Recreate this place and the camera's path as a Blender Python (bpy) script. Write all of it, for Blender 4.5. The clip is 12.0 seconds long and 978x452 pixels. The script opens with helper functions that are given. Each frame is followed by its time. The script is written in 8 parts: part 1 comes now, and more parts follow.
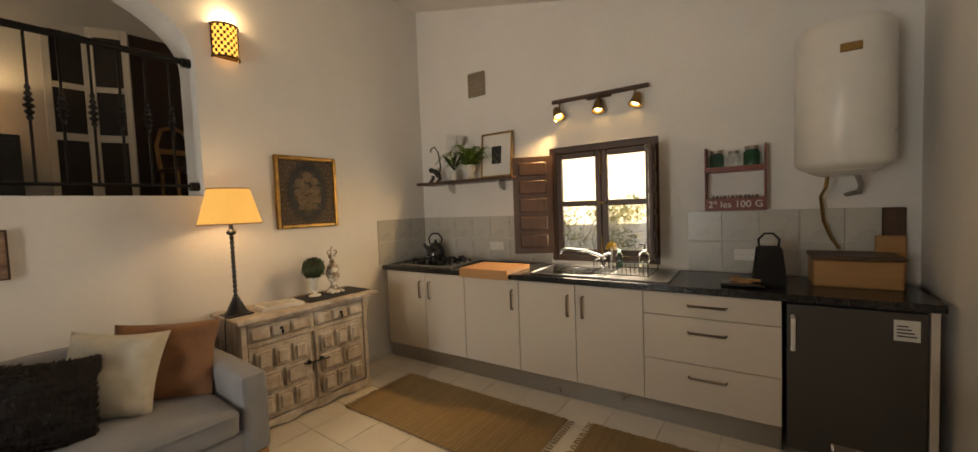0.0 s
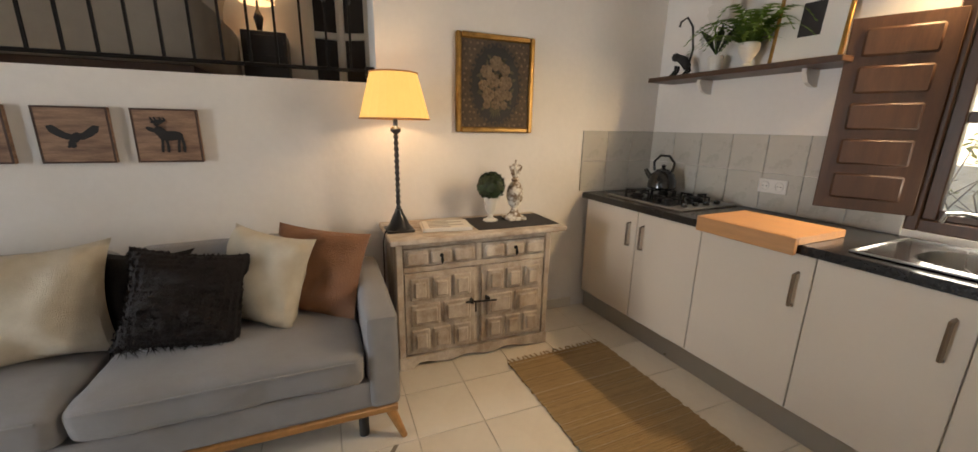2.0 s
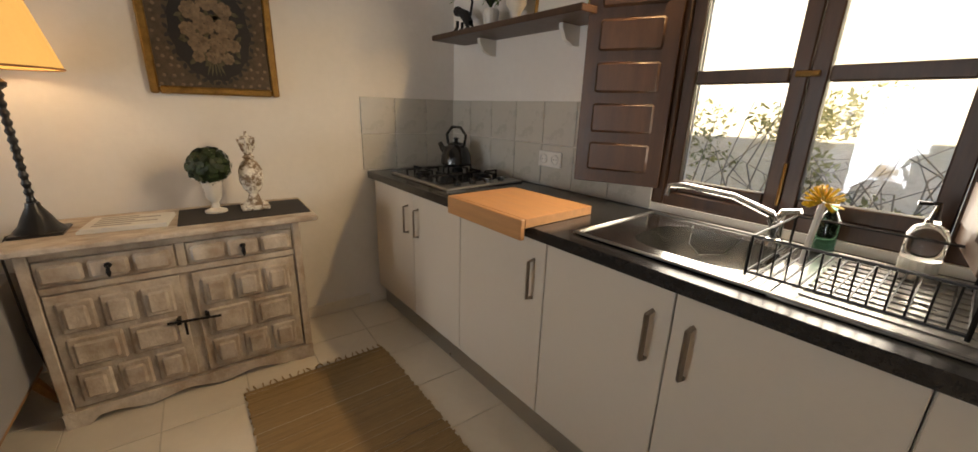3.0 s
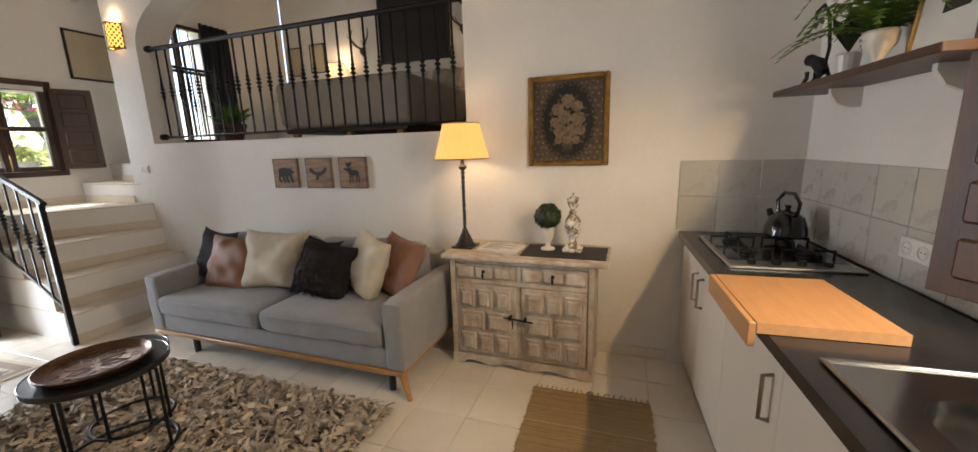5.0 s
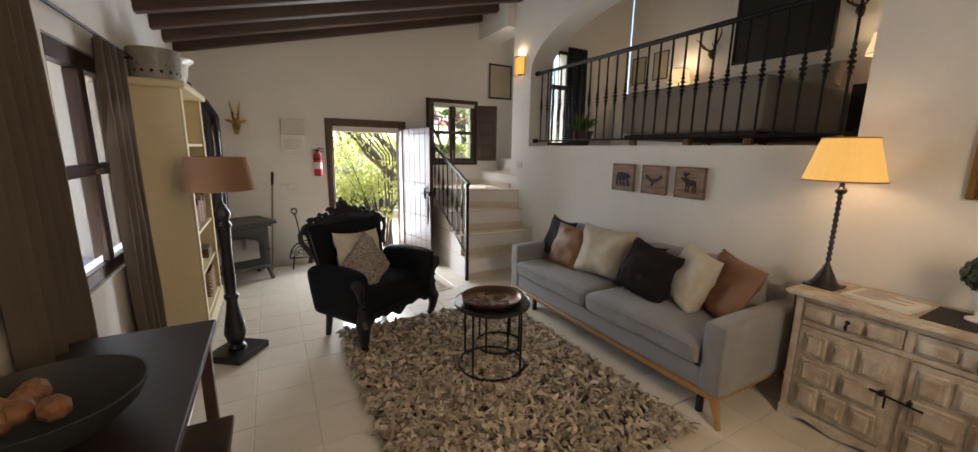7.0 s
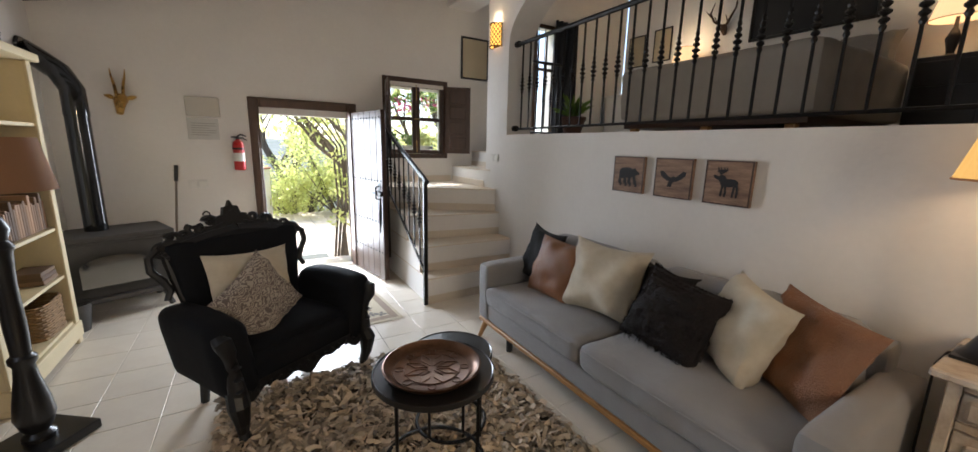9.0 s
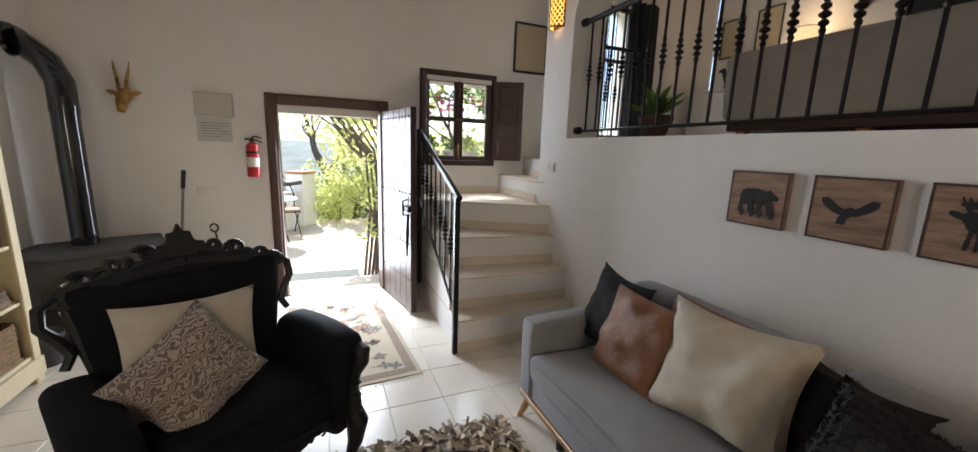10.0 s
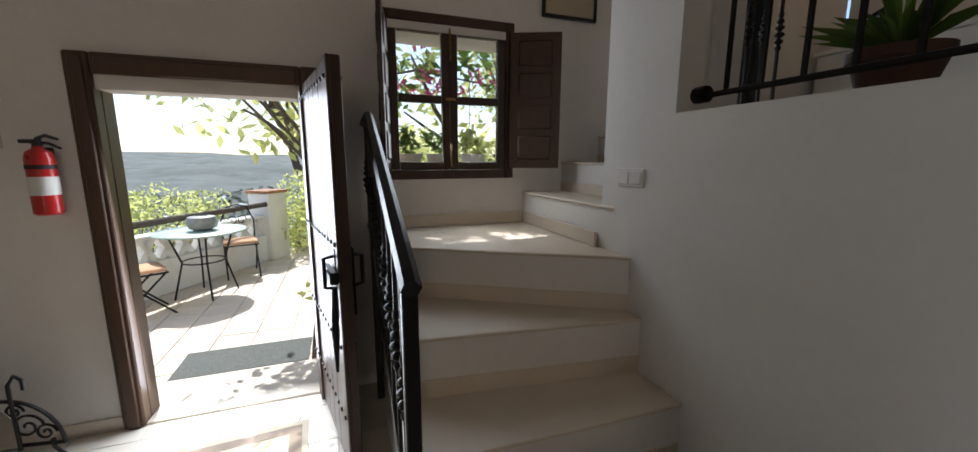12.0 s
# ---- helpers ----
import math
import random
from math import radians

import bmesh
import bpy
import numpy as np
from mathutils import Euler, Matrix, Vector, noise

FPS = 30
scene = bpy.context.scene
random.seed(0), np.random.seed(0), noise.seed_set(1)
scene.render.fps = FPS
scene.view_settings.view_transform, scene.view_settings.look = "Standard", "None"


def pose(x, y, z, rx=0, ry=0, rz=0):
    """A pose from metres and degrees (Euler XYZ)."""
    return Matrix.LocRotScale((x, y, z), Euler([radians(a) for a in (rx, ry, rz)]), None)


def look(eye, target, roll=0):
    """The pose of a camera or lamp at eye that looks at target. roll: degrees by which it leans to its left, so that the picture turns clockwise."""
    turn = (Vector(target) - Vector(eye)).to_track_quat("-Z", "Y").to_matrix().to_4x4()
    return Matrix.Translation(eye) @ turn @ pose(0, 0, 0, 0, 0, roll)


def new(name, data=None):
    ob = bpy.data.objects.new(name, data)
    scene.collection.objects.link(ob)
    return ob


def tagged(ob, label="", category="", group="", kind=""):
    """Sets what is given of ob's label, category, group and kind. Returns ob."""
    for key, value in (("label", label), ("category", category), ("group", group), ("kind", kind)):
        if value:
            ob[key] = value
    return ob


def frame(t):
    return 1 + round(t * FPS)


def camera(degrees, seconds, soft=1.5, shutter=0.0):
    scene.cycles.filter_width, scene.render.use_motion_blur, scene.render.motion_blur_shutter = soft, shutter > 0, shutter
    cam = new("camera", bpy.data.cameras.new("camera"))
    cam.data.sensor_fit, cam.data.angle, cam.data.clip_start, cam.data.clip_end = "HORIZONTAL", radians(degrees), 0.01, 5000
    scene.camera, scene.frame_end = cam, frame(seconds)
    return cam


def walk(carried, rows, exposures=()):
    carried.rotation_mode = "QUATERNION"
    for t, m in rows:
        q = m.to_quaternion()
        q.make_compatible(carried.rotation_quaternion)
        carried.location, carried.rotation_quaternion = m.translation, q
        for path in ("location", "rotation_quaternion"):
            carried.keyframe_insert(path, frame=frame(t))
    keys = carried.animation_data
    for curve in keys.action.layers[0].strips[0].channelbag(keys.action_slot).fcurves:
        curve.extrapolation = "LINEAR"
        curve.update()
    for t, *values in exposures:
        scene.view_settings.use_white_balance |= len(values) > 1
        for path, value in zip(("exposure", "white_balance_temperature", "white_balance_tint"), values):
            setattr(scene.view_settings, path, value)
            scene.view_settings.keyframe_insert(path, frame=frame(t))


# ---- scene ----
cam = camera(102.1, 12.0)
PATH = [
    (0, (0.008, 0.08, 1.421), (-1.18, 1.687, 1.325), -2.2),
    (0.5, (-0.117, 0.078, 1.376), (-1.551, 1.435, 1.06), -0.6),
    (1, (-0.309, 0.21, 1.32), (-1.998, 1.197, 0.903), -1.5),
    (1.5, (-0.534, 0.468, 1.318), (-2.314, 1.222, 0.804), -0.3),
    (2, (-0.704, 0.805, 1.347), (-2.499, 1.539, 0.859), 1.1),
    (2.5, (-0.705, 1.27, 1.32), (-2.341, 2.305, 0.822), 0.85),
    (2.7, (-0.702, 1.459, 1.283), (-2.235, 2.619, 0.731), 1.3),
    (4.3, (-0.57, 2.151, 1.398), (-2.487, 2.36, 0.865), 1.4),
    (4.5, (-0.53, 2.168, 1.414), (-2.485, 2.095, 0.996), 0.1),
    (5, (-0.418, 2.182, 1.45), (-2.269, 1.535, 1.056), -1.7),
    (5.5, (-0.296, 2.195, 1.556), (-1.851, 0.969, 1.274), -3.3),
    (6, (-0.219, 2.172, 1.529), (-1.506, 0.663, 1.265), -1.4),
    (6.5, (-0.17, 2.147, 1.522), (-1.27, 0.509, 1.195), -0.3),
    (7, (-0.149, 2.114, 1.51), (-1.098, 0.394, 1.132), 0.9),
    (7.2, (-0.145, 2.105, 1.518), (-1.076, 0.377, 1.137), 0.8),
    (8.8, (-0.717, 1.496, 1.432), (-1.697, -0.202, 1.038), 1.5),
    (9, (-0.806, 1.338, 1.444), (-1.808, -0.347, 1.05), 1.4),
    (9.5, (-1.069, 0.961, 1.434), (-1.992, -0.747, 0.955), 0.1),
    (10, (-1.256, 0.612, 1.453), (-2.017, -1.199, 1.076), 2.0),
    (10.5, (-1.541, 0.241, 1.435), (-2.1, -1.616, 0.946), 2.3),
    (11, (-1.746, -0.102, 1.438), (-2.173, -2.007, 1.003), -0.4),
    (11.5, (-1.846, -0.555, 1.424), (-2.491, -2.422, 1.109), 0.6),
    (12, (-1.955, -1.052, 1.404), (-2.63, -2.905, 1.068), 0.1),
]
# seconds, stops, kelvin, tint
EXPOSURES = [(0, 1.50, 7500, 10), (1.5, 1.70, 6900, 10), (2, 1.95, 6400, 10), (2.5, 1.57, 6600, 10), (4.5, 1.70, 6200, 10), (5, 1.90, 6100, 10), (5.5, 1.50, 6600, 10), (7, 1.50, 6250, 10), (9, 1.62, 5900, 10), (10.5, 1.45, 5900, 10), (11, 1.20, 5950, 10), (11.5, 0.70, 6000, 10), (12, 0.60, 5900, 10)]
walk(cam, [(t, look(eye, target, roll)) for t, eye, target, roll in PATH], EXPOSURES)

# ---- world, sun, lamps ----
world = bpy.data.worlds.new("sky")
scene.world = world
world.use_nodes = True
wn = world.node_tree
sky = wn.nodes.new("ShaderNodeTexSky")
sky.sky_type = 'NISHITA'
sky.sun_disc = False
SUN_EL, SUN_AZ = 52.0, 168.0          # degrees above the horizon; clockwise from +y (the sun stands south, over the terrace)
sky.sun_elevation, sky.sun_rotation = radians(SUN_EL), radians(SUN_AZ)
wn.nodes["Background"].inputs["Strength"].default_value = 0.15
wn.links.new(sky.outputs[0], wn.nodes["Background"].inputs["Color"])

sun = new("sun", bpy.data.lights.new("sun", 'SUN'))
sun.data.energy, sun.data.angle, sun.data.color = 5.0, radians(0.5), (1.0, 0.94, 0.84)
sv = Vector((math.sin(radians(SUN_AZ)) * math.cos(radians(SUN_EL)), math.cos(radians(SUN_AZ)) * math.cos(radians(SUN_EL)), math.sin(radians(SUN_EL))))
sun.matrix_world = look(tuple(sv * 20), (0, 0, 0))


def area_lamp(name, eye, target, w, h, power, color=(1, 1, 1)):
    l = bpy.data.lights.new(name, 'AREA')
    l.shape, l.size, l.size_y, l.energy, l.color = 'RECTANGLE', w, h, power, color
    o = new(name, l)
    o.matrix_world = look(eye, target)
    return o


def bulb(name, eye, power, radius=0.03, color=(1.0, 0.72, 0.40)):
    l = bpy.data.lights.new(name, 'POINT')
    l.energy, l.color, l.shadow_soft_size = power, color, radius
    o = new(name, l)
    o.location = eye
    return o


def spot(name, eye, target, power, degrees=120, color=(1.0, 0.72, 0.40), radius=0.025):
    l = bpy.data.lights.new(name, 'SPOT')
    l.energy, l.color, l.shadow_soft_size, l.spot_size, l.spot_blend = power, color, radius, radians(degrees), 0.6
    o = new(name, l)
    o.matrix_world = look(eye, target)
    return o


SPOT_POWER = (16.0, 6.0, 18.0)

# daylight that the sky sends in by the openings
area_lamp("sky_at_door", (-1.33, -3.50, 0.95), (-1.33, 0, 0.6), 0.8, 1.6, 24, (0.93, 0.96, 1.0))
area_lamp("sky_at_east_window", (0.632, -0.80, 1.38), (-2, -0.80, 1.0), 0.7, 1.05, 1.2, (0.95, 0.97, 1.0))
area_lamp("sky_at_kitchen_window", (-1.175, 3.185, 1.42), (-1.1, 0, 1.0), 0.7, 0.85, 6.0, (1.0, 0.88, 0.72))
area_lamp("sky_at_stair_window", (-2.585, -3.425, 1.75), (-2.5, 0, 1.2), 0.6, 0.75, 3, (0.95, 0.98, 1.0))
area_lamp("sky_at_bedroom_window", (-4.35, -3.35, 2.5), (-4.4, 0, 2.3), 0.7, 1.4, 2, (0.95, 0.98, 1.0))


# ---- mesh helpers ----
def add_box(bm, x0, y0, z0, x1, y1, z1, bevel=0.0, seg=1, m=None):
    """An axis-aligned box between two corners, with its edges rounded."""
    t = bmesh.new()
    bmesh.ops.create_cube(t, size=1.0)
    for v in t.verts:
        v.co = Vector(((x0 + x1) / 2 + v.co.x * (x1 - x0), (y0 + y1) / 2 + v.co.y * (y1 - y0), (z0 + z1) / 2 + v.co.z * (z1 - z0)))
    if bevel:
        bmesh.ops.bevel(t, geom=t.edges[:], offset=bevel, segments=seg, profile=0.6, affect='EDGES', clamp_overlap=True)
    return join(bm, t, m)


def join(bm, t, m=None):
    if m is not None:
        t.transform(m)
    me = bpy.data.meshes.new("tmp")
    t.to_mesh(me)
    t.free()
    bm.from_mesh(me)
    bpy.data.meshes.remove(me)
    return bm


def box(*a, **k):
    return add_box(bmesh.new(), *a, **k)


def add_lathe(bm, profile, seg=24, m=None):
    """A turned shape about z; profile: (radius, height) from bottom to top."""
    t = bmesh.new()
    rings = []
    for r, z in profile:
        if r < 1e-5:
            rings.append([t.verts.new((0, 0, z))])
        else:
            rings.append([t.verts.new((r * math.cos(2 * math.pi * i / seg), r * math.sin(2 * math.pi * i / seg), z)) for i in range(seg)])
    for a, b in zip(rings, rings[1:]):
        for i in range(seg):
            j = (i + 1) % seg
            if len(a) == 1 and len(b) == 1:
                continue
            if len(a) == 1:
                t.faces.new((a[0], b[j], b[i]))
            elif len(b) == 1:
                t.faces.new((a[i], a[j], b[0]))
            else:
                t.faces.new((a[i], a[j], b[j], b[i]))
    if len(rings[0]) > 1:
        t.faces.new(rings[0][::-1])
    if len(rings[-1]) > 1:
        t.faces.new(rings[-1])
    bmesh.ops.recalc_face_normals(t, faces=t.faces)
    return join(bm, t, m)


def lathe(profile, seg=24, m=None):
    return add_lathe(bmesh.new(), profile, seg, m)


def add_tube(bm, pts, r, seg=8, m=None, closed=False):
    """A round bar along points; r: one radius, or one for each point."""
    t = bmesh.new()
    pts = [Vector(p) for p in pts]
    n = len(pts)
    rs = r if isinstance(r, (list, tuple)) else [r] * n
    rings, side = [], None
    for i, p in enumerate(pts):
        if closed:
            d = (pts[(i + 1) % n] - pts[i - 1]).normalized()
        else:
            d = (pts[min(i + 1, n - 1)] - pts[max(i - 1, 0)]).normalized()
        if side is None:
            side = d.orthogonal().normalized()
        side = (side - d * side.dot(d))
        side = side.normalized() if side.length > 1e-6 else d.orthogonal().normalized()
        up = d.cross(side)
        rings.append([t.verts.new(p + (side * math.cos(2 * math.pi * k / seg) + up * math.sin(2 * math.pi * k / seg)) * rs[i]) for k in range(seg)])
    pairs = list(zip(rings, rings[1:])) + ([(rings[-1], rings[0])] if closed else [])
    for a, b in pairs:
        for k in range(seg):
            t.faces.new((a[k], a[(k + 1) % seg], b[(k + 1) % seg], b[k]))
    if not closed:
        t.faces.new(rings[0][::-1])
        t.faces.new(rings[-1])
    bmesh.ops.recalc_face_normals(t, faces=t.faces)
    return join(bm, t, m)


def tube(pts, r, seg=8, m=None, closed=False):
    return add_tube(bmesh.new(), pts, r, seg, m, closed)


def circle(cx, cy, z, r, n=32):
    return [(cx + r * math.cos(2 * math.pi * i / n), cy + r * math.sin(2 * math.pi * i / n), z) for i in range(n)]


def add_prism(bm, outline, depth, m=None, bevel=0.0):
    """A flat outline (x, y) raised to a slab along z, from 0 to depth."""
    t = bmesh.new()
    lo = [t.verts.new((x, y, 0)) for x, y in outline]
    hi = [t.verts.new((x, y, depth)) for x, y in outline]
    t.faces.new(lo[::-1])
    t.faces.new(hi)
    n = len(lo)
    for i in range(n):
        t.faces.new((lo[i], lo[(i + 1) % n], hi[(i + 1) % n], hi[i]))
    bmesh.ops.recalc_face_normals(t, faces=t.faces)
    if bevel:
        bmesh.ops.bevel(t, geom=t.edges[:], offset=bevel, segments=1, affect='EDGES', clamp_overlap=True)
    return join(bm, t, m)


def prism(outline, depth, m=None, bevel=0.0):
    return add_prism(bmesh.new(), outline, depth, m, bevel)


def mesh_of(name, bm, mat, smooth=None):
    me = bpy.data.meshes.new(name)
    bm.normal_update()
    if smooth is None:
        smooth = len(bm.faces) > 60
    bm.to_mesh(me)
    bm.free()
    me.materials.append(mat)
    if smooth:
        me.shade_smooth()
        me.set_sharp_from_angle(angle=radians(38))
    return me


def part(name, bm, material, parent, label="", smooth=None, at=None):
    ob = new(name, mesh_of(name, bm, material, smooth))
    ob.parent = parent
    if at is not None:
        ob.matrix_basis = at
    if label:
        ob["label"] = label
    return ob


def thing(name, label, category, m=None, group="", kind=""):
    ob = new(name)
    ob.empty_display_size = 0.1
    if m is not None:
        ob.matrix_basis = m
    return tagged(ob, label, category, group, kind)


def solo(name, bm, material, label, category, m=None, group="", kind="", smooth=None):
    ob = new(name, mesh_of(name, bm, material, smooth))
    if m is not None:
        ob.matrix_basis = m
    return tagged(ob, label, category, group, kind)


# ---- materials ----
def material(name, color, rough=0.5, metal=0.0, vary=0.12, scale=6.0, fine=90.0, bump=0.15, dist=0.002, tint=None, coat=0.0, stretch=(1, 1, 1),
             island=0.0, obj=0.0, spec=0.5, sheen=0.0, contrast=0.5, transmission=0.0, subsurface=0.0):
    """A surface with variation at two scales and fine relief."""
    m = bpy.data.materials.new(name)
    m.use_nodes = True
    nt = m.node_tree
    p = nt.nodes["Principled BSDF"]
    N, L = nt.nodes.new, nt.links.new
    tc = N("ShaderNodeTexCoord")
    mp = N("ShaderNodeMapping")
    mp.inputs["Scale"].default_value = stretch
    L(tc.outputs["Object"], mp.inputs["Vector"])
    big = N("ShaderNodeTexNoise")
    big.inputs["Scale"].default_value, big.inputs["Detail"].default_value, big.inputs["Roughness"].default_value = scale, 5.0, 0.6
    sm = N("ShaderNodeTexNoise")
    sm.inputs["Scale"].default_value, sm.inputs["Detail"].default_value = fine, 4.0
    L(mp.outputs[0], big.inputs["Vector"])
    L(mp.outputs[0], sm.inputs["Vector"])
    ramp = N("ShaderNodeValToRGB")
    c2 = tint or tuple(max(0.0, c * (1 - vary * 2.2)) for c in color)
    ramp.color_ramp.elements[0].position, ramp.color_ramp.elements[1].position = 0.5 - contrast / 2, 0.5 + contrast / 2
    ramp.color_ramp.elements[0].color, ramp.color_ramp.elements[1].color = (*c2, 1), (*color, 1)
    L(big.outputs["Fac"], ramp.inputs["Fac"])
    hsv = N("ShaderNodeHueSaturation")
    L(ramp.outputs["Color"], hsv.inputs["Color"])
    mr = N("ShaderNodeMapRange")
    mr.inputs["To Min"].default_value, mr.inputs["To Max"].default_value = 1 - vary, 1 + vary
    L(sm.outputs["Fac"], mr.inputs["Value"])
    value = mr.outputs[0]
    for amount, node, out in ((island, "ShaderNodeNewGeometry", "Random Per Island"), (obj, "ShaderNodeObjectInfo", "Random")):
        if amount:
            g = N(node)
            r = N("ShaderNodeMapRange")
            r.inputs["To Min"].default_value, r.inputs["To Max"].default_value = 1 - amount, 1 + amount
            L(g.outputs[out], r.inputs["Value"])
            mul = N("ShaderNodeMath")
            mul.operation = 'MULTIPLY'
            L(value, mul.inputs[0])
            L(r.outputs[0], mul.inputs[1])
            value = mul.outputs[0]
    L(value, hsv.inputs["Value"])
    L(hsv.outputs["Color"], p.inputs["Base Color"])
    rr = N("ShaderNodeMapRange")
    rr.inputs["To Min"].default_value, rr.inputs["To Max"].default_value = max(0.02, rough - 0.09), min(1.0, rough + 0.09)
    L(big.outputs["Fac"], rr.inputs["Value"])
    L(rr.outputs[0], p.inputs["Roughness"])
    p.inputs["Metallic"].default_value = metal
    p.inputs["Coat Weight"].default_value = coat
    p.inputs["Specular IOR Level"].default_value = spec
    p.inputs["Sheen Weight"].default_value = sheen
    p.inputs["Transmission Weight"].default_value = transmission
    if subsurface:
        p.inputs["Subsurface Weight"].default_value = subsurface
    if bump:
        add = N("ShaderNodeMath")
        add.operation = 'MULTIPLY_ADD'
        L(big.outputs["Fac"], add.inputs[0])
        add.inputs[1].default_value = 0.6
        L(sm.outputs["Fac"], add.inputs[2])
        b = N("ShaderNodeBump")
        b.inputs["Strength"].default_value, b.inputs["Distance"].default_value = bump, dist
        L(add.outputs[0], b.inputs["Height"])
        L(b.outputs["Normal"], p.inputs["Normal"])
    return m


def glow(name, color, strength, under=0.5):
    """A lit shade or bulb: cloth or glass that gives off light."""
    m = material(name, tuple(c * under for c in color), 0.7, vary=0.06, bump=0.1)
    p = m.node_tree.nodes["Principled BSDF"]
    p.inputs["Emission Color"].default_value = (*color, 1)
    p.inputs["Emission Strength"].default_value = strength
    return m


def glass(name, color=(1, 1, 1), rough=0.0):
    m = bpy.data.materials.new(name)
    m.use_nodes = True
    nt = m.node_tree
    p = nt.nodes["Principled BSDF"]
    p.inputs["Base Color"].default_value = (*color, 1)
    p.inputs["Roughness"].default_value = rough
    p.inputs["Transmission Weight"].default_value = 1.0
    p.inputs["IOR"].default_value = 1.45
    return m


PLASTER = material("white_plaster", (0.78, 0.75, 0.71), 0.85, vary=0.035, scale=2.2, fine=30, bump=0.3, dist=0.004, tint=(0.70, 0.67, 0.63), contrast=0.7)
CEIL = material("ceiling_plaster", (0.78, 0.74, 0.68), 0.9, vary=0.05, scale=2.0, fine=40, bump=0.3, dist=0.005)
TILE = material("cream_floor_tile", (0.76, 0.70, 0.60), 0.2, vary=0.04, scale=5, fine=30, bump=0.05, dist=0.001, tint=(0.71, 0.64, 0.54), obj=0.03)
GROUT = material("grey_grout", (0.64, 0.58, 0.49), 0.9, vary=0.08)
STEP = material("cream_stair_plaster", (0.66, 0.58, 0.47), 0.5, vary=0.05, scale=4, fine=40, bump=0.15, dist=0.002, tint=(0.60, 0.51, 0.40))
BEAM = material("dark_stained_beam", (0.075, 0.032, 0.016), 0.55, vary=0.3, scale=3, fine=25, bump=0.5, dist=0.006, stretch=(0.6, 6, 6))
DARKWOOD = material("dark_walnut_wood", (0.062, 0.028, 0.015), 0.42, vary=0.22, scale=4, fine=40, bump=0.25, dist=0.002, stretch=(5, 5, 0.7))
BROWNWOOD = material("brown_stained_wood", (0.078, 0.036, 0.017), 0.42, vary=0.22, scale=4, fine=40, bump=0.25, dist=0.002, stretch=(5, 5, 0.7))
TABLEWOOD = material("espresso_table_wood", (0.030, 0.016, 0.010), 0.5, vary=0.22, scale=4, fine=40, bump=0.25, dist=0.002, stretch=(5, 0.7, 5))
DOORFRAME = material("brown_door_frame", (0.095, 0.047, 0.025), 0.45, vary=0.2, scale=4, fine=40, bump=0.25, dist=0.002, stretch=(5, 5, 0.7))
IRON = material("black_wrought_iron", (0.018, 0.016, 0.015), 0.42, 0.6, vary=0.2, scale=20, fine=120, bump=0.2, dist=0.001)

# ---- the setting ----
XW, XE, YS = -3.11, 0.65, -3.47           # west and east faces, south face
KA = 3.05                                 # the kitchen wall stands askew
KM = pose(-3.115, 3.13, 0, 0, 0, KA)      # kitchen frame: x along the wall from the corner, -y into the room


def kp(u, d, z):
    return tuple(KM @ Vector((u, -d, z)))


def ceil_z(x):
    return 2.49 + (0.60 - x) * 0.235


# floor bed below the tiles, loft floor, terrace
solo("floor", box(XW - 0.02, YS - 0.3, -0.15, XE + 0.02, 3.42, -0.004), GROUT, "grey grout bed of the cream tiled floor", "floor", kind="structure")

# south wall: door and stair window
DX0, DX1, DZ = -1.80, -0.86, 1.82         # rough opening of the door
WX0, WX1, WZ0, WZ1 = -3.00, -2.17, 1.28, 2.23
bm = bmesh.new()
y0, y1 = YS - 0.32, YS
top = 4.3
YJ = YS - 0.16                            # depth of the door's wooden lining; beyond it the opening widens
for a in ((DX1, 0.0, XE + 0.3, top), (DX0, DZ, DX1, top), (WX1, 0.0, DX0, top)):
    add_box(bm, a[0], YJ, a[1] - 0.1, a[2], y1, a[3])
for a in ((DX1 + 0.16, 0.0, XE + 0.3, top), (DX0 - 0.06, DZ + 0.10, DX1 + 0.16, top), (WX1, 0.0, DX0 - 0.06, top)):
    add_box(bm, a[0], y0, a[1] - 0.1, a[2], YJ, a[3])
for a in ((WX0, 0.0, WX1, WZ0), (WX0, WZ1, WX1, top), (-4.0, 0.0, WX0, top)):
    add_box(bm, a[0], y0, a[1] - 0.1, a[2], y1, a[3])
solo("wall_south", bm, PLASTER, "uneven white plaster wall with the entrance door", "wall", kind="structure")

# west wall with its arch to the bedroom and the opening of the stairs
AY0, AY1, AZ0, AZS, AZT = -2.225, 1.095, 1.57, 2.42, 3.04
TH = 0.30
WEND = -2.64
bm = bmesh.new()
prof = []
NA = 40
for i in range(NA + 1):
    a = math.pi * i / NA
    prof.append(((AY0 + AY1) / 2 - math.cos(a) * (AY1 - AY0) / 2, AZS + (AZT - AZS) * (math.sin(a) ** 0.85 if 0 < i < NA else 0)))
add_box(bm, XW - TH, WEND, -0.1, XW, AY0, top)
add_box(bm, XW - TH, AY1, -0.1, XW, 3.5, top)
add_box(bm, XW - TH, AY0, -0.1, XW, AY1, AZ0)
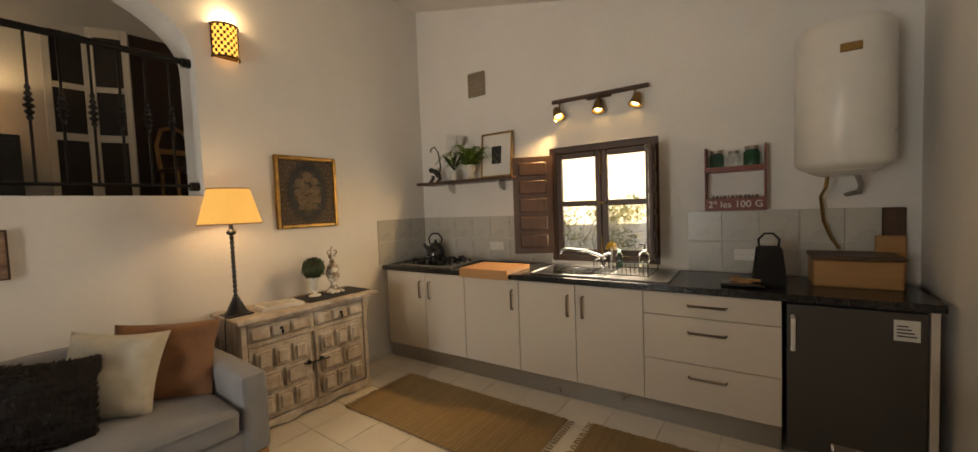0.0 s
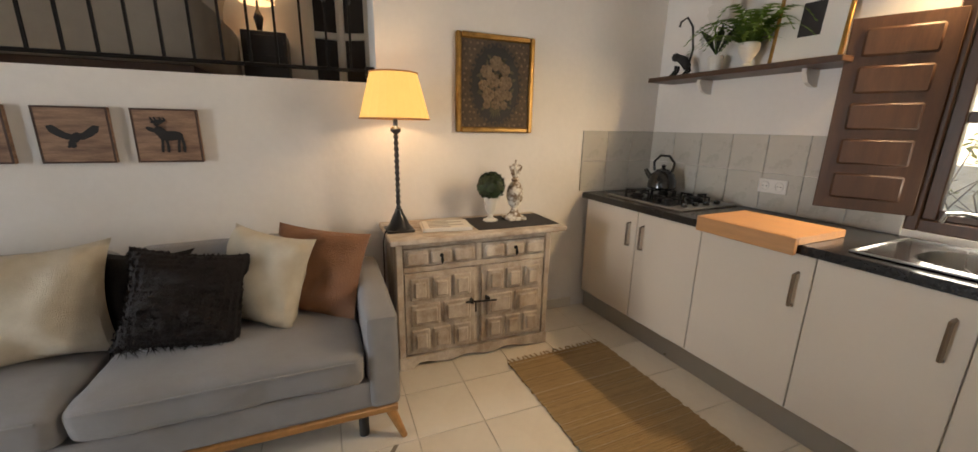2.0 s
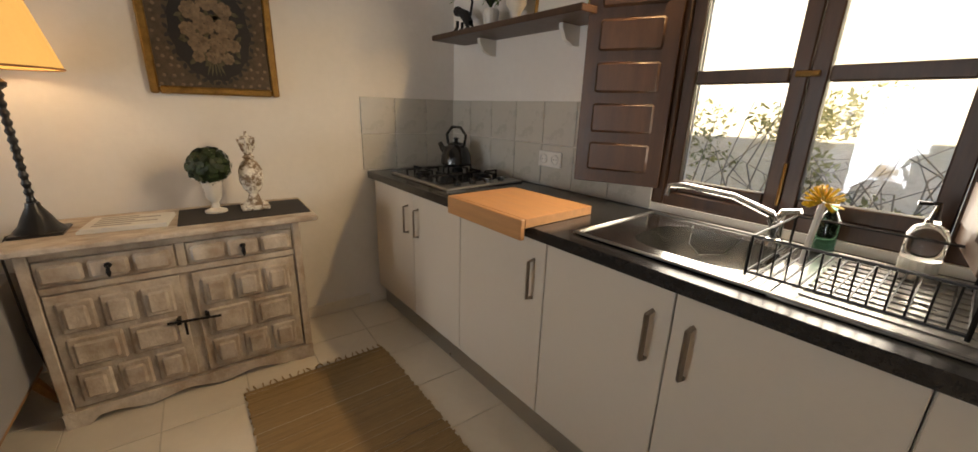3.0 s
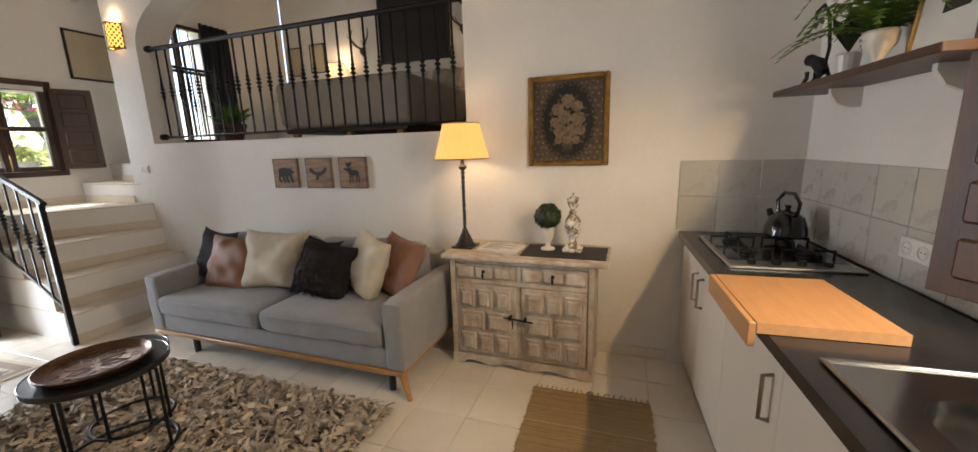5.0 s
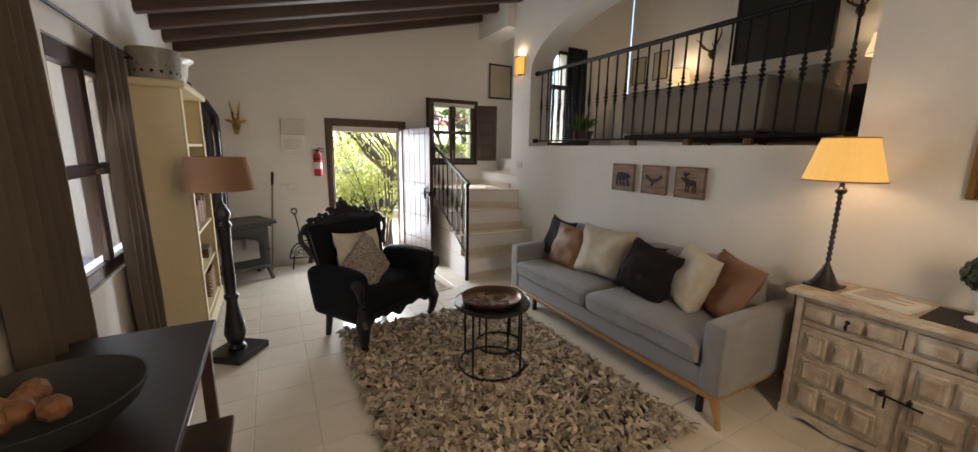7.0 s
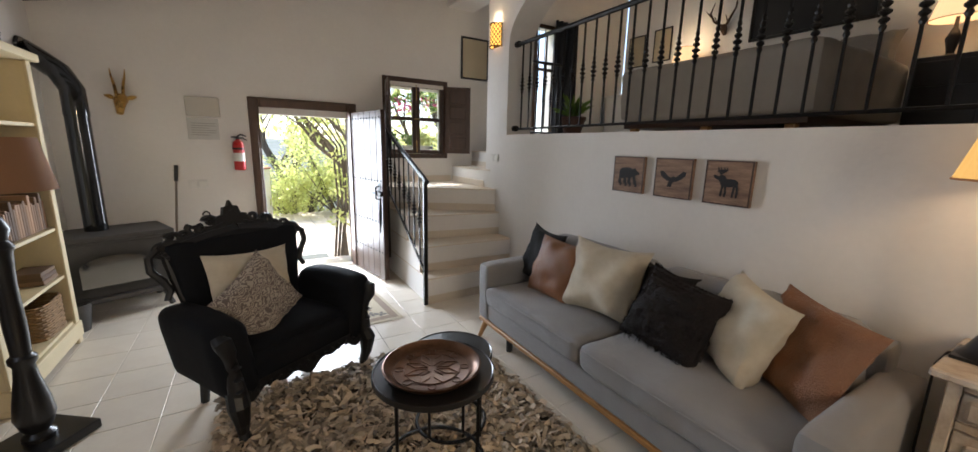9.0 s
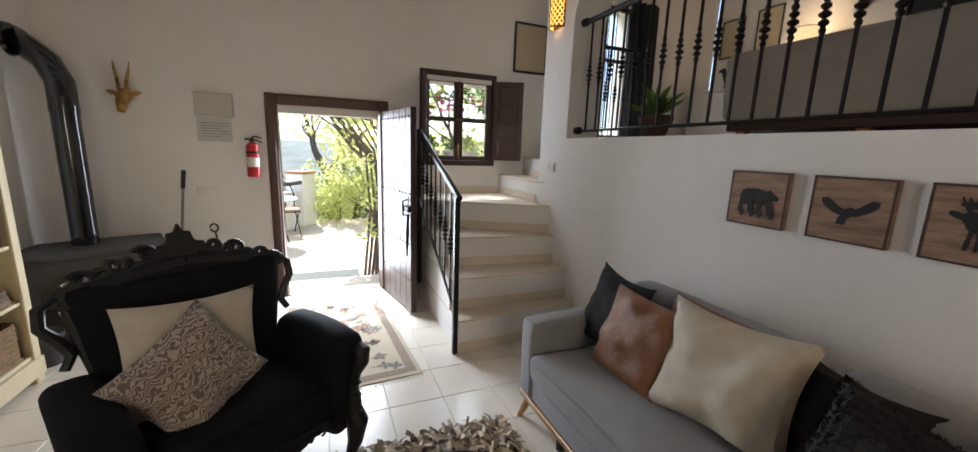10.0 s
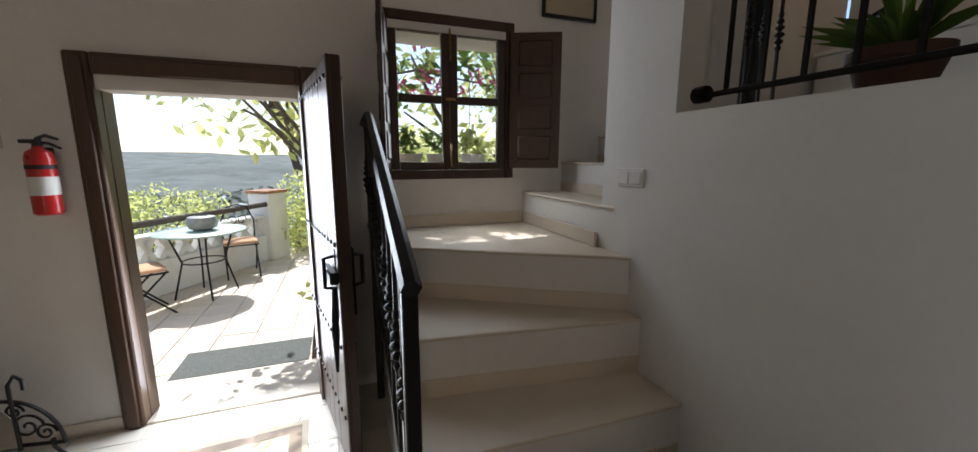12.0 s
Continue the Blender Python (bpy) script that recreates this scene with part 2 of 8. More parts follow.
for (ya, za), (yb, zb) in zip(prof, prof[1:]):
    t = bmesh.new()
    vs = [t.verts.new((x, y, z)) for x in (XW - TH, XW) for y, z in ((ya, za), (yb, zb), (yb, top), (ya, top))]
    for f in ((0, 1, 2, 3), (4, 5, 6, 7), (0, 4, 5, 1), (3, 2, 6, 7)):
        t.faces.new([vs[k] for k in f])
    bmesh.ops.recalc_face_normals(t, faces=t.faces)
    join(bm, t)
add_box(bm, XW - TH + 0.05, YS, 3.10, XW + 0.10, WEND, top)     # lintel over the stairs
bmesh.ops.remove_doubles(bm, verts=bm.verts, dist=0.0005)
solo("wall_west", bm, PLASTER, "white plaster wall with an arched opening to the raised bedroom", "wall", kind="structure", smooth=False)

# kitchen wall (north), with its window
KU0, KU1, KZ0, KZ1 = 1.49, 2.39, 0.93, 1.91
bm = bmesh.new()
for u0, z0, u1, z1 in ((-0.45, -0.1, KU0, top), (KU1, -0.1, 4.3, top), (KU0, -0.1, KU1, KZ0), (KU0, KZ1, KU1, top)):
    add_box(bm, u0, 0.0, z0, u1, 0.30, z1)
solo("wall_north", bm, PLASTER, "white plaster kitchen wall with a window", "wall", KM, kind="structure")

# east wall, with its window
EY0, EY1, EZ0, EZ1 = -1.25, -0.35, 0.80, 1.98
bm = bmesh.new()
for a, z0, b, z1 in ((YS - 0.32, -0.1, EY0, top), (EY1, -0.1, 3.9, top), (EY0, -0.1, EY1, EZ0), (EY0, EZ1, EY1, top)):
    add_box(bm, XE, a, z0, XE + 0.30, b, z1)
solo("wall_east", bm, PLASTER, "white plaster wall with a curtained window", "wall", kind="structure")

# bedroom and stair well behind the west wall
LX, LZ = -6.15, 1.55
bm = bmesh.new()
add_box(bm, LX - 0.2, YS + 0.02, 1.2, LX, 3.2, 4.5)
solo("wall_bedroom", bm, PLASTER, "white plaster back wall of the raised bedroom", "wall", kind="structure")
bm = bmesh.new()
add_box(bm, LX, 2.2, 1.2, XW - TH, 2.4, 4.45)
solo("wall_bedroom_north", bm, PLASTER, "white plaster side wall of the raised bedroom", "wall", kind="structure")
BWX0, BWX1, BWZ1 = -4.75, -3.98, 3.15
bm = bmesh.new()
add_box(bm, LX, YS - 0.3, 1.2, BWX0, YS, 4.45)
add_box(bm, BWX1, YS - 0.3, 1.2, -4.0 + 0.02, YS, 4.45)
add_box(bm, BWX0, YS - 0.3, BWZ1, BWX1, YS, 4.45)
add_box(bm, BWX0, YS - 0.3, 1.2, BWX1, YS, 1.6)
solo("wall_bedroom_south", bm, PLASTER, "white plaster wall of the bedroom with a balcony window", "wall", kind="structure")
solo("floor_bedroom", box(LX, WEND + 0.1, 1.30, XW - TH, 2.2, LZ), STEP, "cream floor of the raised bedroom", "floor", kind="structure")
solo("landing", box(LX, YS, 1.30, -4.1, WEND + 0.1, LZ), STEP, "cream landing at the top of the stairs", "floor", kind="structure")
solo("ceiling_bedroom", box(LX - 0.2, YS - 0.3, 4.3, XW - TH, 2.4, 4.45), CEIL, "white plaster bedroom ceiling", "ceiling", kind="structure")

# sloping roof with its beams
SL = math.degrees(math.atan(0.235))
bm = bmesh.new()
t = bmesh.new()
vs = [t.verts.new((x, y, ceil_z(x) + dz)) for dz in (0.15, 0.35) for x, y in ((XE + 0.3, YS - 0.32), (XW - TH, YS - 0.32), (XW - TH, 3.95), (XE + 0.3, 3.95))]
for f in ((3, 2, 1, 0), (4, 5, 6, 7), (0, 1, 5, 4), (1, 2, 6, 5), (2, 3, 7, 6), (3, 0, 4, 7)):
    t.faces.new([vs[k] for k in f])
join(bm, t)
solo("ceiling", bm, CEIL, "white sloping plaster ceiling between dark beams", "ceiling", kind="structure")
bm = box(-1.95, -0.05, 0.0, 1.95, 0.05, 0.148, bevel=0.008)
beam_mesh = mesh_of("ceiling_beam", bm, BEAM)
for k in range(10):
    o = new("ceiling_beam", beam_mesh)
    y = YS + 0.06 + k * 0.475
    o.matrix_basis = pose(-1.23, y, ceil_z(-1.23), 0, SL, 0)
    tagged(o, "dark stained timber beam under the sloping ceiling", "beam", "ceiling beams", "structure")

BLACKWOOD = material("black_painted_wood", (0.012, 0.011, 0.011), 0.35, vary=0.2, scale=8, fine=60, bump=0.15, coat=0.2)
OAK = material("golden_oak_wood", (0.46, 0.24, 0.085), 0.4, vary=0.15, scale=4, fine=50, bump=0.15, stretch=(1, 8, 8))
BUTCHER = material("beech_block", (0.52, 0.27, 0.11), 0.45, vary=0.12, scale=5, fine=60, bump=0.1, stretch=(1, 9, 9))
WASHED = material("white_washed_wood", (0.62, 0.56, 0.48), 0.75, vary=0.10, scale=7, fine=60, bump=0.5, dist=0.004, tint=(0.36, 0.28, 0.21), contrast=0.32, stretch=(1.5, 3, 1))
CABINET = material("cream_laminate", (0.62, 0.55, 0.46), 0.42, vary=0.02, scale=2, fine=60, bump=0.03, tint=(0.60, 0.53, 0.44))
STEEL = material("brushed_steel", (0.42, 0.41, 0.39), 0.30, 1.0, vary=0.02, scale=6, fine=200, bump=0.0)
CHROME = material("chrome", (0.72, 0.72, 0.72), 0.09, 1.0, vary=0.03, bump=0)
NICKEL = material("satin_nickel", (0.36, 0.31, 0.26), 0.36, 1.0, vary=0.06, bump=0.05)
GRANITE = material("black_granite", (0.022, 0.020, 0.019), 0.22, vary=0.5, scale=60, fine=220, bump=0.04, tint=(0.008, 0.008, 0.008))
SPLASH = material("grey_wall_tile", (0.50, 0.48, 0.43), 0.28, vary=0.04, scale=5, fine=40, bump=0.05, obj=0.05)
SOFA = material("grey_sofa_fabric", (0.27, 0.262, 0.265), 0.92, vary=0.09, scale=8, fine=420, bump=0.55, dist=0.006, tint=(0.215, 0.208, 0.21), sheen=0.3)
CREAM = material("cream_linen", (0.70, 0.64, 0.52), 0.9, vary=0.05, scale=13, fine=300, bump=0.7, dist=0.010, tint=(0.57, 0.50, 0.38))
LEATHER = material("tan_leather", (0.27, 0.125, 0.055), 0.38, vary=0.10, scale=9, fine=160, bump=0.7, dist=0.010, tint=(0.20, 0.083, 0.034))
BLACKCLOTH = material("black_knit", (0.014, 0.013, 0.013), 0.95, vary=0.25, scale=30, fine=200, bump=0.9, dist=0.006)
FUR = material("dark_fake_fur", (0.016, 0.010, 0.010), 0.85, vary=0.35, scale=25, fine=180, bump=1.0, dist=0.01)
GREYCLOTH = material("grey_bed_cover", (0.38, 0.35, 0.31), 0.92, vary=0.08, scale=5, fine=250, bump=0.4, dist=0.002)
WHITECLOTH = material("white_sheet", (0.66, 0.63, 0.58), 0.9, vary=0.05, scale=6, fine=200, bump=0.3)
CURTAIN = material("taupe_curtain", (0.20, 0.155, 0.12), 0.88, vary=0.12, scale=9, fine=300, bump=0.4, dist=0.001, stretch=(1, 1, 0.3))
BLUECURTAIN = material("slate_curtain", (0.05, 0.055, 0.065), 0.85, vary=0.1, scale=9, fine=200, bump=0.3)
VELVET = material("black_velvet", (0.006, 0.007, 0.010), 0.8, vary=0.2, scale=10, fine=250, bump=0.3, spec=0.2)
LACQUER = material("black_lacquer", (0.006, 0.006, 0.007), 0.5, vary=0.2, scale=12, fine=60, bump=0.15, dist=0.002)
GILT = material("worn_gilt", (0.42, 0.24, 0.065), 0.38, 0.75, vary=0.25, scale=18, fine=110, bump=0.3, dist=0.002)
GOLD = material("gold_paint", (0.55, 0.33, 0.09), 0.28, 0.9, vary=0.12, scale=12, fine=80, bump=0.15)
COPPER = material("aged_copper", (0.20, 0.105, 0.06), 0.34, 0.85, vary=0.25, scale=14, fine=90, bump=0.3, dist=0.002)
STRIPS = material("beige_felt_strips", (0.52, 0.43, 0.32), 0.85, vary=0.1, scale=8, fine=120, bump=0.3, tint=(0.38, 0.30, 0.215), island=0.58)
RUGBACK = material("rug_backing", (0.15, 0.115, 0.085), 0.95, vary=0.15, scale=30, fine=150, bump=0.4)
JUTE = material("jute_weave", (0.42, 0.285, 0.135), 0.95, vary=0.18, scale=14, fine=160, bump=0.7, dist=0.004, stretch=(20, 1.2, 1), island=0.12)
WHITECERAMIC = material("white_ceramic", (0.74, 0.70, 0.63), 0.3, vary=0.05, scale=12, fine=60, bump=0.1)
WHITEPAINT = material("white_enamel", (0.74, 0.72, 0.67), 0.3, vary=0.03, bump=0.03)
# fuse box plastic, darkened overall in place of its shadowed edges
BEIGEPLASTIC = material("darkened_beige_plastic", (0.50, 0.465, 0.40), 0.4, vary=0.03, bump=0.02)
PLASTIC = material("white_plastic", (0.72, 0.70, 0.66), 0.4, vary=0.02, bump=0.02)
CREAMPAINT = material("cream_painted_wood", (0.70, 0.59, 0.37), 0.5, vary=0.05, scale=4, fine=60, bump=0.12)
BOXWOOD = material("boxwood_leaf", (0.035, 0.06, 0.015), 0.6, vary=0.3, scale=30, fine=80, bump=0.2, island=0.4)
LEAF = material("green_leaf", (0.075, 0.135, 0.026), 0.5, vary=0.2, scale=5, fine=30, bump=0.1, island=0.45, tint=(0.04, 0.08, 0.018))
LEAFY = material("yellow_green_leaf", (0.36, 0.38, 0.13), 0.5, vary=0.2, scale=2, fine=30, bump=0.1, island=0.45, tint=(0.16, 0.20, 0.06))
DRYLEAF = material("dry_scrub", (0.30, 0.27, 0.13), 0.7, vary=0.2, scale=2, fine=30, bump=0.1, island=0.5, tint=(0.10, 0.11, 0.04))
OLIVE = material("olive_scrub", (0.075, 0.095, 0.05), 0.8, vary=0.2, scale=2, fine=30, bump=0.1, island=0.5, tint=(0.04, 0.055, 0.03))
PINK = material("pink_bract", (0.50, 0.055, 0.16), 0.6, vary=0.2, island=0.3, bump=0.1)
BARK = material("grey_bark", (0.15, 0.115, 0.085), 0.9, vary=0.25, scale=6, fine=40, bump=0.9, dist=0.02, stretch=(3, 3, 0.7))
TERRACOTTA = material("terracotta", (0.42, 0.20, 0.10), 0.75, vary=0.15, scale=3, fine=40, bump=0.2, obj=0.12)
REDPAINT = material("red_enamel", (0.45, 0.015, 0.012), 0.3, vary=0.06, bump=0.03)
BRASS = material("aged_brass", (0.38, 0.24, 0.09), 0.35, 1.0, vary=0.15, bump=0.1)
STOVE = material("cast_iron_stove", (0.085, 0.080, 0.075), 0.55, 0.3, vary=0.15, scale=10, fine=120, bump=0.25, dist=0.002)
STOVEGLASS = material("heat_mirror_glass", (0.30, 0.28, 0.25), 0.07, 1.0, vary=0.06, bump=0.02)
GLOSSBLACK = material("black_enamel", (0.010, 0.010, 0.010), 0.16, vary=0.1, bump=0.02, coat=0.3)
WICKER = material("wicker", (0.36, 0.22, 0.10), 0.75, vary=0.25, scale=30, fine=120, bump=0.6, dist=0.004)
PAPER = material("white_paper", (0.70, 0.68, 0.63), 0.8, vary=0.03, bump=0.05)
# notice paper, greyed likewise so that it stands out from the lit wall
SLEEVE = material("sleeved_paper", (0.56, 0.55, 0.52), 0.25, vary=0.04, bump=0.03)
MOUNT = material("cream_print", (0.52, 0.44, 0.30), 0.6, vary=0.06, scale=3, bump=0.03)
INK = material("black_ink", (0.012, 0.010, 0.009), 0.7, vary=0.1, bump=0.05)
CANVAS = material("brown_wood_print", (0.36, 0.225, 0.145), 0.7, vary=0.22, scale=6, fine=60, bump=0.2, tint=(0.15, 0.085, 0.055), contrast=0.35, stretch=(1, 1, 6))
TAPESTRY = material("dark_needlework", (0.115, 0.084, 0.058), 0.9, vary=0.25, scale=40, fine=200, bump=0.5, dist=0.002)
ROSE = material("faded_rose_stitch", (0.26, 0.19, 0.125), 0.9, vary=0.3, scale=40, fine=200, bump=0.5, dist=0.002)
BLACKCANVAS = material("near_black_canvas", (0.014, 0.013, 0.013), 0.6, vary=0.4, scale=5, fine=60, bump=0.2)
SLATE = material("dark_slate", (0.03, 0.026, 0.026), 0.7, vary=0.2, scale=10, bump=0.2)
CERAMGREY = material("grey_glazed_pot", (0.30, 0.28, 0.25), 0.4, vary=0.2, scale=10, bump=0.1)
CUSHION_O = material("peach_seat_cloth", (0.56, 0.34, 0.20), 0.9, vary=0.1, bump=0.3)
GREENTOP = material("pale_green_tabletop", (0.42, 0.52, 0.46), 0.35, vary=0.1, bump=0.05)
YELLOW = material("yellow_plastic", (0.75, 0.50, 0.02), 0.4, vary=0.05, bump=0.05)
REDBROWN = material("red_brown_tin", (0.20, 0.05, 0.035), 0.5, vary=0.2, scale=15, bump=0.1)
BOOK_A = material("book_cover", (0.30, 0.18, 0.10), 0.7, vary=0.1, obj=0.6, bump=0.05)
PANE = glass("window_glass")
CLEAR = glass("clear_glass", (0.95, 0.97, 0.96))
GREENGLASS = glass("green_glass", (0.10, 0.26, 0.17), 0.05)
SHADE_LIT = glow("lit_pleated_shade", (1.0, 0.53, 0.13), 0.27, 0.42)
SHADE_BED = glow("lit_bedside_shade", (1.0, 0.60, 0.28), 0.42, 0.45)
SHADE_TAN = material("tan_drum_shade", (0.40, 0.235, 0.135), 0.9, vary=0.05, fine=300, bump=0.3, dist=0.001)
BULB = glow("warm_bulb", (1.0, 0.66, 0.25), 5.0, 0.8)
SCONCE = material("woven_metal_shade", (0.09, 0.055, 0.02), 0.5, 0.6, vary=0.2, bump=0.2)
SCONCE_IN = glow("glowing_sconce_glass", (1.0, 0.50, 0.10), 0.6, 0.5)
OUTWHITE = material("white_limewash", (0.78, 0.76, 0.72), 0.9, vary=0.06, scale=4, fine=40, bump=0.3, dist=0.004)
PAVE = material("terrace_tile", (0.66, 0.57, 0.48), 0.7, vary=0.10, scale=3, fine=40, bump=0.2, tint=(0.58, 0.48, 0.39), obj=0.06)
MAT = material("rubber_doormat", (0.10, 0.11, 0.10), 0.8, vary=0.3, scale=80, fine=200, bump=0.8, dist=0.004)
CHARCOAL = material("black_rubber", (0.02, 0.02, 0.02), 0.6, vary=0.1, bump=0.1)


def two_tone(name, a, b, scale, rough=0.85, threshold=0.5, kind="noise"):
    """A printed or woven two-colour pattern."""
    m = material(name, a, rough, vary=0.06, fine=200, bump=0.3)
    nt = m.node_tree
    p = nt.nodes["Principled BSDF"]
    tc = nt.nodes.new("ShaderNodeTexCoord")
    if kind == "wave":
        n = nt.nodes.new("ShaderNodeTexWave")
        n.wave_type = 'RINGS'
        n.inputs["Scale"].default_value, n.inputs["Distortion"].default_value, n.inputs["Detail"].default_value, n.inputs["Detail Scale"].default_value = scale, 16.0, 1.0, 1.6
    else:
        n = nt.nodes.new("ShaderNodeTexNoise")
        n.inputs["Scale"].default_value, n.inputs["Detail"].default_value = scale, 2.0
    nt.links.new(tc.outputs["Object"], n.inputs["Vector"])
    r = nt.nodes.new("ShaderNodeValToRGB")
    r.color_ramp.elements[0].position, r.color_ramp.elements[1].position = threshold - 0.04, threshold + 0.04
    r.color_ramp.elements[0].color, r.color_ramp.elements[1].color = (*a, 1), (*b, 1)
    nt.links.new(n.outputs["Fac"], r.inputs["Fac"])
    nt.links.new(r.outputs["Color"], p.inputs["Base Color"])
    return m


PAISLEY = two_tone("scroll_print_cloth", (0.40, 0.355, 0.30), (0.15, 0.12, 0.11), 19.0, 0.85, 0.5, "wave")
KILIM = material("pale_kilim", (0.52, 0.45, 0.33), 0.95, vary=0.1, scale=6, fine=220, bump=0.6, dist=0.003, tint=(0.44, 0.38, 0.27))
KILIM_RED = material("kilim_red_wool", (0.36, 0.20, 0.135), 0.95, vary=0.1, fine=220, bump=0.5)
KILIM_BROWN = material("kilim_brown_wool", (0.30, 0.23, 0.17), 0.95, vary=0.12, fine=220, bump=0.5)
KILIM_BLUE = material("kilim_grey_wool", (0.20, 0.19, 0.17), 0.95, vary=0.1, fine=220, bump=0.5)


def translucent(m, color, amount=0.5):
    """Lets leaves glow when the sun stands behind them."""
    nt = m.node_tree
    out = nt.nodes["Material Output"]
    t = nt.nodes.new("ShaderNodeBsdfTranslucent")
    t.inputs["Color"].default_value = (*color, 1)
    mix = nt.nodes.new("ShaderNodeMixShader")
    mix.inputs["Fac"].default_value = amount
    nt.links.new(nt.nodes["Principled BSDF"].outputs[0], mix.inputs[1])
    nt.links.new(t.outputs[0], mix.inputs[2])
    nt.links.new(mix.outputs[0], out.inputs["Surface"])


translucent(LEAF, (0.17, 0.27, 0.04))
translucent(LEAFY, (0.70, 0.72, 0.26), 0.6)
translucent(DRYLEAF, (0.36, 0.32, 0.12))
translucent(PINK, (0.62, 0.10, 0.22))
translucent(SHADE_TAN, (0.55, 0.30, 0.14), 0.4)


# ---- doors, windows, stairs ----
def sash_window(name, w, h, mat, m, label, open_left=100, open_right=165, shutter_cat=True):
    """A two-leaf window with four panes and panelled inside shutters. Local x across, -y into the room, origin at the lower left."""
    win = thing(name, label, "window", m, kind="structure")
    f = 0.055
    bm = bmesh.new()
    for a in ((0, 0, f, h), (w - f, 0, w, h), (f, 0, w - f, f), (f, h - f, w - f, h)):
        add_box(bm, a[0], -0.03, a[1], a[2], 0.05, a[3], bevel=0.005)
    part("window_frame", bm, mat, win)
    inner = (w - 2 * f) / 2
    for k in range(2):
        x0 = f + k * inner
        s = 0.05
        bm = bmesh.new()
        for a in ((0, 0, s, h - 2 * f), (inner - s, 0, inner, h - 2 * f), (s, 0, inner - s, s), (s, h - 2 * f - s, inner - s, h - 2 * f), (s, (h - 2 * f) / 2 - 0.025, inner - s, (h - 2 * f) / 2 + 0.025)):
            add_box(bm, x0 + a[0] + 0.002, -0.018, f + a[1] + 0.002, x0 + a[2] - 0.002, 0.03, f + a[3] - 0.002, bevel=0.004)
        leaf = part("sash", bm, mat, win)
        for z0, z1 in ((s, (h - 2 * f) / 2 - 0.025), ((h - 2 * f) / 2 + 0.025, h - 2 * f - s)):
            p = part("pane", box(x0 + s, 0.004, f + z0, x0 + inner - s, 0.008, f + z1), PANE, leaf)
            p.visible_shadow = False
    bolt = bmesh.new()
    add_tube(bolt, [(w / 2, -0.03, f + 0.02), (w / 2, -0.03, f + 0.16)], 0.006)
    add_tube(bolt, [(w / 2, -0.03, h - f - 0.02), (w / 2, -0.03, h - f - 0.2)], 0.006)
    add_tube(bolt, [(w / 2 - 0.03, -0.035, h / 2), (w / 2 + 0.03, -0.035, h / 2)], 0.009)
    part("window_bolt", bolt, BRASS, win, "aged brass espagnolette bolt")
    sw, sh = inner - 0.045, h - 2 * f - 0.02
    for side, ang in ((0, open_left), (1, open_right)):
        bm = bmesh.new()
        add_box(bm, 0, -0.012, 0, sw, 0.012, sh, bevel=0.003)
        n = 5 if shutter_cat else 4
        ph = (sh - 0.06) / n
        for k in range(n):
            add_box(bm, 0.05, -0.021, 0.05 + k * ph, sw - 0.05, 0.021, 0.05 + (k + 1) * ph - 0.035, bevel=0.012)
        piv = (f - 0.02, -0.045, f + 0.01) if side == 0 else (w - f + 0.02, -0.045, f + 0.01)
        rz = -ang if side == 0 else 180 + ang
        part("shutter", bm, mat, win, "panelled wooden shutter, folded open", at=pose(*piv, 0, 0, rz))
    return win


sash_window("window_1", 0.90, 0.98, BROWNWOOD, KM @ pose(1.49, 0.04, 0.93), "brown wooden four-pane kitchen window with open shutters", 156, 97)
sash_window("window_2", 0.83, 0.95, DARKWOOD, pose(-2.17, YS - 0.02, 1.28, 0, 0, 180), "dark wooden four-pane window beside the stairs, shutters open", 100, 156, False)
# marble sill of the kitchen window
solo("window_sill", box(1.50, 0.09, 0.915, 2.38, 0.30, 0.935), GRANITE, "dark stone sill of the kitchen window", "sill", KM, kind="structure")

# east window: dark frame, two panes one above the other, bright reveal
ew = thing("window_3", "dark framed east window behind drawn-back curtains", "window", pose(XE + 0.05, EY1, EZ0, 0, 0, -90), kind="structure")
w, h = EY1 - EY0, EZ1 - EZ0
bm = bmesh.new()
for a in ((0, 0, 0.07, h), (w - 0.07, 0, w, h), (0.07, 0, w - 0.07, 0.07), (0.07, h - 0.09, w - 0.07, h), (0.07, h * 0.46, w - 0.07, h * 0.46 + 0.06), (w / 2 - 0.035, 0.07, w / 2 + 0.035, h - 0.09)):
    add_box(bm, a[0], -0.03, a[1], a[2], 0.04, a[3], bevel=0.004)
part("window_frame", bm, DARKWOOD, ew)
p = part("pane", box(0.07, 0.0, 0.07, w - 0.07, 0.005, h - 0.09), PANE, ew)
p.visible_shadow = False
part("latch", box(w / 2 - 0.05, -0.05, h * 0.46 + 0.01, w / 2 + 0.03, -0.03, h * 0.46 + 0.035, bevel=0.004), BRASS, ew)
# white wall of the neighbour house outside this window
solo("neighbour_wall", box(4.4, -6, -0.5, 4.6, 4, 1.7), OUTWHITE, "sunlit white wall across the side passage", "wall", kind="structure")

# added pale ground that throws sunlight up at the wall outside the east window
solo("side_passage", box(1.91, -6, -0.4, 4.39, 4, -0.12), OUTWHITE, "pale slab added beside the house to bounce sunlight", "pavement", kind="structure")

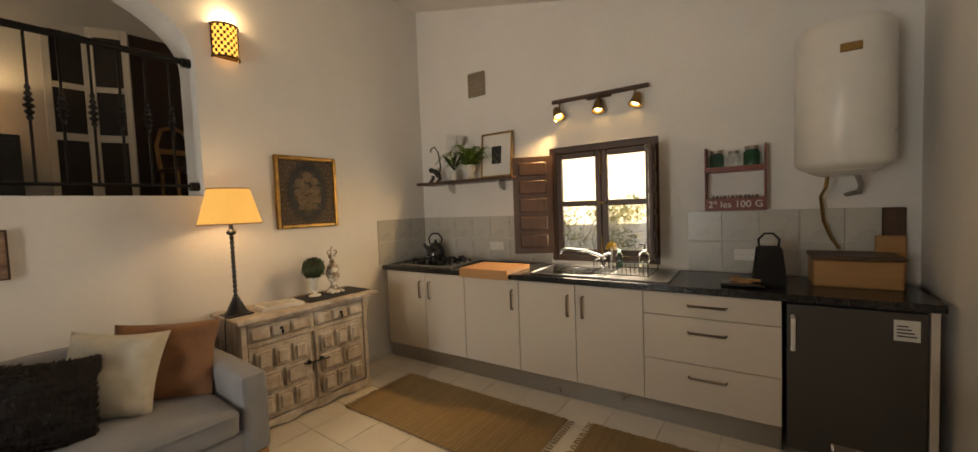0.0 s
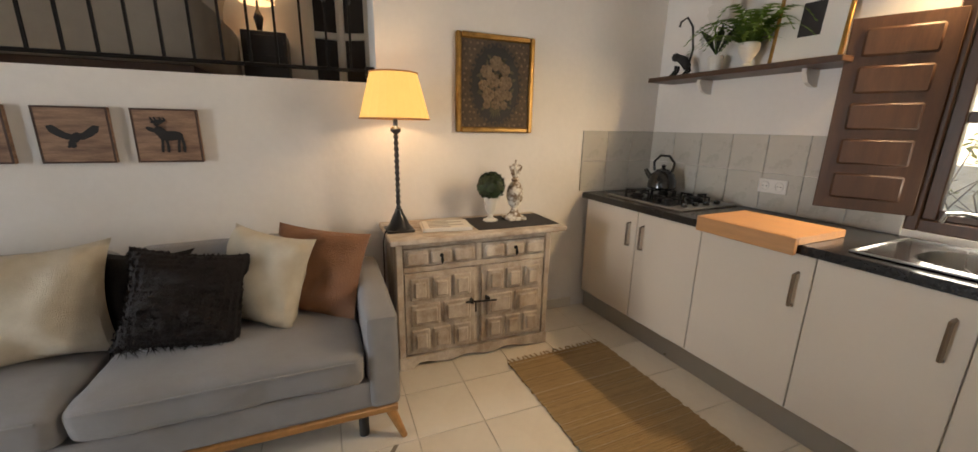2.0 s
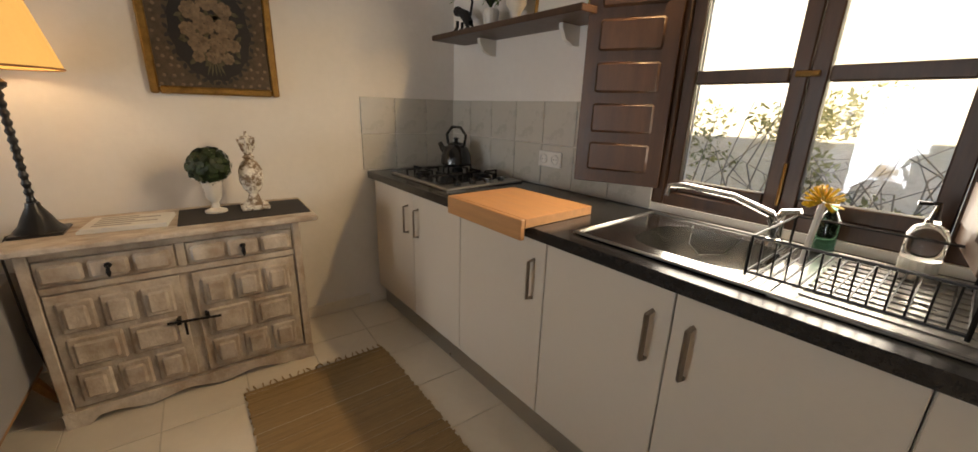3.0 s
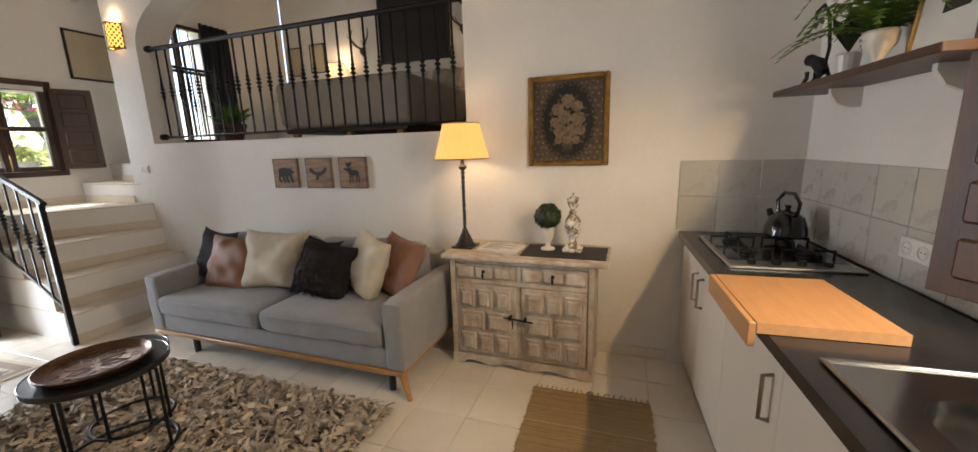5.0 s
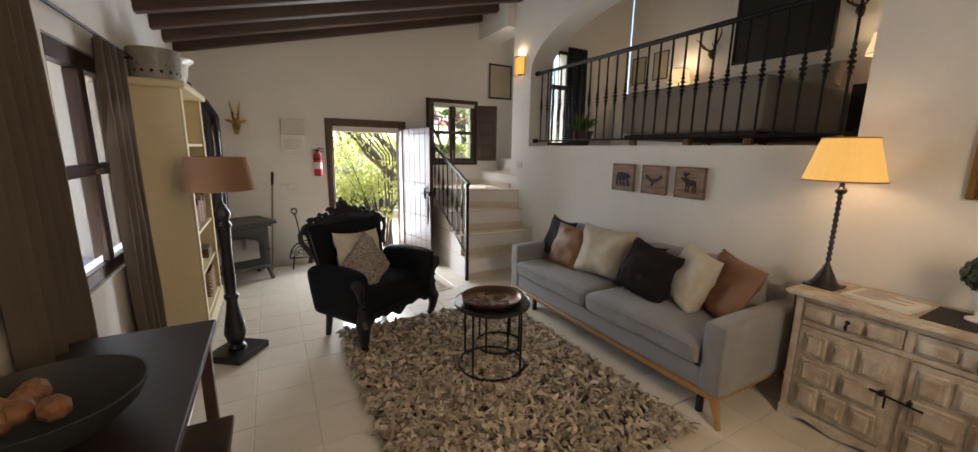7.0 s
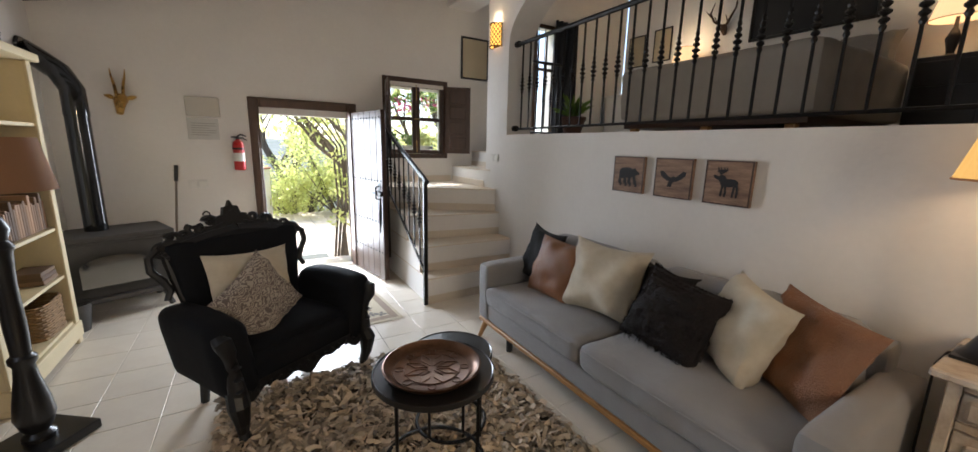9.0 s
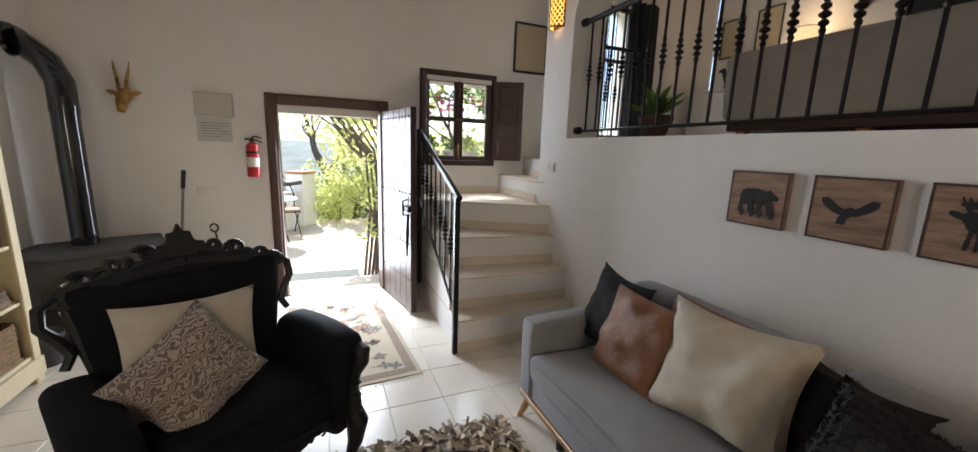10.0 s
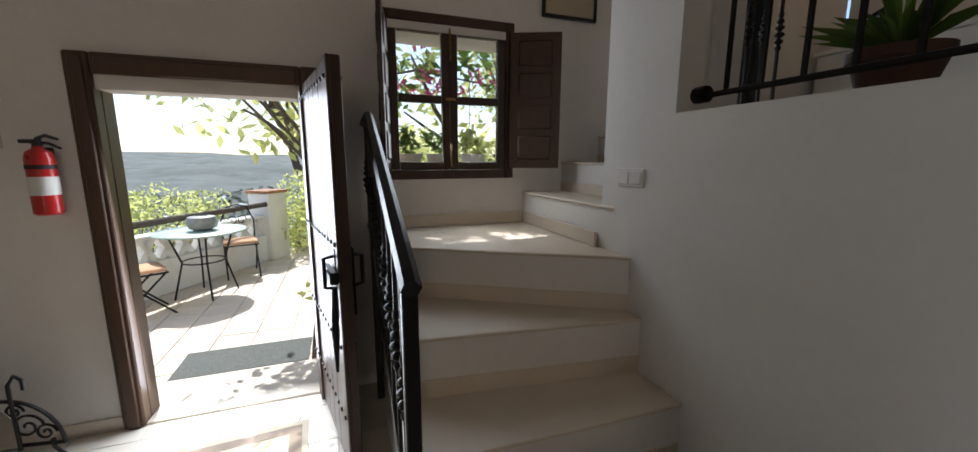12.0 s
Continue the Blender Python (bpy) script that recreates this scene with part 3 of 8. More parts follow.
# entrance: frame, threshold, plank door standing open
dr = thing("door_1", "dark studded plank door standing open into the room", "door", kind="structure")
bm = bmesh.new()
fw = 0.095
for x0, z0, x1, z1 in ((DX1 - 0.035, 0, DX1 + fw - 0.035, DZ + fw - 0.035), (DX0 - fw + 0.035, 0, DX0 + 0.035, DZ + fw - 0.035), (DX0 + 0.035, DZ - 0.035, DX1 - 0.035, DZ + fw - 0.035)):
    add_box(bm, x0, YS - 0.05, z0, x1, YS + 0.025, z1, bevel=0.008)
    add_box(bm, x0 + 0.02, YS + 0.02, z0, x1 - 0.02, YS + 0.036, z1 - 0.02, bevel=0.006)
for x0, x1 in ((DX1 - 0.035, DX1), (DX0, DX0 + 0.035)):
    add_box(bm, x0, YJ + 0.004, 0, x1, YS - 0.05, DZ, bevel=0.004)
add_box(bm, DX0 + 0.035, YJ + 0.004, DZ - 0.035, DX1 - 0.035, YS - 0.05, DZ, bevel=0.004)
part("door_frame", bm, DOORFRAME, dr, "brown wooden door frame")
part("threshold", box(DX0, YS - 0.31, -0.02, DX1, YS + 0.01, 0.012, bevel=0.006), STEP, dr, "worn pale stone threshold")
LM = pose(DX0 + 0.02, YS + 0.03, 0.02, 0, 0, 102)
LWID, LH = 0.80, 1.755
bm = bmesh.new()
for k in range(6):
    add_box(bm, k * LWID / 6 + 0.002, -0.02, 0, (k + 1) * LWID / 6 - 0.002, 0.02, LH, bevel=0.004)
add_box(bm, 0.0, -0.034, 0.0, 0.09, -0.018, LH, bevel=0.004)
add_box(bm, LWID - 0.09, -0.034, 0.0, LWID, -0.018, LH, bevel=0.004)
leaf = part("door_leaf", bm, DARKWOOD, dr, "dark plank door leaf", at=LM)
stud = bmesh.new()
for zz in (0.30, 0.62, 1.05, 1.68):
    for k in range(6):
        for dx in (0.03, 0.10):
            add_lathe(stud, [(0.011, 0), (0.009, 0.006), (0, 0.010)], 8, pose(k * LWID / 6 + dx, 0.02, zz, -90))
            add_lathe(stud, [(0.011, 0), (0.009, 0.006), (0, 0.010)], 8, pose(k * LWID / 6 + dx, -0.034, zz, 90))
part("door_studs", stud, IRON, leaf, "rows of black iron studs")
bm = bmesh.new()
for s in (1, -1):
    add_tube(bm, [(LWID - 0.07, s * 0.02, 0.86), (LWID - 0.07, s * 0.075, 0.87), (LWID - 0.07, s * 0.075, 0.99), (LWID - 0.07, s * 0.02, 1.0)], 0.009)
    add_box(bm, LWID - 0.10, s * 0.034 - 0.004, 0.74, LWID - 0.04, s * 0.034 + 0.004, 1.03, bevel=0.004)
add_box(bm, LWID - 0.16, -0.07, 0.90, LWID + 0.02, -0.035, 0.95, bevel=0.008)
part("door_handle", bm, IRON, leaf, "black iron pull handle and latch")
bm = bmesh.new()
add_tube(bm, [(LWID - 0.02, -0.05, 0.88), (LWID - 0.02, -0.055, 0.70), (LWID - 0.03, -0.055, 0.52)], [0.008, 0.016, 0.006])
part("door_tassel", bm, BLACKCLOTH, leaf, "dark tassel hanging from the latch")

# stairs: solid plastered steps that wind to the west
st = thing("stairs", "plastered winding stairs with cream treads", "stairs", kind="structure")
NOSE = [((-2.10, -1.90), (XW, -1.96), 0.245), ((-2.10, -2.12), (XW, -2.09), 0.49), ((-2.10, -2.46), (XW, -2.33), 0.735), ((-2.10, -3.02), (XW, -2.42), 0.98)]
for k, ((xa, ya), (xb, yb), z) in enumerate(NOSE):
    zb = 0.0 if k == 0 else NOSE[k - 1][2] + 0.002
    part("step", prism([(xa, ya), (xa, YS + 0.001), (xb + 0.001, YS + 0.001), (xb + 0.001, yb)], z - 0.012 - zb, pose(0, 0, zb)), PLASTER, st)
    part("tread", prism([(xa + 0.004, ya + 0.012), (xa + 0.004, YS), (xb, YS), (xb, yb + 0.012)], 0.014, pose(0, 0, z - 0.012), bevel=0.004), STEP, st, "cream stone tread")
    part("riser_skirting", prism([(xa + 0.002, ya + 0.006), (xa + 0.002, ya - 0.01), (xb, yb - 0.01), (xb, yb + 0.006)], 0.075, pose(0, 0, z - 0.245)), STEP, st)
for k, (x, z) in enumerate(((-3.08, 1.185), (-3.37, 1.38), (-3.66, 1.56))):
    part("step", prism([(x, YS), (-4.1, YS), (-4.1, WEND + 0.1), (x - 0.03, WEND + 0.1)], z - 0.012), PLASTER, st)
    part("tread", prism([(x + 0.012, YS), (-4.1, YS), (-4.1, WEND + 0.1), (x - 0.018, WEND + 0.1)], 0.014, pose(0, 0, z - 0.012), bevel=0.004), STEP, st, "cream stone tread")
    part("riser_skirting", box(x - 0.01, YS, z - 0.20, x + 0.005, WEND, z - 0.13), STEP, st)
part("stair_skirting", box(-3.05, YS, 0.985, -2.1, YS + 0.012, 1.06), STEP, st, "cream skirting along the wall")


def baluster(bm, x, y, z0, z1, k0=0.45, big=True):
    """A square iron bar with a turned, beaded knot."""
    h = z1 - z0
    add_tube(bm, [(x, y, z0), (x, y, z1)], 0.0085, 4)
    c = z0 + h * k0
    for dz, r in ((-0.075, 0.014), (-0.045, 0.020), (-0.012, 0.0235), (0.022, 0.020), (0.052, 0.016), (0.085, 0.012)):
        add_lathe(bm, [(0.008, -0.016), (r, -0.004), (r, 0.004), (0.008, 0.016)], 8, pose(x, y, c + dz))


rail = thing("stair_railing", "black wrought iron stair railing with turned bars", "railing")
RX = -2.075
bm = bmesh.new()
add_box(bm, RX - 0.018, -1.918, 0.0, RX + 0.018, -1.882, 1.15, bevel=0.004)
part("newel_post", bm, IRON, rail)
bm = bmesh.new()
add_box(bm, RX - 0.018, -3.058, 0.16, RX + 0.018, -3.022, 1.60, bevel=0.004)
part("post", bm, IRON, rail)
bm = bmesh.new()
add_tube(bm, [(RX, -1.86, 1.13), (RX, -1.90, 1.15), (RX, -3.04, 1.60), (RX, -3.46, 1.60)], [0.024] * 4, 6)
part("handrail", bm, IRON, rail)
bm = bmesh.new()
add_tube(bm, [(RX, -1.90, 0.30), (RX, -3.04, 0.98), (RX, -3.46, 1.02)], 0.011, 4)
part("bottom_rail", bm, IRON, rail)
for k in range(8):
    y = -2.04 - k * 0.142
    zt = 1.15 + (1.60 - 1.15) * (-1.90 - y) / 1.14
    zb = 0.30 + 0.68 * (-1.90 - y) / 1.14
    bm = bmesh.new()
    baluster(bm, RX, y, zb, zt, 0.5)
    part("baluster", bm, IRON, rail)
for k in range(3):
    bm = bmesh.new()
    baluster(bm, RX, -3.15 - k * 0.11, 1.0, 1.60, 0.5)
    part("baluster", bm, IRON, rail)

# railing of the raised bedroom
lr = thing("bedroom_railing", "black wrought iron railing along the arched opening", "railing")
LRX = -3.20
part("handrail", tube([(LRX, AY0 + 0.005, 2.455), (LRX, AY1 - 0.005, 2.465)], 0.021, 8), IRON, lr)
part("bottom_rail", tube([(LRX, AY0 + 0.005, 1.63), (LRX, AY1 - 0.005, 1.64)], 0.011, 6), IRON, lr)
for y in (AY0 + 0.02, AY1 - 0.02):
    for z in (1.635, 2.46):
        part("wall_anchor", lathe([(0.03, -0.03), (0.03, 0.03)], 10, pose(LRX, y, z, 90)), IRON, lr)
NB = 27
bm = bmesh.new()
baluster(bm, 0, 0, 0, 0.825, 0.52)
bal_mesh = mesh_of("baluster", bm, IRON)
for k in range(1, NB):
    o = new("baluster", bal_mesh)
    o.parent = lr
    o.location = (LRX, AY0 + (AY1 - AY0) * k / NB, 1.635)
# return of the railing along the stair head
lr2 = thing("landing_railing", "black iron railing at the head of the stairs", "railing")
part("handrail", tube([(-4.05, WEND + 0.13, 2.40), (-3.45, WEND + 0.13, 2.40)], 0.018, 8), IRON, lr2)
part("bottom_rail", tube([(-4.05, WEND + 0.13, 1.62), (-3.45, WEND + 0.13, 1.62)], 0.011, 6), IRON, lr2)
for k in range(6):
    o = new("baluster", bal_mesh)
    o.parent = lr2
    o.matrix_basis = pose(-4.0 + k * 0.105, WEND + 0.13, 1.60) @ Matrix.Diagonal((1, 1, 0.97, 1))

# skirting
bm = bmesh.new()
add_box(bm, XW, -1.90, 0, XW + 0.012, 2.48, 0.075, bevel=0.003)
solo("baseboard", bm, TILE, "cream tiled skirting along the long wall", "baseboard", kind="structure")
solo("baseboard_south", box(-0.80, YS, 0, XE, YS + 0.012, 0.075, bevel=0.003), TILE, "cream tiled skirting beside the door", "baseboard", kind="structure")


# ---- kitchen ----
def handle(bm, x, y, z, length, vertical=True):
    """A flat bow handle, standing off the front."""
    if vertical:
        pts = [(x, y, z - length / 2), (x, y - 0.028, z - length / 2 + 0.004), (x, y - 0.028, z + length / 2 - 0.004), (x, y, z + length / 2)]
    else:
        pts = [(x - length / 2, y, z), (x - length / 2 + 0.004, y - 0.028, z), (x + length / 2 - 0.004, y - 0.028, z), (x + length / 2, y, z)]
    return add_tube(bm, pts, 0.0075, 4)


def base_unit(u0, u1, doors, label, top=0.858):
    """doors: (from, to, handle side) in the unit."""
    un = thing("base_cabinet", label, "cabinet", KM @ pose(u0, 0, 0), "kitchen base cabinets")
    w = u1 - u0
    part("body", box(0.001, -0.575, 0.15, w - 0.001, -0.02, top), CABINET, un)
    for a, b, side in doors:
        d = part("door", box(a - u0 + 0.002, -0.597, 0.153, b - u0 - 0.002, -0.577, 0.852, bevel=0.0025), CABINET, un)
        x = (a - u0 + 0.055) if side < 0 else (b - u0 - 0.055)
        part("handle", handle(bmesh.new(), x, -0.597, 0.70, 0.15), NICKEL, d, "satin nickel bow handle")
    return un


base_unit(0.005, 0.955, ((0.03, 0.517, 1), (0.517, 0.955, -1)), "cream laminate base cabinet with two doors under the hob")
base_unit(0.955, 1.475, ((0.955, 1.475, 1),), "cream laminate base cabinet with one door")
base_unit(1.475, 2.385, ((1.475, 1.93, 1), (1.93, 2.385, -1)), "cream laminate base cabinet with two doors under the sink", 0.735)
un = thing("drawer_cabinet", "cream laminate base cabinet with three drawers", "cabinet", KM @ pose(2.385, 0, 0), "kitchen base cabinets")
part("body", box(0.001, -0.575, 0.15, 0.715, -0.02, 0.858), CABINET, un)
for z0, z1, hz in ((0.153, 0.422, 0.345), (0.426, 0.708, 0.62), (0.712, 0.852, 0.785)):
    d = part("drawer", box(0.002, -0.597, z0, 0.714, -0.577, z1, bevel=0.0025), CABINET, un)
    part("handle", handle(bmesh.new(), 0.358, -0.597, hz, 0.20, False), NICKEL, d, "satin nickel bow handle")
solo("plinth", box(0.005, -0.545, 0.0, 3.10, -0.525, 0.15, bevel=0.002), STEEL, "brushed metal plinth under the kitchen cabinets", "plinth", KM)
solo("end_panel", box(3.655, -0.60, 0.0, 3.685, -0.02, 0.858, bevel=0.002), CABINET, "cream end panel beside the fridge", "panel", KM)

# worktop with the bowl's hole
bm = bmesh.new()
for a in ((0.0, -0.625, 1.65, 0.0), (2.07, -0.625, 3.70, 0.0), (1.65, -0.625, 2.07, -0.50), (1.65, -0.12, 2.07, 0.0)):
    add_box(bm, a[0], a[1], 0.86, a[2], a[3], 0.90)
bmesh.ops.remove_doubles(bm, verts=bm.verts, dist=0.0003)
solo("worktop", bm, GRANITE, "black speckled granite kitchen worktop", "worktop", KM, smooth=False)

# fridge
fr = thing("fridge", "dark grey under-counter fridge with a white label", "fridge", KM @ pose(3.12, 0, 0))
FRIDGE = material("dark_grey_fridge", (0.060, 0.056, 0.050), 0.34, 0.15, vary=0.03, scale=4, fine=150, bump=0.05)
part("body", box(0, -0.54, 0.02, 0.53, -0.03, 0.845, bevel=0.006), FRIDGE, fr)
d = part("door", box(0.0, -0.60, 0.06, 0.53, -0.545, 0.845, bevel=0.008, seg=2), FRIDGE, fr)
bm = bmesh.new()
add_tube(bm, [(0.025, -0.60, 0.60), (0.025, -0.635, 0.605), (0.025, -0.635, 0.775), (0.025, -0.60, 0.78)], 0.011, 6)
part("handle", bm, PLASTIC, d, "pale plastic fridge handle")
part("energy_label", box(0.41, -0.6035, 0.71, 0.50, -0.601, 0.81), PAPER, d, "white paper energy label")
bm = bmesh.new()
for k in range(4):
    add_box(bm, 0.42, -0.605, 0.73 + k * 0.016, 0.49 - 0.01 * k, -0.6036, 0.736 + k * 0.016)
part("label_bars", bm, INK, d)

# splash tiles
SPLASH_PIECES = []
spl = thing("splashback", "pale grey ceramic tiles above the worktop", "tiles", kind="structure")

# gas hob
hob = thing("gas_hob", "black four-burner gas hob set in the worktop", "hob", KM @ pose(0.17, -0.55, 0.90))
part("plate", box(0, 0, 0, 0.60, 0.50, 0.012, bevel=0.004), STEEL, hob)
part("well", box(0.02, 0.02, 0.0125, 0.50, 0.48, 0.0145, bevel=0.001), GLOSSBLACK, hob, "black enamel burner well")
for i, (x, y, r) in enumerate(((0.15, 0.13, 0.045), (0.15, 0.37, 0.035), (0.40, 0.37, 0.05), (0.40, 0.13, 0.035))):
    b = part("burner", lathe([(r, 0.012), (r, 0.022), (r * 0.8, 0.026), (r * 0.8, 0.034), (0, 0.036)], 16, pose(x, y, 0)), IRON, hob)
    bm = bmesh.new()
    for a in range(4):
        c, s = math.cos(a * math.pi / 2), math.sin(a * math.pi / 2)
        add_box(bm, 0.022, -0.004, 0.038, 0.105, 0.004, 0.048, m=pose(x, y, 0, 0, 0, a * 90))
        add_box(bm, 0.097, -0.004, 0.012, 0.105, 0.004, 0.048, m=pose(x, y, 0, 0, 0, a * 90))
    part("pan_support", bm, IRON, b)
for k in range(4):
    part("knob", lathe([(0.018, 0.012), (0.016, 0.032), (0, 0.033)], 12, pose(0.545, 0.10 + k * 0.095, 0)), GLOSSBLACK, hob)

# kettle
kt = thing("kettle", "black enamel whistling kettle on the hob", "kettle", KM @ pose(0.29, -0.17, 0.948, 0, 0, 20))
part("pot", lathe([(0.085, 0), (0.095, 0.01), (0.092, 0.05), (0.075, 0.10), (0.045, 0.125), (0, 0.13)], 24), GLOSSBLACK, kt)
part("lid", lathe([(0.045, 0.124), (0.04, 0.132), (0.012, 0.14), (0.012, 0.15), (0.018, 0.16), (0, 0.168)], 16), GLOSSBLACK, kt)
part("spout", tube([(-0.075, 0, 0.06), (-0.11, 0, 0.10), (-0.125, 0, 0.125)], [0.022, 0.017, 0.014], 10), GLOSSBLACK, kt)
part("handle", tube([(-0.06 + 0.0, 0, 0.12), (-0.07, 0, 0.18), (-0.03, 0, 0.225), (0.03, 0, 0.225), (0.07, 0, 0.18), (0.06, 0, 0.12)], 0.009, 8), GLOSSBLACK, kt)

# chopping block
cb = thing("chopping_block", "thick beech chopping block over the worktop edge", "chopping board", KM @ pose(0.975, -0.655, 0.90))
for k in range(5):
    part("stave", box(0, k * 0.071, 0.002, 0.45, (k + 1) * 0.071 - 0.0003, 0.034), BUTCHER, cb)
part("front_lip", box(0, -0.022, -0.04, 0.45, -0.001, 0.034, bevel=0.003), BUTCHER, cb)

# sink
sk = thing("kitchen_sink", "stainless steel sink with a draining board", "sink", KM @ pose(1.55, -0.56, 0.90))
bm = bmesh.new()
t = bmesh.new()
SW, SD = 0.98, 0.50
ring_o = [(0, 0), (0.25, 0), (0.52, 0), (0.52, 0.25), (0.52, SD), (0.25, SD), (0, SD), (0, 0.25)]
N8 = 32
cx, cy, rx, ry = 0.31, 0.25, 0.185, 0.165
loops = []
def sup(a, ex):
    c, s = math.cos(a), math.sin(a)
    return math.copysign(abs(c) ** ex, c), math.copysign(abs(s) ** ex, s)
outer, lip, wall, base = [], [], [], []
for k in range(N8):
    a = 2 * math.pi * k / N8
    c, s = math.cos(a), math.sin(a)
    q = max(abs(c), abs(s))
    outer.append(t.verts.new((0.28 + c / q * 0.275, 0.25 + s / q * 0.25, 0.006)))
    c, s = sup(a, 0.6)
    lip.append(t.verts.new((cx + c * rx, cy + s * ry, 0.004)))
    wall.append(t.verts.new((cx + c * rx * 0.95, cy + s * ry * 0.95, -0.13)))
    base.append(t.verts.new((cx + c * rx * 0.82, cy + s * ry * 0.82, -0.15)))
for A, B in ((outer, lip), (lip, wall), (wall, base)):
    for k in range(N8):
        j = (k + 1) % N8
        t.faces.new((A[k], A[j], B[j], B[k]))
t.faces.new(base)
bmesh.ops.recalc_face_normals(t, faces=t.faces)
join(bm, t)
SINKSTEEL = material("polished_steel", (0.42, 0.41, 0.39), 0.18, 1.0, vary=0.03, scale=6, fine=200, bump=0.0)
bowl = part("bowl", bm, SINKSTEEL, sk)
board = part("draining_board", box(0.556, 0, 0.0, SW, SD, 0.006, bevel=0.003), STEEL, sk)
for k in range(10):
    part("rib", box(0.60, 0.06 + k * 0.042, 0.006, 0.94, 0.075 + k * 0.042, 0.010, bevel=0.002), STEEL, board)
bm = bmesh.new()
for a in ((0, 0, SW, 0.012), (0, SD - 0.012, SW, SD), (0, 0.012, 0.012, SD - 0.012), (SW - 0.012, 0.012, SW, SD - 0.012)):
    add_box(bm, a[0], a[1], 0.004, a[2], a[3], 0.012, bevel=0.003)
part("rim", bm, STEEL, sk)
part("waste", lathe([(0.035, -0.149), (0.035, -0.145), (0.02, -0.147), (0, -0.147)], 16, pose(0.28, 0.22, 0)), CHROME, sk)
part("plug_chain", tube([(0.20, 0.42, 0.008), (0.21, 0.39, -0.05), (0.26, 0.36, -0.07), (0.33, 0.38, -0.05), (0.36, 0.42, 0.008)], 0.003, 5), CHROME, sk)
tp = thing("kitchen_tap", "chrome swan-neck kitchen tap behind the sink", "tap", KM @ pose(1.98, -0.09, 0.905))
part("spout", tube([(0, 0, 0.03), (-0.02, -0.01, 0.09), (-0.12, -0.06, 0.135), (-0.25, -0.13, 0.155), (-0.29, -0.15, 0.15), (-0.295, -0.155, 0.115)], [0.016, 0.014, 0.011, 0.010, 0.010, 0.010], 10), CHROME, tp)
part("body", lathe([(0.026, 0), (0.026, 0.012), (0.02, 0.016), (0.02, 0.07), (0, 0.078)], 16), CHROME, tp)
part("lever", tube([(0, 0, 0.075), (0.01, 0.0, 0.10), (0.055, -0.01, 0.115)], [0.014, 0.012, 0.008], 8), CHROME, tp)

# dish rack on the draining board
rk = thing("dish_rack", "black wire dish rack on the draining board", "dish rack", KM @ pose(2.04, -0.50, 0.915))
bm = bmesh.new()
for z in (0.01, 0.10):
    add_tube(bm, [(0, 0, z), (0.36, 0, z), (0.36, 0.34, z), (0, 0.34, z)], 0.004, 5, closed=True)
for x, y in ((0, 0), (0.36, 0), (0.36, 0.34), (0, 0.34)):
    add_tube(bm, [(x, y, 0), (x, y, 0.10)], 0.004, 5)
part("frame", bm, IRON, rk)
for k in range(12):
    x = 0.025 + k * 0.028
    part("wire", tube([(x, 0, 0.012), (x, 0.34, 0.012)], 0.0025, 4), IRON, rk)
    part("wire", tube([(x, 0.0, 0.012), (x, -0.012, 0.10)], 0.0025, 4), IRON, rk)
br = thing("dish_brush", "yellow dish brush standing in the rack", "brush", KM @ pose(2.11, -0.33, 0.93, 8, 5, 0))
bm = bmesh.new()
random.seed(3)
for k in range(70):
    a, b = random.uniform(0, 6.28), random.uniform(-0.3, 1.3)
    v = Vector((math.cos(a) * math.cos(b), math.sin(a) * math.cos(b), math.sin(b)))
    add_tube(bm, [v * 0.01 + Vector((0, 0, 0.17)), v * 0.042 + Vector((0, 0, 0.17))], 0.003, 3)
part("bristles", bm, YELLOW, br)
part("handle", tube([(0, 0, 0.0), (0, 0, 0.17)], 0.008, 6), PLASTIC, br)
sb = thing("soap_bottle", "clear soap bottle with a black pump", "bottle", KM @ pose(2.30, -0.13, 0.90))
b1 = part("bottle", lathe([(0.036, 0), (0.038, 0.01), (0.038, 0.12), (0.03, 0.14), (0.014, 0.15), (0.014, 0.16), (0, 0.16)], 20), CLEAR, sb)
part("soap", lathe([(0.033, 0.004), (0.034, 0.06), (0, 0.06)], 16), WHITECERAMIC, sb)
part("pump", tube([(0, 0, 0.16), (0, 0, 0.20), (-0.035, -0.01, 0.198)], [0.011, 0.007, 0.006], 8), GLOSSBLACK, sb)
bm = lathe([(0.025, 0), (0.028, 0.01), (0.028, 0.10), (0.012, 0.13), (0.012, 0.15), (0, 0.152)], 16)
solo("washing_up_bottle", bm, GREENGLASS, "small green washing-up bottle by the tap", "bottle", KM @ pose(2.10, -0.07, 0.90))


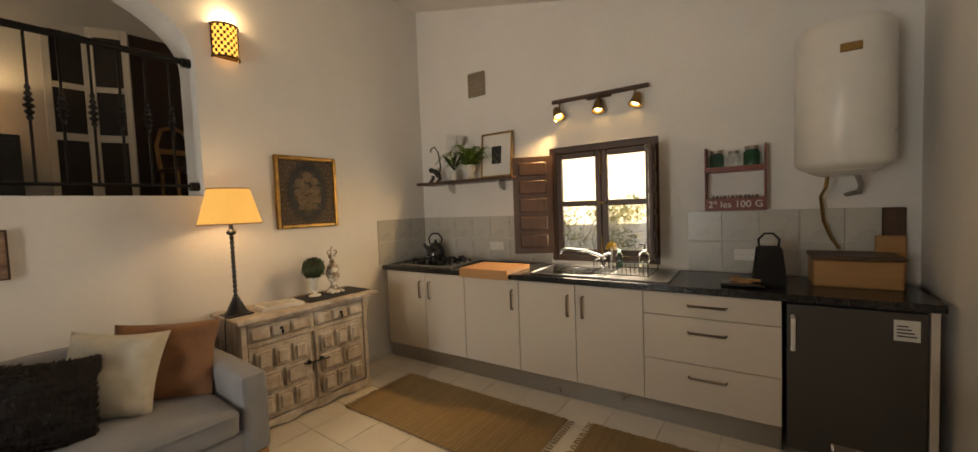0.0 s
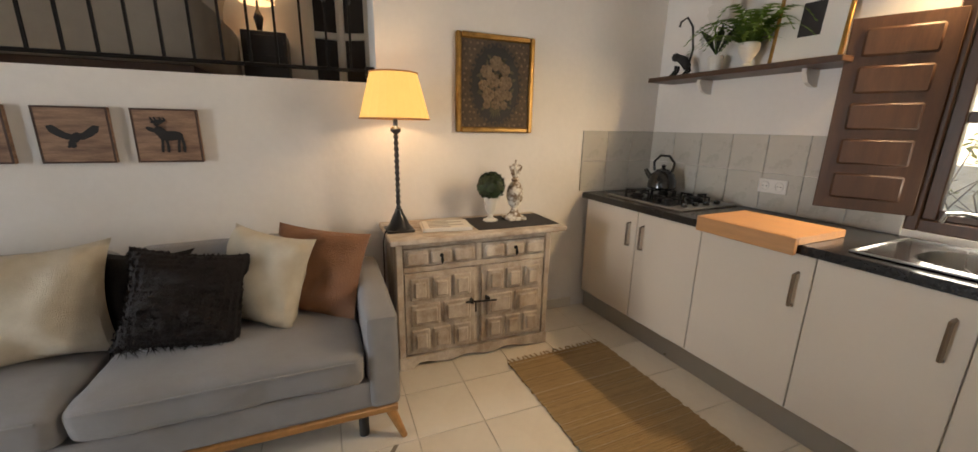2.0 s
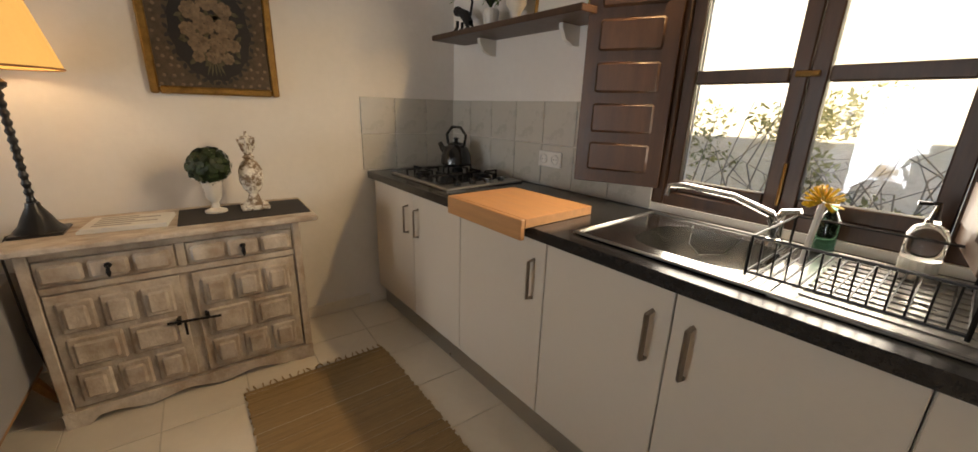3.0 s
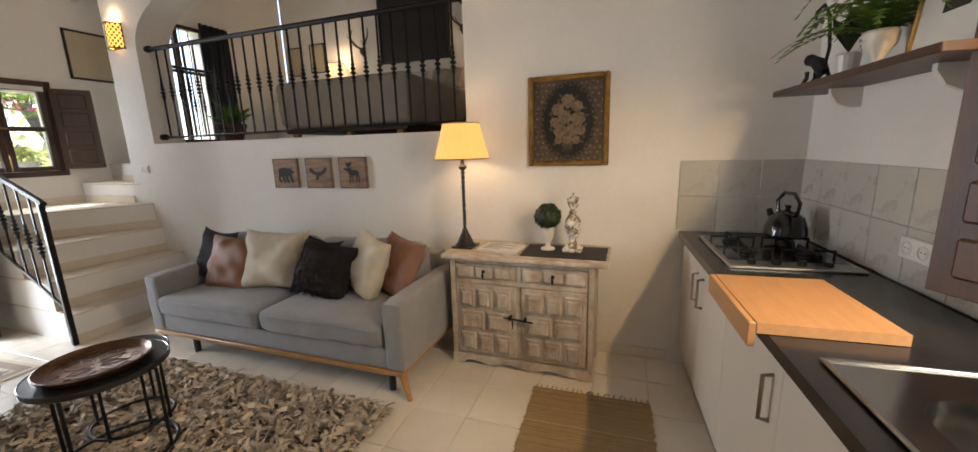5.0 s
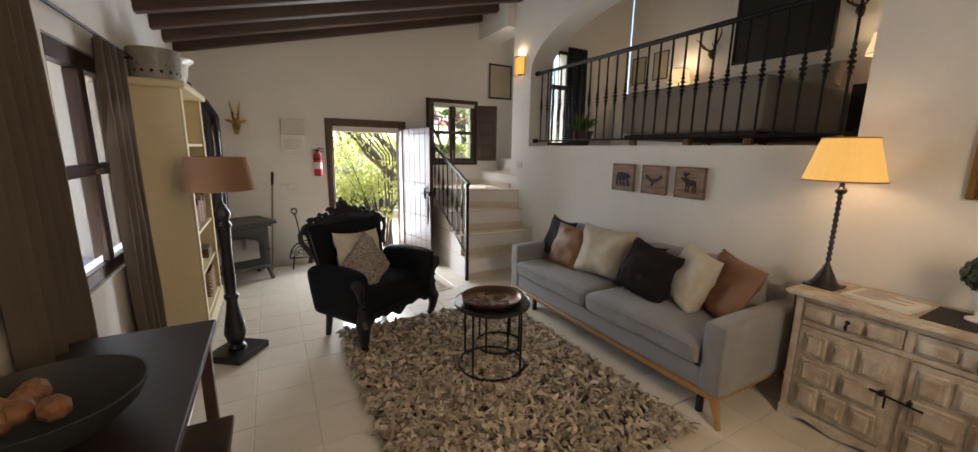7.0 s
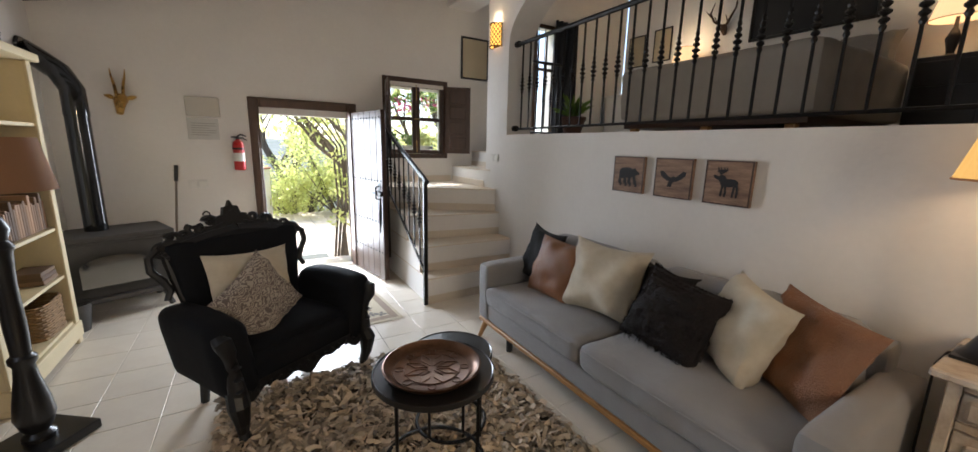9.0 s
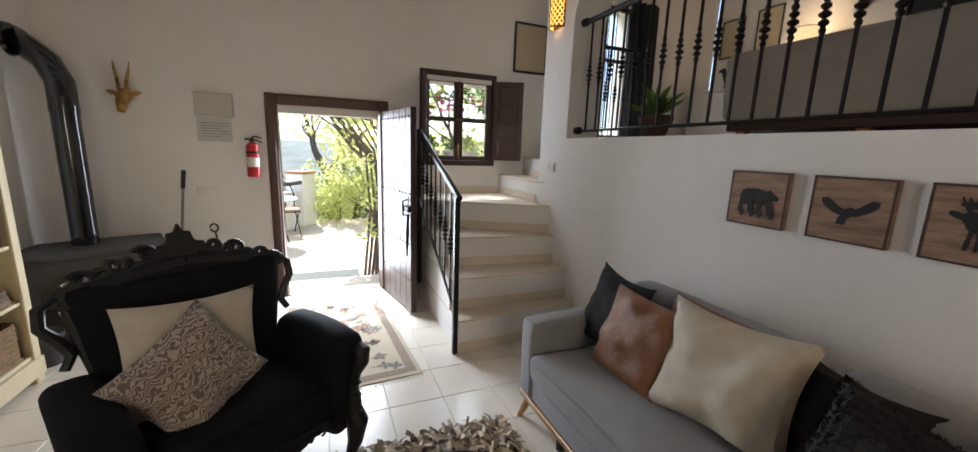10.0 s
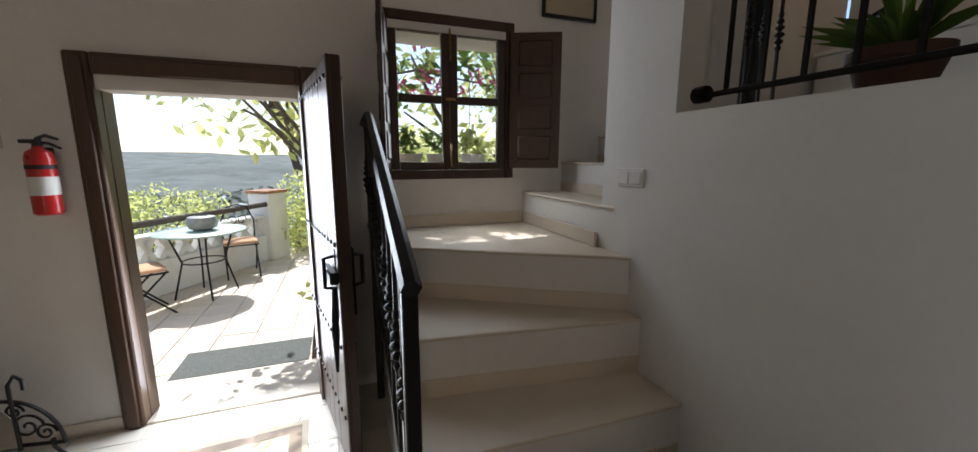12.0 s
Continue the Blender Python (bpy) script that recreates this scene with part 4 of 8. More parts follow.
def socket(m, n=2, name="wall_socket", label="white double wall socket above the worktop", switch=False):
    s = thing(name, label, "switch" if switch else "socket", m)
    w = 0.078 * n
    part("plate", box(-w / 2, -0.010, -0.04, w / 2, 0.0, 0.04, bevel=0.003), PLASTIC, s)
    for k in range(n):
        x = -w / 2 + 0.078 * (k + 0.5)
        if switch:
            part("rocker", box(x - 0.03, -0.015, -0.028, x + 0.03, -0.009, 0.028, bevel=0.003), WHITEPAINT, s)
        else:
            part("socket_face", lathe([(0.026, 0), (0.024, 0.004), (0.021, 0.0045), (0.021, -0.001), (0, -0.001)], 18, pose(x, -0.0095, 0, 90)), PLASTIC, s)
            bm = bmesh.new()
            for dx in (-0.009, 0.009):
                add_lathe(bm, [(0.003, 0), (0.003, 0.001)], 8, pose(x + dx, -0.0096, 0, 90))
            part("pin_holes", bm, INK, s)
    return s


socket(KM @ pose(0.93, -0.012, 1.045))
socket(KM @ pose(2.98, -0.012, 1.03), 3, label="white triple wall socket behind the black bag")
socket(pose(-0.325, YS, 1.015, 0, 0, 180), 2, "wall_switch", "white double switch beside the stove tools", True)
socket(pose(XW, -2.44, 1.325, 0, 0, 90), 2, "wall_switch", "white double switch at the foot of the stairs", True)

# vent grille
vg = thing("vent_grille", "grey slatted vent grille high on the kitchen wall", "vent", KM @ pose(0.755, 0, 2.61))
part("frame", box(-0.10, -0.012, -0.115, 0.10, 0, 0.115, bevel=0.004), NICKEL, vg)
for k in range(7):
    part("slat", box(-0.085, -0.020, -0.095 + k * 0.029, 0.085, -0.012, -0.08 + k * 0.029), NICKEL, vg)

# wall shelf and what stands on it
sh = thing("wall_shelf", "dark wooden wall shelf on two brackets", "shelf", KM @ pose(0.0, 0, 1.66))
part("board", box(0.13, -0.24, 0.0, 1.24, -0.001, 0.028, bevel=0.003), BROWNWOOD, sh)
for x in (0.42, 1.02):
    bm = prism([(0, 0), (-0.12, 0), (-0.12, -0.02), (-0.09, -0.065), (-0.04, -0.085), (0, -0.085)], 0.022, pose(x, 0, 0) @ Matrix(((0, 0, 1, 0), (1, 0, 0, 0), (0, 1, 0, 0), (0, 0, 0, 1))))
    part("bracket", bm, WHITEPAINT, sh)


def frond(bm, base, yaw, length, lift, n=14, w=0.014):
    """A feathery fern frond of small leaflets."""
    d = Vector((math.cos(yaw), math.sin(yaw), 0))
    side = Vector((-d.y, d.x, 0))
    last = None
    for k in range(n + 1):
        f = k / n
        p = Vector(base) + d * (length * f) + Vector((0, 0, lift * math.sin(f * 2.2) - 0.10 * f * f))
        if last is not None:
            l = w * 3.2 * math.sin(math.pi * (0.12 + 0.86 * f))
            for s in (1, -1):
                q = [bm.verts.new(v) for v in (last, p, p + side * s * l + d * 0.012 + Vector((0, 0, -0.004)))]
                bm.faces.new(q)
        last = p


SHZ = 1.690
vs = thing("fern_in_vase", "green fern in a white footed vase", "plant", KM @ pose(0.72, -0.11, SHZ))
part("vase", lathe([(0.045, 0), (0.04, 0.012), (0.018, 0.03), (0.022, 0.05), (0.05, 0.09), (0.055, 0.13), (0.048, 0.14), (0.04, 0.13), (0, 0.12)], 20), WHITECERAMIC, vs)
bm = bmesh.new()
random.seed(5)
for k in range(38):
    frond(bm, (0, 0, 0.13), k * 2.4 + random.uniform(-.2, .2), random.uniform(0.20, 0.34), random.uniform(0.06, 0.24))
part("fronds", bm, LEAF, vs)
vs = thing("orchid", "white orchid with dark leaves in a small pot", "plant", KM @ pose(0.52, -0.11, SHZ))
part("pot", lathe([(0.035, 0), (0.045, 0.09), (0.04, 0.10), (0, 0.09)], 16), WHITECERAMIC, vs)
part("stem", tube([(0, 0, 0.09), (-0.03, 0, 0.25), (-0.02, 0, 0.36), (0.03, -0.02, 0.42)], 0.004, 5), LEAF, vs)
bm = bmesh.new()
for k in range(14):
    c = Vector((random.uniform(-0.10, 0.08), random.uniform(-0.05, 0.03), random.uniform(0.30, 0.45)))
    for a in range(5):
        r = Matrix.Rotation(a * 1.2566 + k, 3, 'Y') @ Vector((0.046, 0, 0))
        s = r.cross(Vector((0, 1, 0))).normalized() * 0.020
        bm.faces.new([bm.verts.new(v) for v in (c, c + r * 0.6 + s, c + r, c + r * 0.6 - s)])
part("blossoms", bm, WHITECLOTH, vs)
bm = bmesh.new()
for yaw, l in ((0.3, 0.16), (2.7, 0.14), (1.2, 0.12)):
    d = Vector((math.cos(yaw), -0.3 * math.sin(yaw), 0))
    pts = [Vector((0, 0, 0.10)), d * l * 0.5 + Vector((0, -0.03, 0.20)), d * l + Vector((0, 0, 0.27)), d * l * 0.5 + Vector((0, 0.035, 0.22))]
    bm.faces.new([bm.verts.new(v) for v in pts])
part("leaves", bm, BOXWOOD, vs)
mk = bmesh.new()   # small monkey figure, kept plain
add_tube(mk, [(0.03, 0, 0.055), (0.0, 0, 0.10), (-0.035, 0, 0.12)], [0.025, 0.03, 0.022], 10)
add_lathe(mk, [(0, -0.028), (0.02, -0.02), (0.028, 0), (0.02, 0.02), (0, 0.028)], 10, pose(-0.055, 0, 0.125))
for x, y in ((0.03, -0.02), (0.03, 0.02), (-0.05, -0.02), (-0.05, 0.02)):
    add_tube(mk, [(x * 0.8, y, 0.07), (x + 0.01, y, 0.04), (x - 0.02, y, 0.006)], 0.009, 6)
add_tube(mk, [(0.03, 0, 0.06), (0.05, 0, 0.16), (0.03, 0, 0.30), (-0.01, 0, 0.36), (-0.05, 0, 0.34), (-0.055, 0, 0.31)], 0.007, 6)
solo("monkey_figurine", mk, INK, "black monkey figurine with a long curled tail on the shelf", "figurine", KM @ pose(0.30, -0.12, SHZ, 0, 0, 15))


def framed(name, w, h, depth, border, fmat, inmat, m, label, mount=0.0, mmat=None, cat="picture"):
    """A picture frame facing -y, origin at its centre on the wall."""
    f = thing(name, label, cat, m)
    bm = bmesh.new()
    for a in ((-w / 2, -h / 2, -w / 2 + border, h / 2), (w / 2 - border, -h / 2, w / 2, h / 2), (-w / 2 + border, -h / 2, w / 2 - border, -h / 2 + border), (-w / 2 + border, h / 2 - border, w / 2 - border, h / 2)):
        add_box(bm, a[0], -depth, a[1], a[2], 0, a[3], bevel=min(border, depth) * 0.25)
    part("frame", bm, fmat, f)
    part("print", box(-w / 2 + border, -depth * 0.5, -h / 2 + border, w / 2 - border, -0.002, h / 2 - border), mmat or inmat, f)
    if mount:
        part("image", box(-w / 2 + border + mount, -depth * 0.5 - 0.002, -h / 2 + border + mount * 1.1, w / 2 - border - mount, -depth * 0.5 + 0.001, h / 2 - border - mount * 1.1), inmat, f)
    return f


framed("shelf_picture", 0.34, 0.42, 0.02, 0.018, GILT, SLATE, KM @ pose(0.99, -0.05, SHZ + 0.212, -6), "thin gilt frame with a small dark photo leaning on the shelf", 0.10, PAPER)

# track light with three spots
tl = thing("track_light", "brown ceiling-style bar with three warm spot lamps", "lamp", KM @ pose(0, 0, 2.28))
part("bar", box(1.56, -0.065, -0.012, 2.34, -0.035, 0.018, bevel=0.004), BROWNWOOD, tl)
part("wall_mount", box(1.85, -0.036, -0.02, 2.05, 0.0, 0.02, bevel=0.004), BROWNWOOD, tl)
for k, u in enumerate((1.63, 1.96, 2.24)):
    base = (u, -0.05, -0.01)
    head = part("spot_head", lathe([(0.018, 0.10), (0.03, 0.085), (0.042, 0.03), (0.05, 0.0), (0.046, 0.002), (0.036, 0.04), (0.0, 0.07)], 18, pose(u, -0.075, -0.135, -16, (-24, 0, 14)[k], 0)), BRASS, tl, "bronze spot shade")
    part("arm", tube([base, (u, -0.055, -0.03), (u, -0.06, -0.05)], 0.007, 6), BRASS, tl)
    part("bulb", lathe([(0.0, 0.006), (0.025, 0.012), (0.03, 0.03), (0.02, 0.05), (0, 0.055)], 12, pose(u, -0.075, -0.135, -16, (-24, 0, 14)[k], 0)), BULB, head, "glowing warm bulb")
    spot("spot_lamp", kp(u, 0.068, 2.135), kp(*((0.0, 0.95, 0.15), (1.9, 2.2, 0.2), (3.4, 4.2, 0.8))[k]), SPOT_POWER[k], (84, 140, 84)[k], (1.0, 0.66, 0.31))

# spice rack
sr = thing("spice_rack", "red-brown metal spice rack with jars and painted words", "rack", KM @ pose(2.70, 0, 1.335))
for x in (0.0, 0.34):
    part("side_rod", box(x, -0.10, 0.0, x + 0.012, -0.0, 0.43, bevel=0.003), REDBROWN, sr)
for z, hh in ((0.0, 0.085), (0.26, 0.035)):
    part("shelf_board", box(0, -0.105, z, 0.352, -0.001, z + 0.012), REDBROWN, sr)
    part("front_panel", box(0, -0.112, z, 0.352, -0.105, z + hh, bevel=0.002), REDBROWN, sr)
txt = bpy.data.curves.new("rack_words", 'FONT')
txt.body = "2\u00ba les 100 G"
txt.size, txt.extrude, txt.align_x = 0.062, 0.0008, 'CENTER'
o = new("rack_words", txt)
dep = bpy.context.evaluated_depsgraph_get()
me = bpy.data.meshes.new_from_object(o.evaluated_get(dep))
bpy.data.objects.remove(o)
me.materials.clear()
me.materials.append(PAPER)
o = new("lettering", me)
o.parent = sr
o.matrix_basis = pose(0.176, -0.1135, 0.022, 90, 0, 0)
o["label"] = "cream painted words on the rack"
for z, items in ((0.273, ((0.07, 0.042, 0.13, GREENGLASS), (0.17, 0.036, 0.12, CLEAR), (0.27, 0.045, 0.14, GREENGLASS))), (0.013, tuple((0.06 + 0.046 * k, 0.02, 0.085, (REDBROWN, SLATE, WICKER)[k % 3]) for k in range(6)))):
    for x, r, hh, mt in items:
        j = thing("spice_jar", "glass storage jar with a metal lid on the rack", "jar", KM @ pose(2.70 + x, -0.052, 1.335 + z), "jars on the rack")
        part("jar", lathe([(r, 0), (r * 1.05, 0.01), (r * 1.05, hh * 0.75), (r * 0.8, hh * 0.9), (0, hh * 0.9)], 16), mt, j)
        part("lid", lathe([(r * 0.85, hh * 0.9), (r * 0.85, hh * 1.06), (0, hh * 1.08)], 14), NICKEL, j)

# water heater
wh = thing("water_heater", "white enamel electric water heater on the wall", "water heater", KM @ pose(3.395, -0.25, 1.545) @ Matrix.Diagonal((0.97, 0.97, 0.87, 1)))
part("tank", lathe([(0, 0), (0.16, 0.005), (0.205, 0.03), (0.222, 0.06), (0.222, 0.86), (0.205, 0.90), (0.14, 0.925), (0, 0.935)], 40), WHITEPAINT, wh)
part("base_cap", lathe([(0, -0.03), (0.10, -0.028), (0.16, 0.0), (0.17, 0.02)], 28), WHITEPAINT, wh)
part("badge", box(-0.045, -0.228, 0.69, 0.045, -0.218, 0.74, bevel=0.003), BRASS, wh)
bm = bmesh.new()
add_box(bm, -0.12, 0.20, 0.1, 0.12, 0.25, 0.8)
part("wall_bracket", bm, WHITEPAINT, wh)
part("water_pipe", tube([(-0.06, 0.02, 0.0), (-0.07, 0.04, -0.10), (-0.08, 0.15, -0.16), (-0.06, 0.20, -0.33), (-0.02, 0.22, -0.45), (0.02, 0.22, -0.53)], 0.010, 8), BRASS, wh)
part("water_pipe", tube([(0.06, 0.02, 0.0), (0.09, 0.05, -0.09), (0.10, 0.16, -0.13), (0.05, 0.22, -0.15), (0.12, 0.24, -0.14)], 0.014, 8), CERAMGREY, wh)

# bag, bread bin, boards, tray
bg = thing("black_bag", "black cloth bag with a loop handle on the worktop", "bag", KM @ pose(3.05, -0.40, 0.90))
bm = box(-0.085, -0.06, 0, 0.085, 0.06, 0.23, bevel=0.03, seg=3)
for v in bm.verts:
    v.co.x *= 1 - 0.25 * max(0, v.co.z) / 0.23 + 0.03 * math.sin(v.co.z * 60)
part("pouch", bm, BLACKCLOTH, bg)
part("loop_handle", tube([(-0.045, 0, 0.22), (-0.05, 0, 0.27), (-0.02, 0, 0.305), (0.02, 0, 0.305), (0.05, 0, 0.27), (0.045, 0, 0.22)], 0.006, 6), BLACKCLOTH, bg)
bb = thing("bread_bin", "oak bread bin with a sloping lid", "bread bin", KM @ pose(3.26, -0.33, 0.90))
part("box", box(0, 0, 0, 0.37, 0.27, 0.15, bevel=0.006), OAK, bb)
part("lid", box(-0.008, -0.008, 0.151, 0.378, 0.278, 0.175, bevel=0.006), BROWNWOOD, bb)
for k, (x, w, hh) in enumerate(((3.60, 0.10, 0.43), (3.565, 0.13, 0.27))):
    solo("cutting_board", box(0, -0.012 - 0.03 * k, 0, w, 0.008 - 0.03 * k, hh, bevel=0.006), (BROWNWOOD, OAK)[k], ("dark wooden cutting board standing against the wall", "pale wooden cutting board standing against the wall")[k], "cutting board", KM @ pose(x, -0.035, 0.90))
ty = thing("snack_tray", "small black tray with pale sticks on the worktop", "tray", KM @ pose(2.92, -0.47, 0.90))
part("tray", box(-0.11, -0.07, 0, 0.11, 0.07, 0.022, bevel=0.008), GLOSSBLACK, ty)
for k in range(9):
    part("stick", box(-0.035, -0.006, 0, 0.035, 0.006, 0.012, bevel=0.003), OAK, ty, at=pose(random.uniform(-.06, .06), random.uniform(-.03, .03), 0.023 + 0.008 * (k // 4), 0, 0, random.uniform(-60, 60)))


def woven_rug(name, label, w, l, m, mat, fringe=0.035, step=0.012):
    """A flat rug of thick cross-wise weft rows, with knotted fringe at both ends. Local x: length."""
    rg = thing(name, label, "rug", m)
    bm = bmesh.new()
    random.seed(len(label))
    n = int(l / step)
    for k in range(n):
        j = random.uniform(-0.006, 0.006)
        zt = 0.010 + random.uniform(-0.0015, 0.0015)
        x0 = k * step
        vs = [bm.verts.new(v) for v in ((x0, j, 0), (x0, j, zt - 0.002), (x0 + step / 2, j, zt), (x0 + step, j, zt - 0.003), (x0, w + j, 0), (x0, w + j, zt - 0.002), (x0 + step / 2, w + j, zt), (x0 + step, w + j, zt - 0.003))]
        for f in ((1, 2, 6, 5), (2, 3, 7, 6), (0, 1, 5, 4), (0, 3, 2, 1), (4, 5, 6, 7)):
            bm.faces.new([vs[i] for i in f])
    part("weave", bm, mat, rg)
    bm = bmesh.new()
    for k in range(int(w / 0.03)):
        for x0, s in ((0, -1), (l, 1)):
            y = 0.015 + k * 0.03
            add_tube(bm, [(x0, y, 0.006), (x0 + s * fringe * 0.5, y + random.uniform(-.006, .006), 0.006), (x0 + s * fringe, y + random.uniform(-.015, .015), 0.004)], 0.0035, 4)
    part("fringe", bm, mat, rg)
    return rg


woven_rug("jute_rug", "flat woven jute runner with a fringe on the tiles", 0.66, 1.46, pose(-2.55, 1.70, 0.001, 0, 0, 1.5), JUTE)
woven_rug("jute_rug", "second flat woven jute runner before the drawers", 0.66, 1.30, pose(-0.93, 1.78, 0.001, 0, 0, 3), JUTE)


# ---- living room ----
def add_pillow(bm, w, h, t, m=None, n=14, seed=0, sag=0.10, lump=0.032):
    """A stuffed cushion standing in the x-z plane, origin at the middle of its lower edge."""
    g = bmesh.new()
    rnd = random.Random(seed)
    off = Vector((rnd.uniform(0, 50), rnd.uniform(0, 50), rnd.uniform(0, 50)))
    sides = []
    for s in (1, -1):
        grid = []
        for i in range(n + 1):
            row = []
            for j in range(n + 1):
                u, v = -1 + 2 * i / n, -1 + 2 * j / n
                e = max(0.0, (1 - u ** 4)) * max(0.0, (1 - v ** 4))
                y = s * (t / 2) * e ** 0.62
                x = u * w / 2 * (1 - sag * (1 - v * v) * abs(u) ** 3)
                z = h / 2 + v * h / 2 * (1 - sag * (1 - u * u) * abs(v) ** 3)
                p = Vector((x, y, z))
                nz = noise.noise(p * 9 + off) * lump + noise.noise(p * 22 + off) * lump * 0.35
                p.y += s * nz * min(1, e * 3)
                row.append(g.verts.new(p))
            grid.append(row)
        sides.append(grid)
        for i in range(n):
            for j in range(n):
                g.faces.new((grid[i][j], grid[i + 1][j], grid[i + 1][j + 1], grid[i][j + 1]))
    bmesh.ops.remove_doubles(g, verts=g.verts, dist=0.0004)
    bmesh.ops.recalc_face_normals(g, faces=g.faces)
    return join(bm, g, m)


def soft_box(x0, y0, z0, x1, y1, z1, r=0.04, lump=0.006, crown=0.0, cuts=10, seed=1):
    """An upholstered block: rounded, slightly lumpy, with a crowned top."""
    t = bmesh.new()
    bmesh.ops.create_cube(t, size=1.0)
    bmesh.ops.subdivide_edges(t, edges=t.edges[:], cuts=cuts, use_grid_fill=True)
    c = Vector(((x0 + x1) / 2, (y0 + y1) / 2, (z0 + z1) / 2))
    hx, hy, hz = (x1 - x0) / 2, (y1 - y0) / 2, (z1 - z0) / 2
    for v in t.verts:
        p = Vector((v.co.x * 2 * hx, v.co.y * 2 * hy, v.co.z * 2 * hz))
        q = Vector([max(-a + r, min(a - r, b)) for a, b in zip((hx, hy, hz), p)])
        d = p - q
        if d.length > 1e-6:
            p = q + d.normalized() * r
        if p.z > 0:
            p.z += crown * (1 - (p.x / hx) ** 2) * (1 - (p.y / hy) ** 2)
        nn = noise.noise(p * 5 + Vector((seed * 7, 3, 1))) + 0.5 * noise.noise(p * 14 + Vector((seed, 9, 4)))
        p += p.normalized() * nn * lump
        v.co = c + p
    return t


# sofa (its back to the long wall)
so = thing("sofa", "grey fabric two-seat sofa on an oak plinth", "sofa")
SX0, SX1, SY0, SY1 = -3.04, -2.19, -1.13, 1.03
part("base", soft_box(SX0 + 0.06, SY0 + 0.10, 0.185, SX1 - 0.01, SY1 - 0.10, 0.32, 0.02, 0.002), SOFA, so)
for y in (SY0, SY1 - 0.14):
    part("arm", soft_box(SX0 + 0.02, y, 0.18, SX1, y + 0.14, 0.605, 0.035, 0.004, 0.008), SOFA, so)
part("backrest", soft_box(SX0, SY0 + 0.10, 0.20, SX0 + 0.17, SY1 - 0.10, 0.72, 0.04, 0.004), SOFA, so)
ymid = (SY0 + SY1) / 2
for k, (a, b) in enumerate(((SY0 + 0.142, ymid - 0.003), (ymid + 0.003, SY1 - 0.142))):
    c = part("seat_cushion", soft_box(SX0 + 0.17, a, 0.315, SX1 + 0.015, b, 0.455, 0.04, 0.015, 0.024, 22, k + 3), SOFA, so)
    part("piping", tube([(SX1 + 0.016, a + 0.04, 0.432), (SX1 + 0.022, (a + b) / 2, 0.436), (SX1 + 0.016, b - 0.04, 0.432)], 0.005, 5), SOFA, c)
    part("back_cushion", soft_box(SX0 + 0.13, a + 0.01, 0.44, SX0 + 0.31, b - 0.01, 0.80, 0.07, 0.012, 0.01, 14, k + 8), SOFA, so)
bm = bmesh.new()
add_box(bm, SX1 - 0.05, SY0 + 0.02, 0.155, SX1 - 0.004, SY1 - 0.02, 0.185, bevel=0.004)
add_box(bm, SX0 + 0.06, SY0 + 0.02, 0.155, SX0 + 0.10, SY1 - 0.02, 0.185, bevel=0.004)
for y in (SY0 + 0.02, SY1 - 0.06):
    add_box(bm, SX0 + 0.10, y, 0.155, SX1 - 0.05, y + 0.04, 0.185, bevel=0.004)
part("plinth_frame", bm, OAK, so, "oak plinth frame")
for x, sx in ((SX1 - 0.035, 1), (SX0 + 0.10, -1)):
    for y, sy in ((SY0 + 0.04, -1), (SY1 - 0.04, 1)):
        bm = tube([(x - sx * 0.02, y - sy * 0.02, 0.165), (x + sx * 0.01, y + sy * 0.045, 0.0)], [0.026, 0.014], 10)
        part("leg", bm, OAK, so, "splayed oak leg")
part("middle_leg", lathe([(0.022, 0), (0.022, 0.156)], 12, pose(SX1 - 0.10, SY1 - 0.16, 0)), CHARCOAL, so)
part("middle_leg", lathe([(0.022, 0), (0.022, 0.156)], 12, pose(SX1 - 0.10, SY0 + 0.30, 0)), CHARCOAL, so)


def cushion(name, label, mat, w, h, t, y, x, z, lean, turn, tilt, seed, sag=0.15):
    """A loose cushion on the sofa; lean: backwards; turn: about the vertical; tilt: in its own plane."""
    bm = bmesh.new()
    add_pillow(bm, w, h, t, None, 16, seed, sag)
    return solo(name, bm, mat, label, "cushion", pose(x, y, z, 0, 0, 90 + turn) @ pose(0, 0, 0, -lean, tilt, 0), "cushions on the sofa", smooth=True)


cushion("cushion", "black knitted cushion in the sofa corner", BLACKCLOTH, 0.40, 0.43, 0.13, -0.91, -2.53, 0.455, 17, -4, 4, 1)
cushion("cushion", "tan leather cushion leaning on a black one", LEATHER, 0.40, 0.40, 0.15, -0.63, -2.44, 0.455, 18, 4, 3, 2, 0.05)
cushion("cushion", "dark brown leather cushion behind the cream cushion", LEATHER, 0.40, 0.38, 0.10, -0.48, -2.66, 0.46, 14, 0, 3, 12, 0.05)
cushion("cushion", "large cream linen cushion on the sofa", CREAM, 0.50, 0.46, 0.20, -0.25, -2.50, 0.455, 19, 15, 2, 3)
cushion("cushion", "dark cushion tucked behind the fur one", BLACKCLOTH, 0.34, 0.36, 0.10, 0.04, -2.66, 0.46, 15, 0, 3, 13)
bm = bmesh.new()
add_pillow(bm, 0.42, 0.40, 0.19, None, 16, 4, 0.10)
bm.normal_update()
random.seed(44)
tufts = []
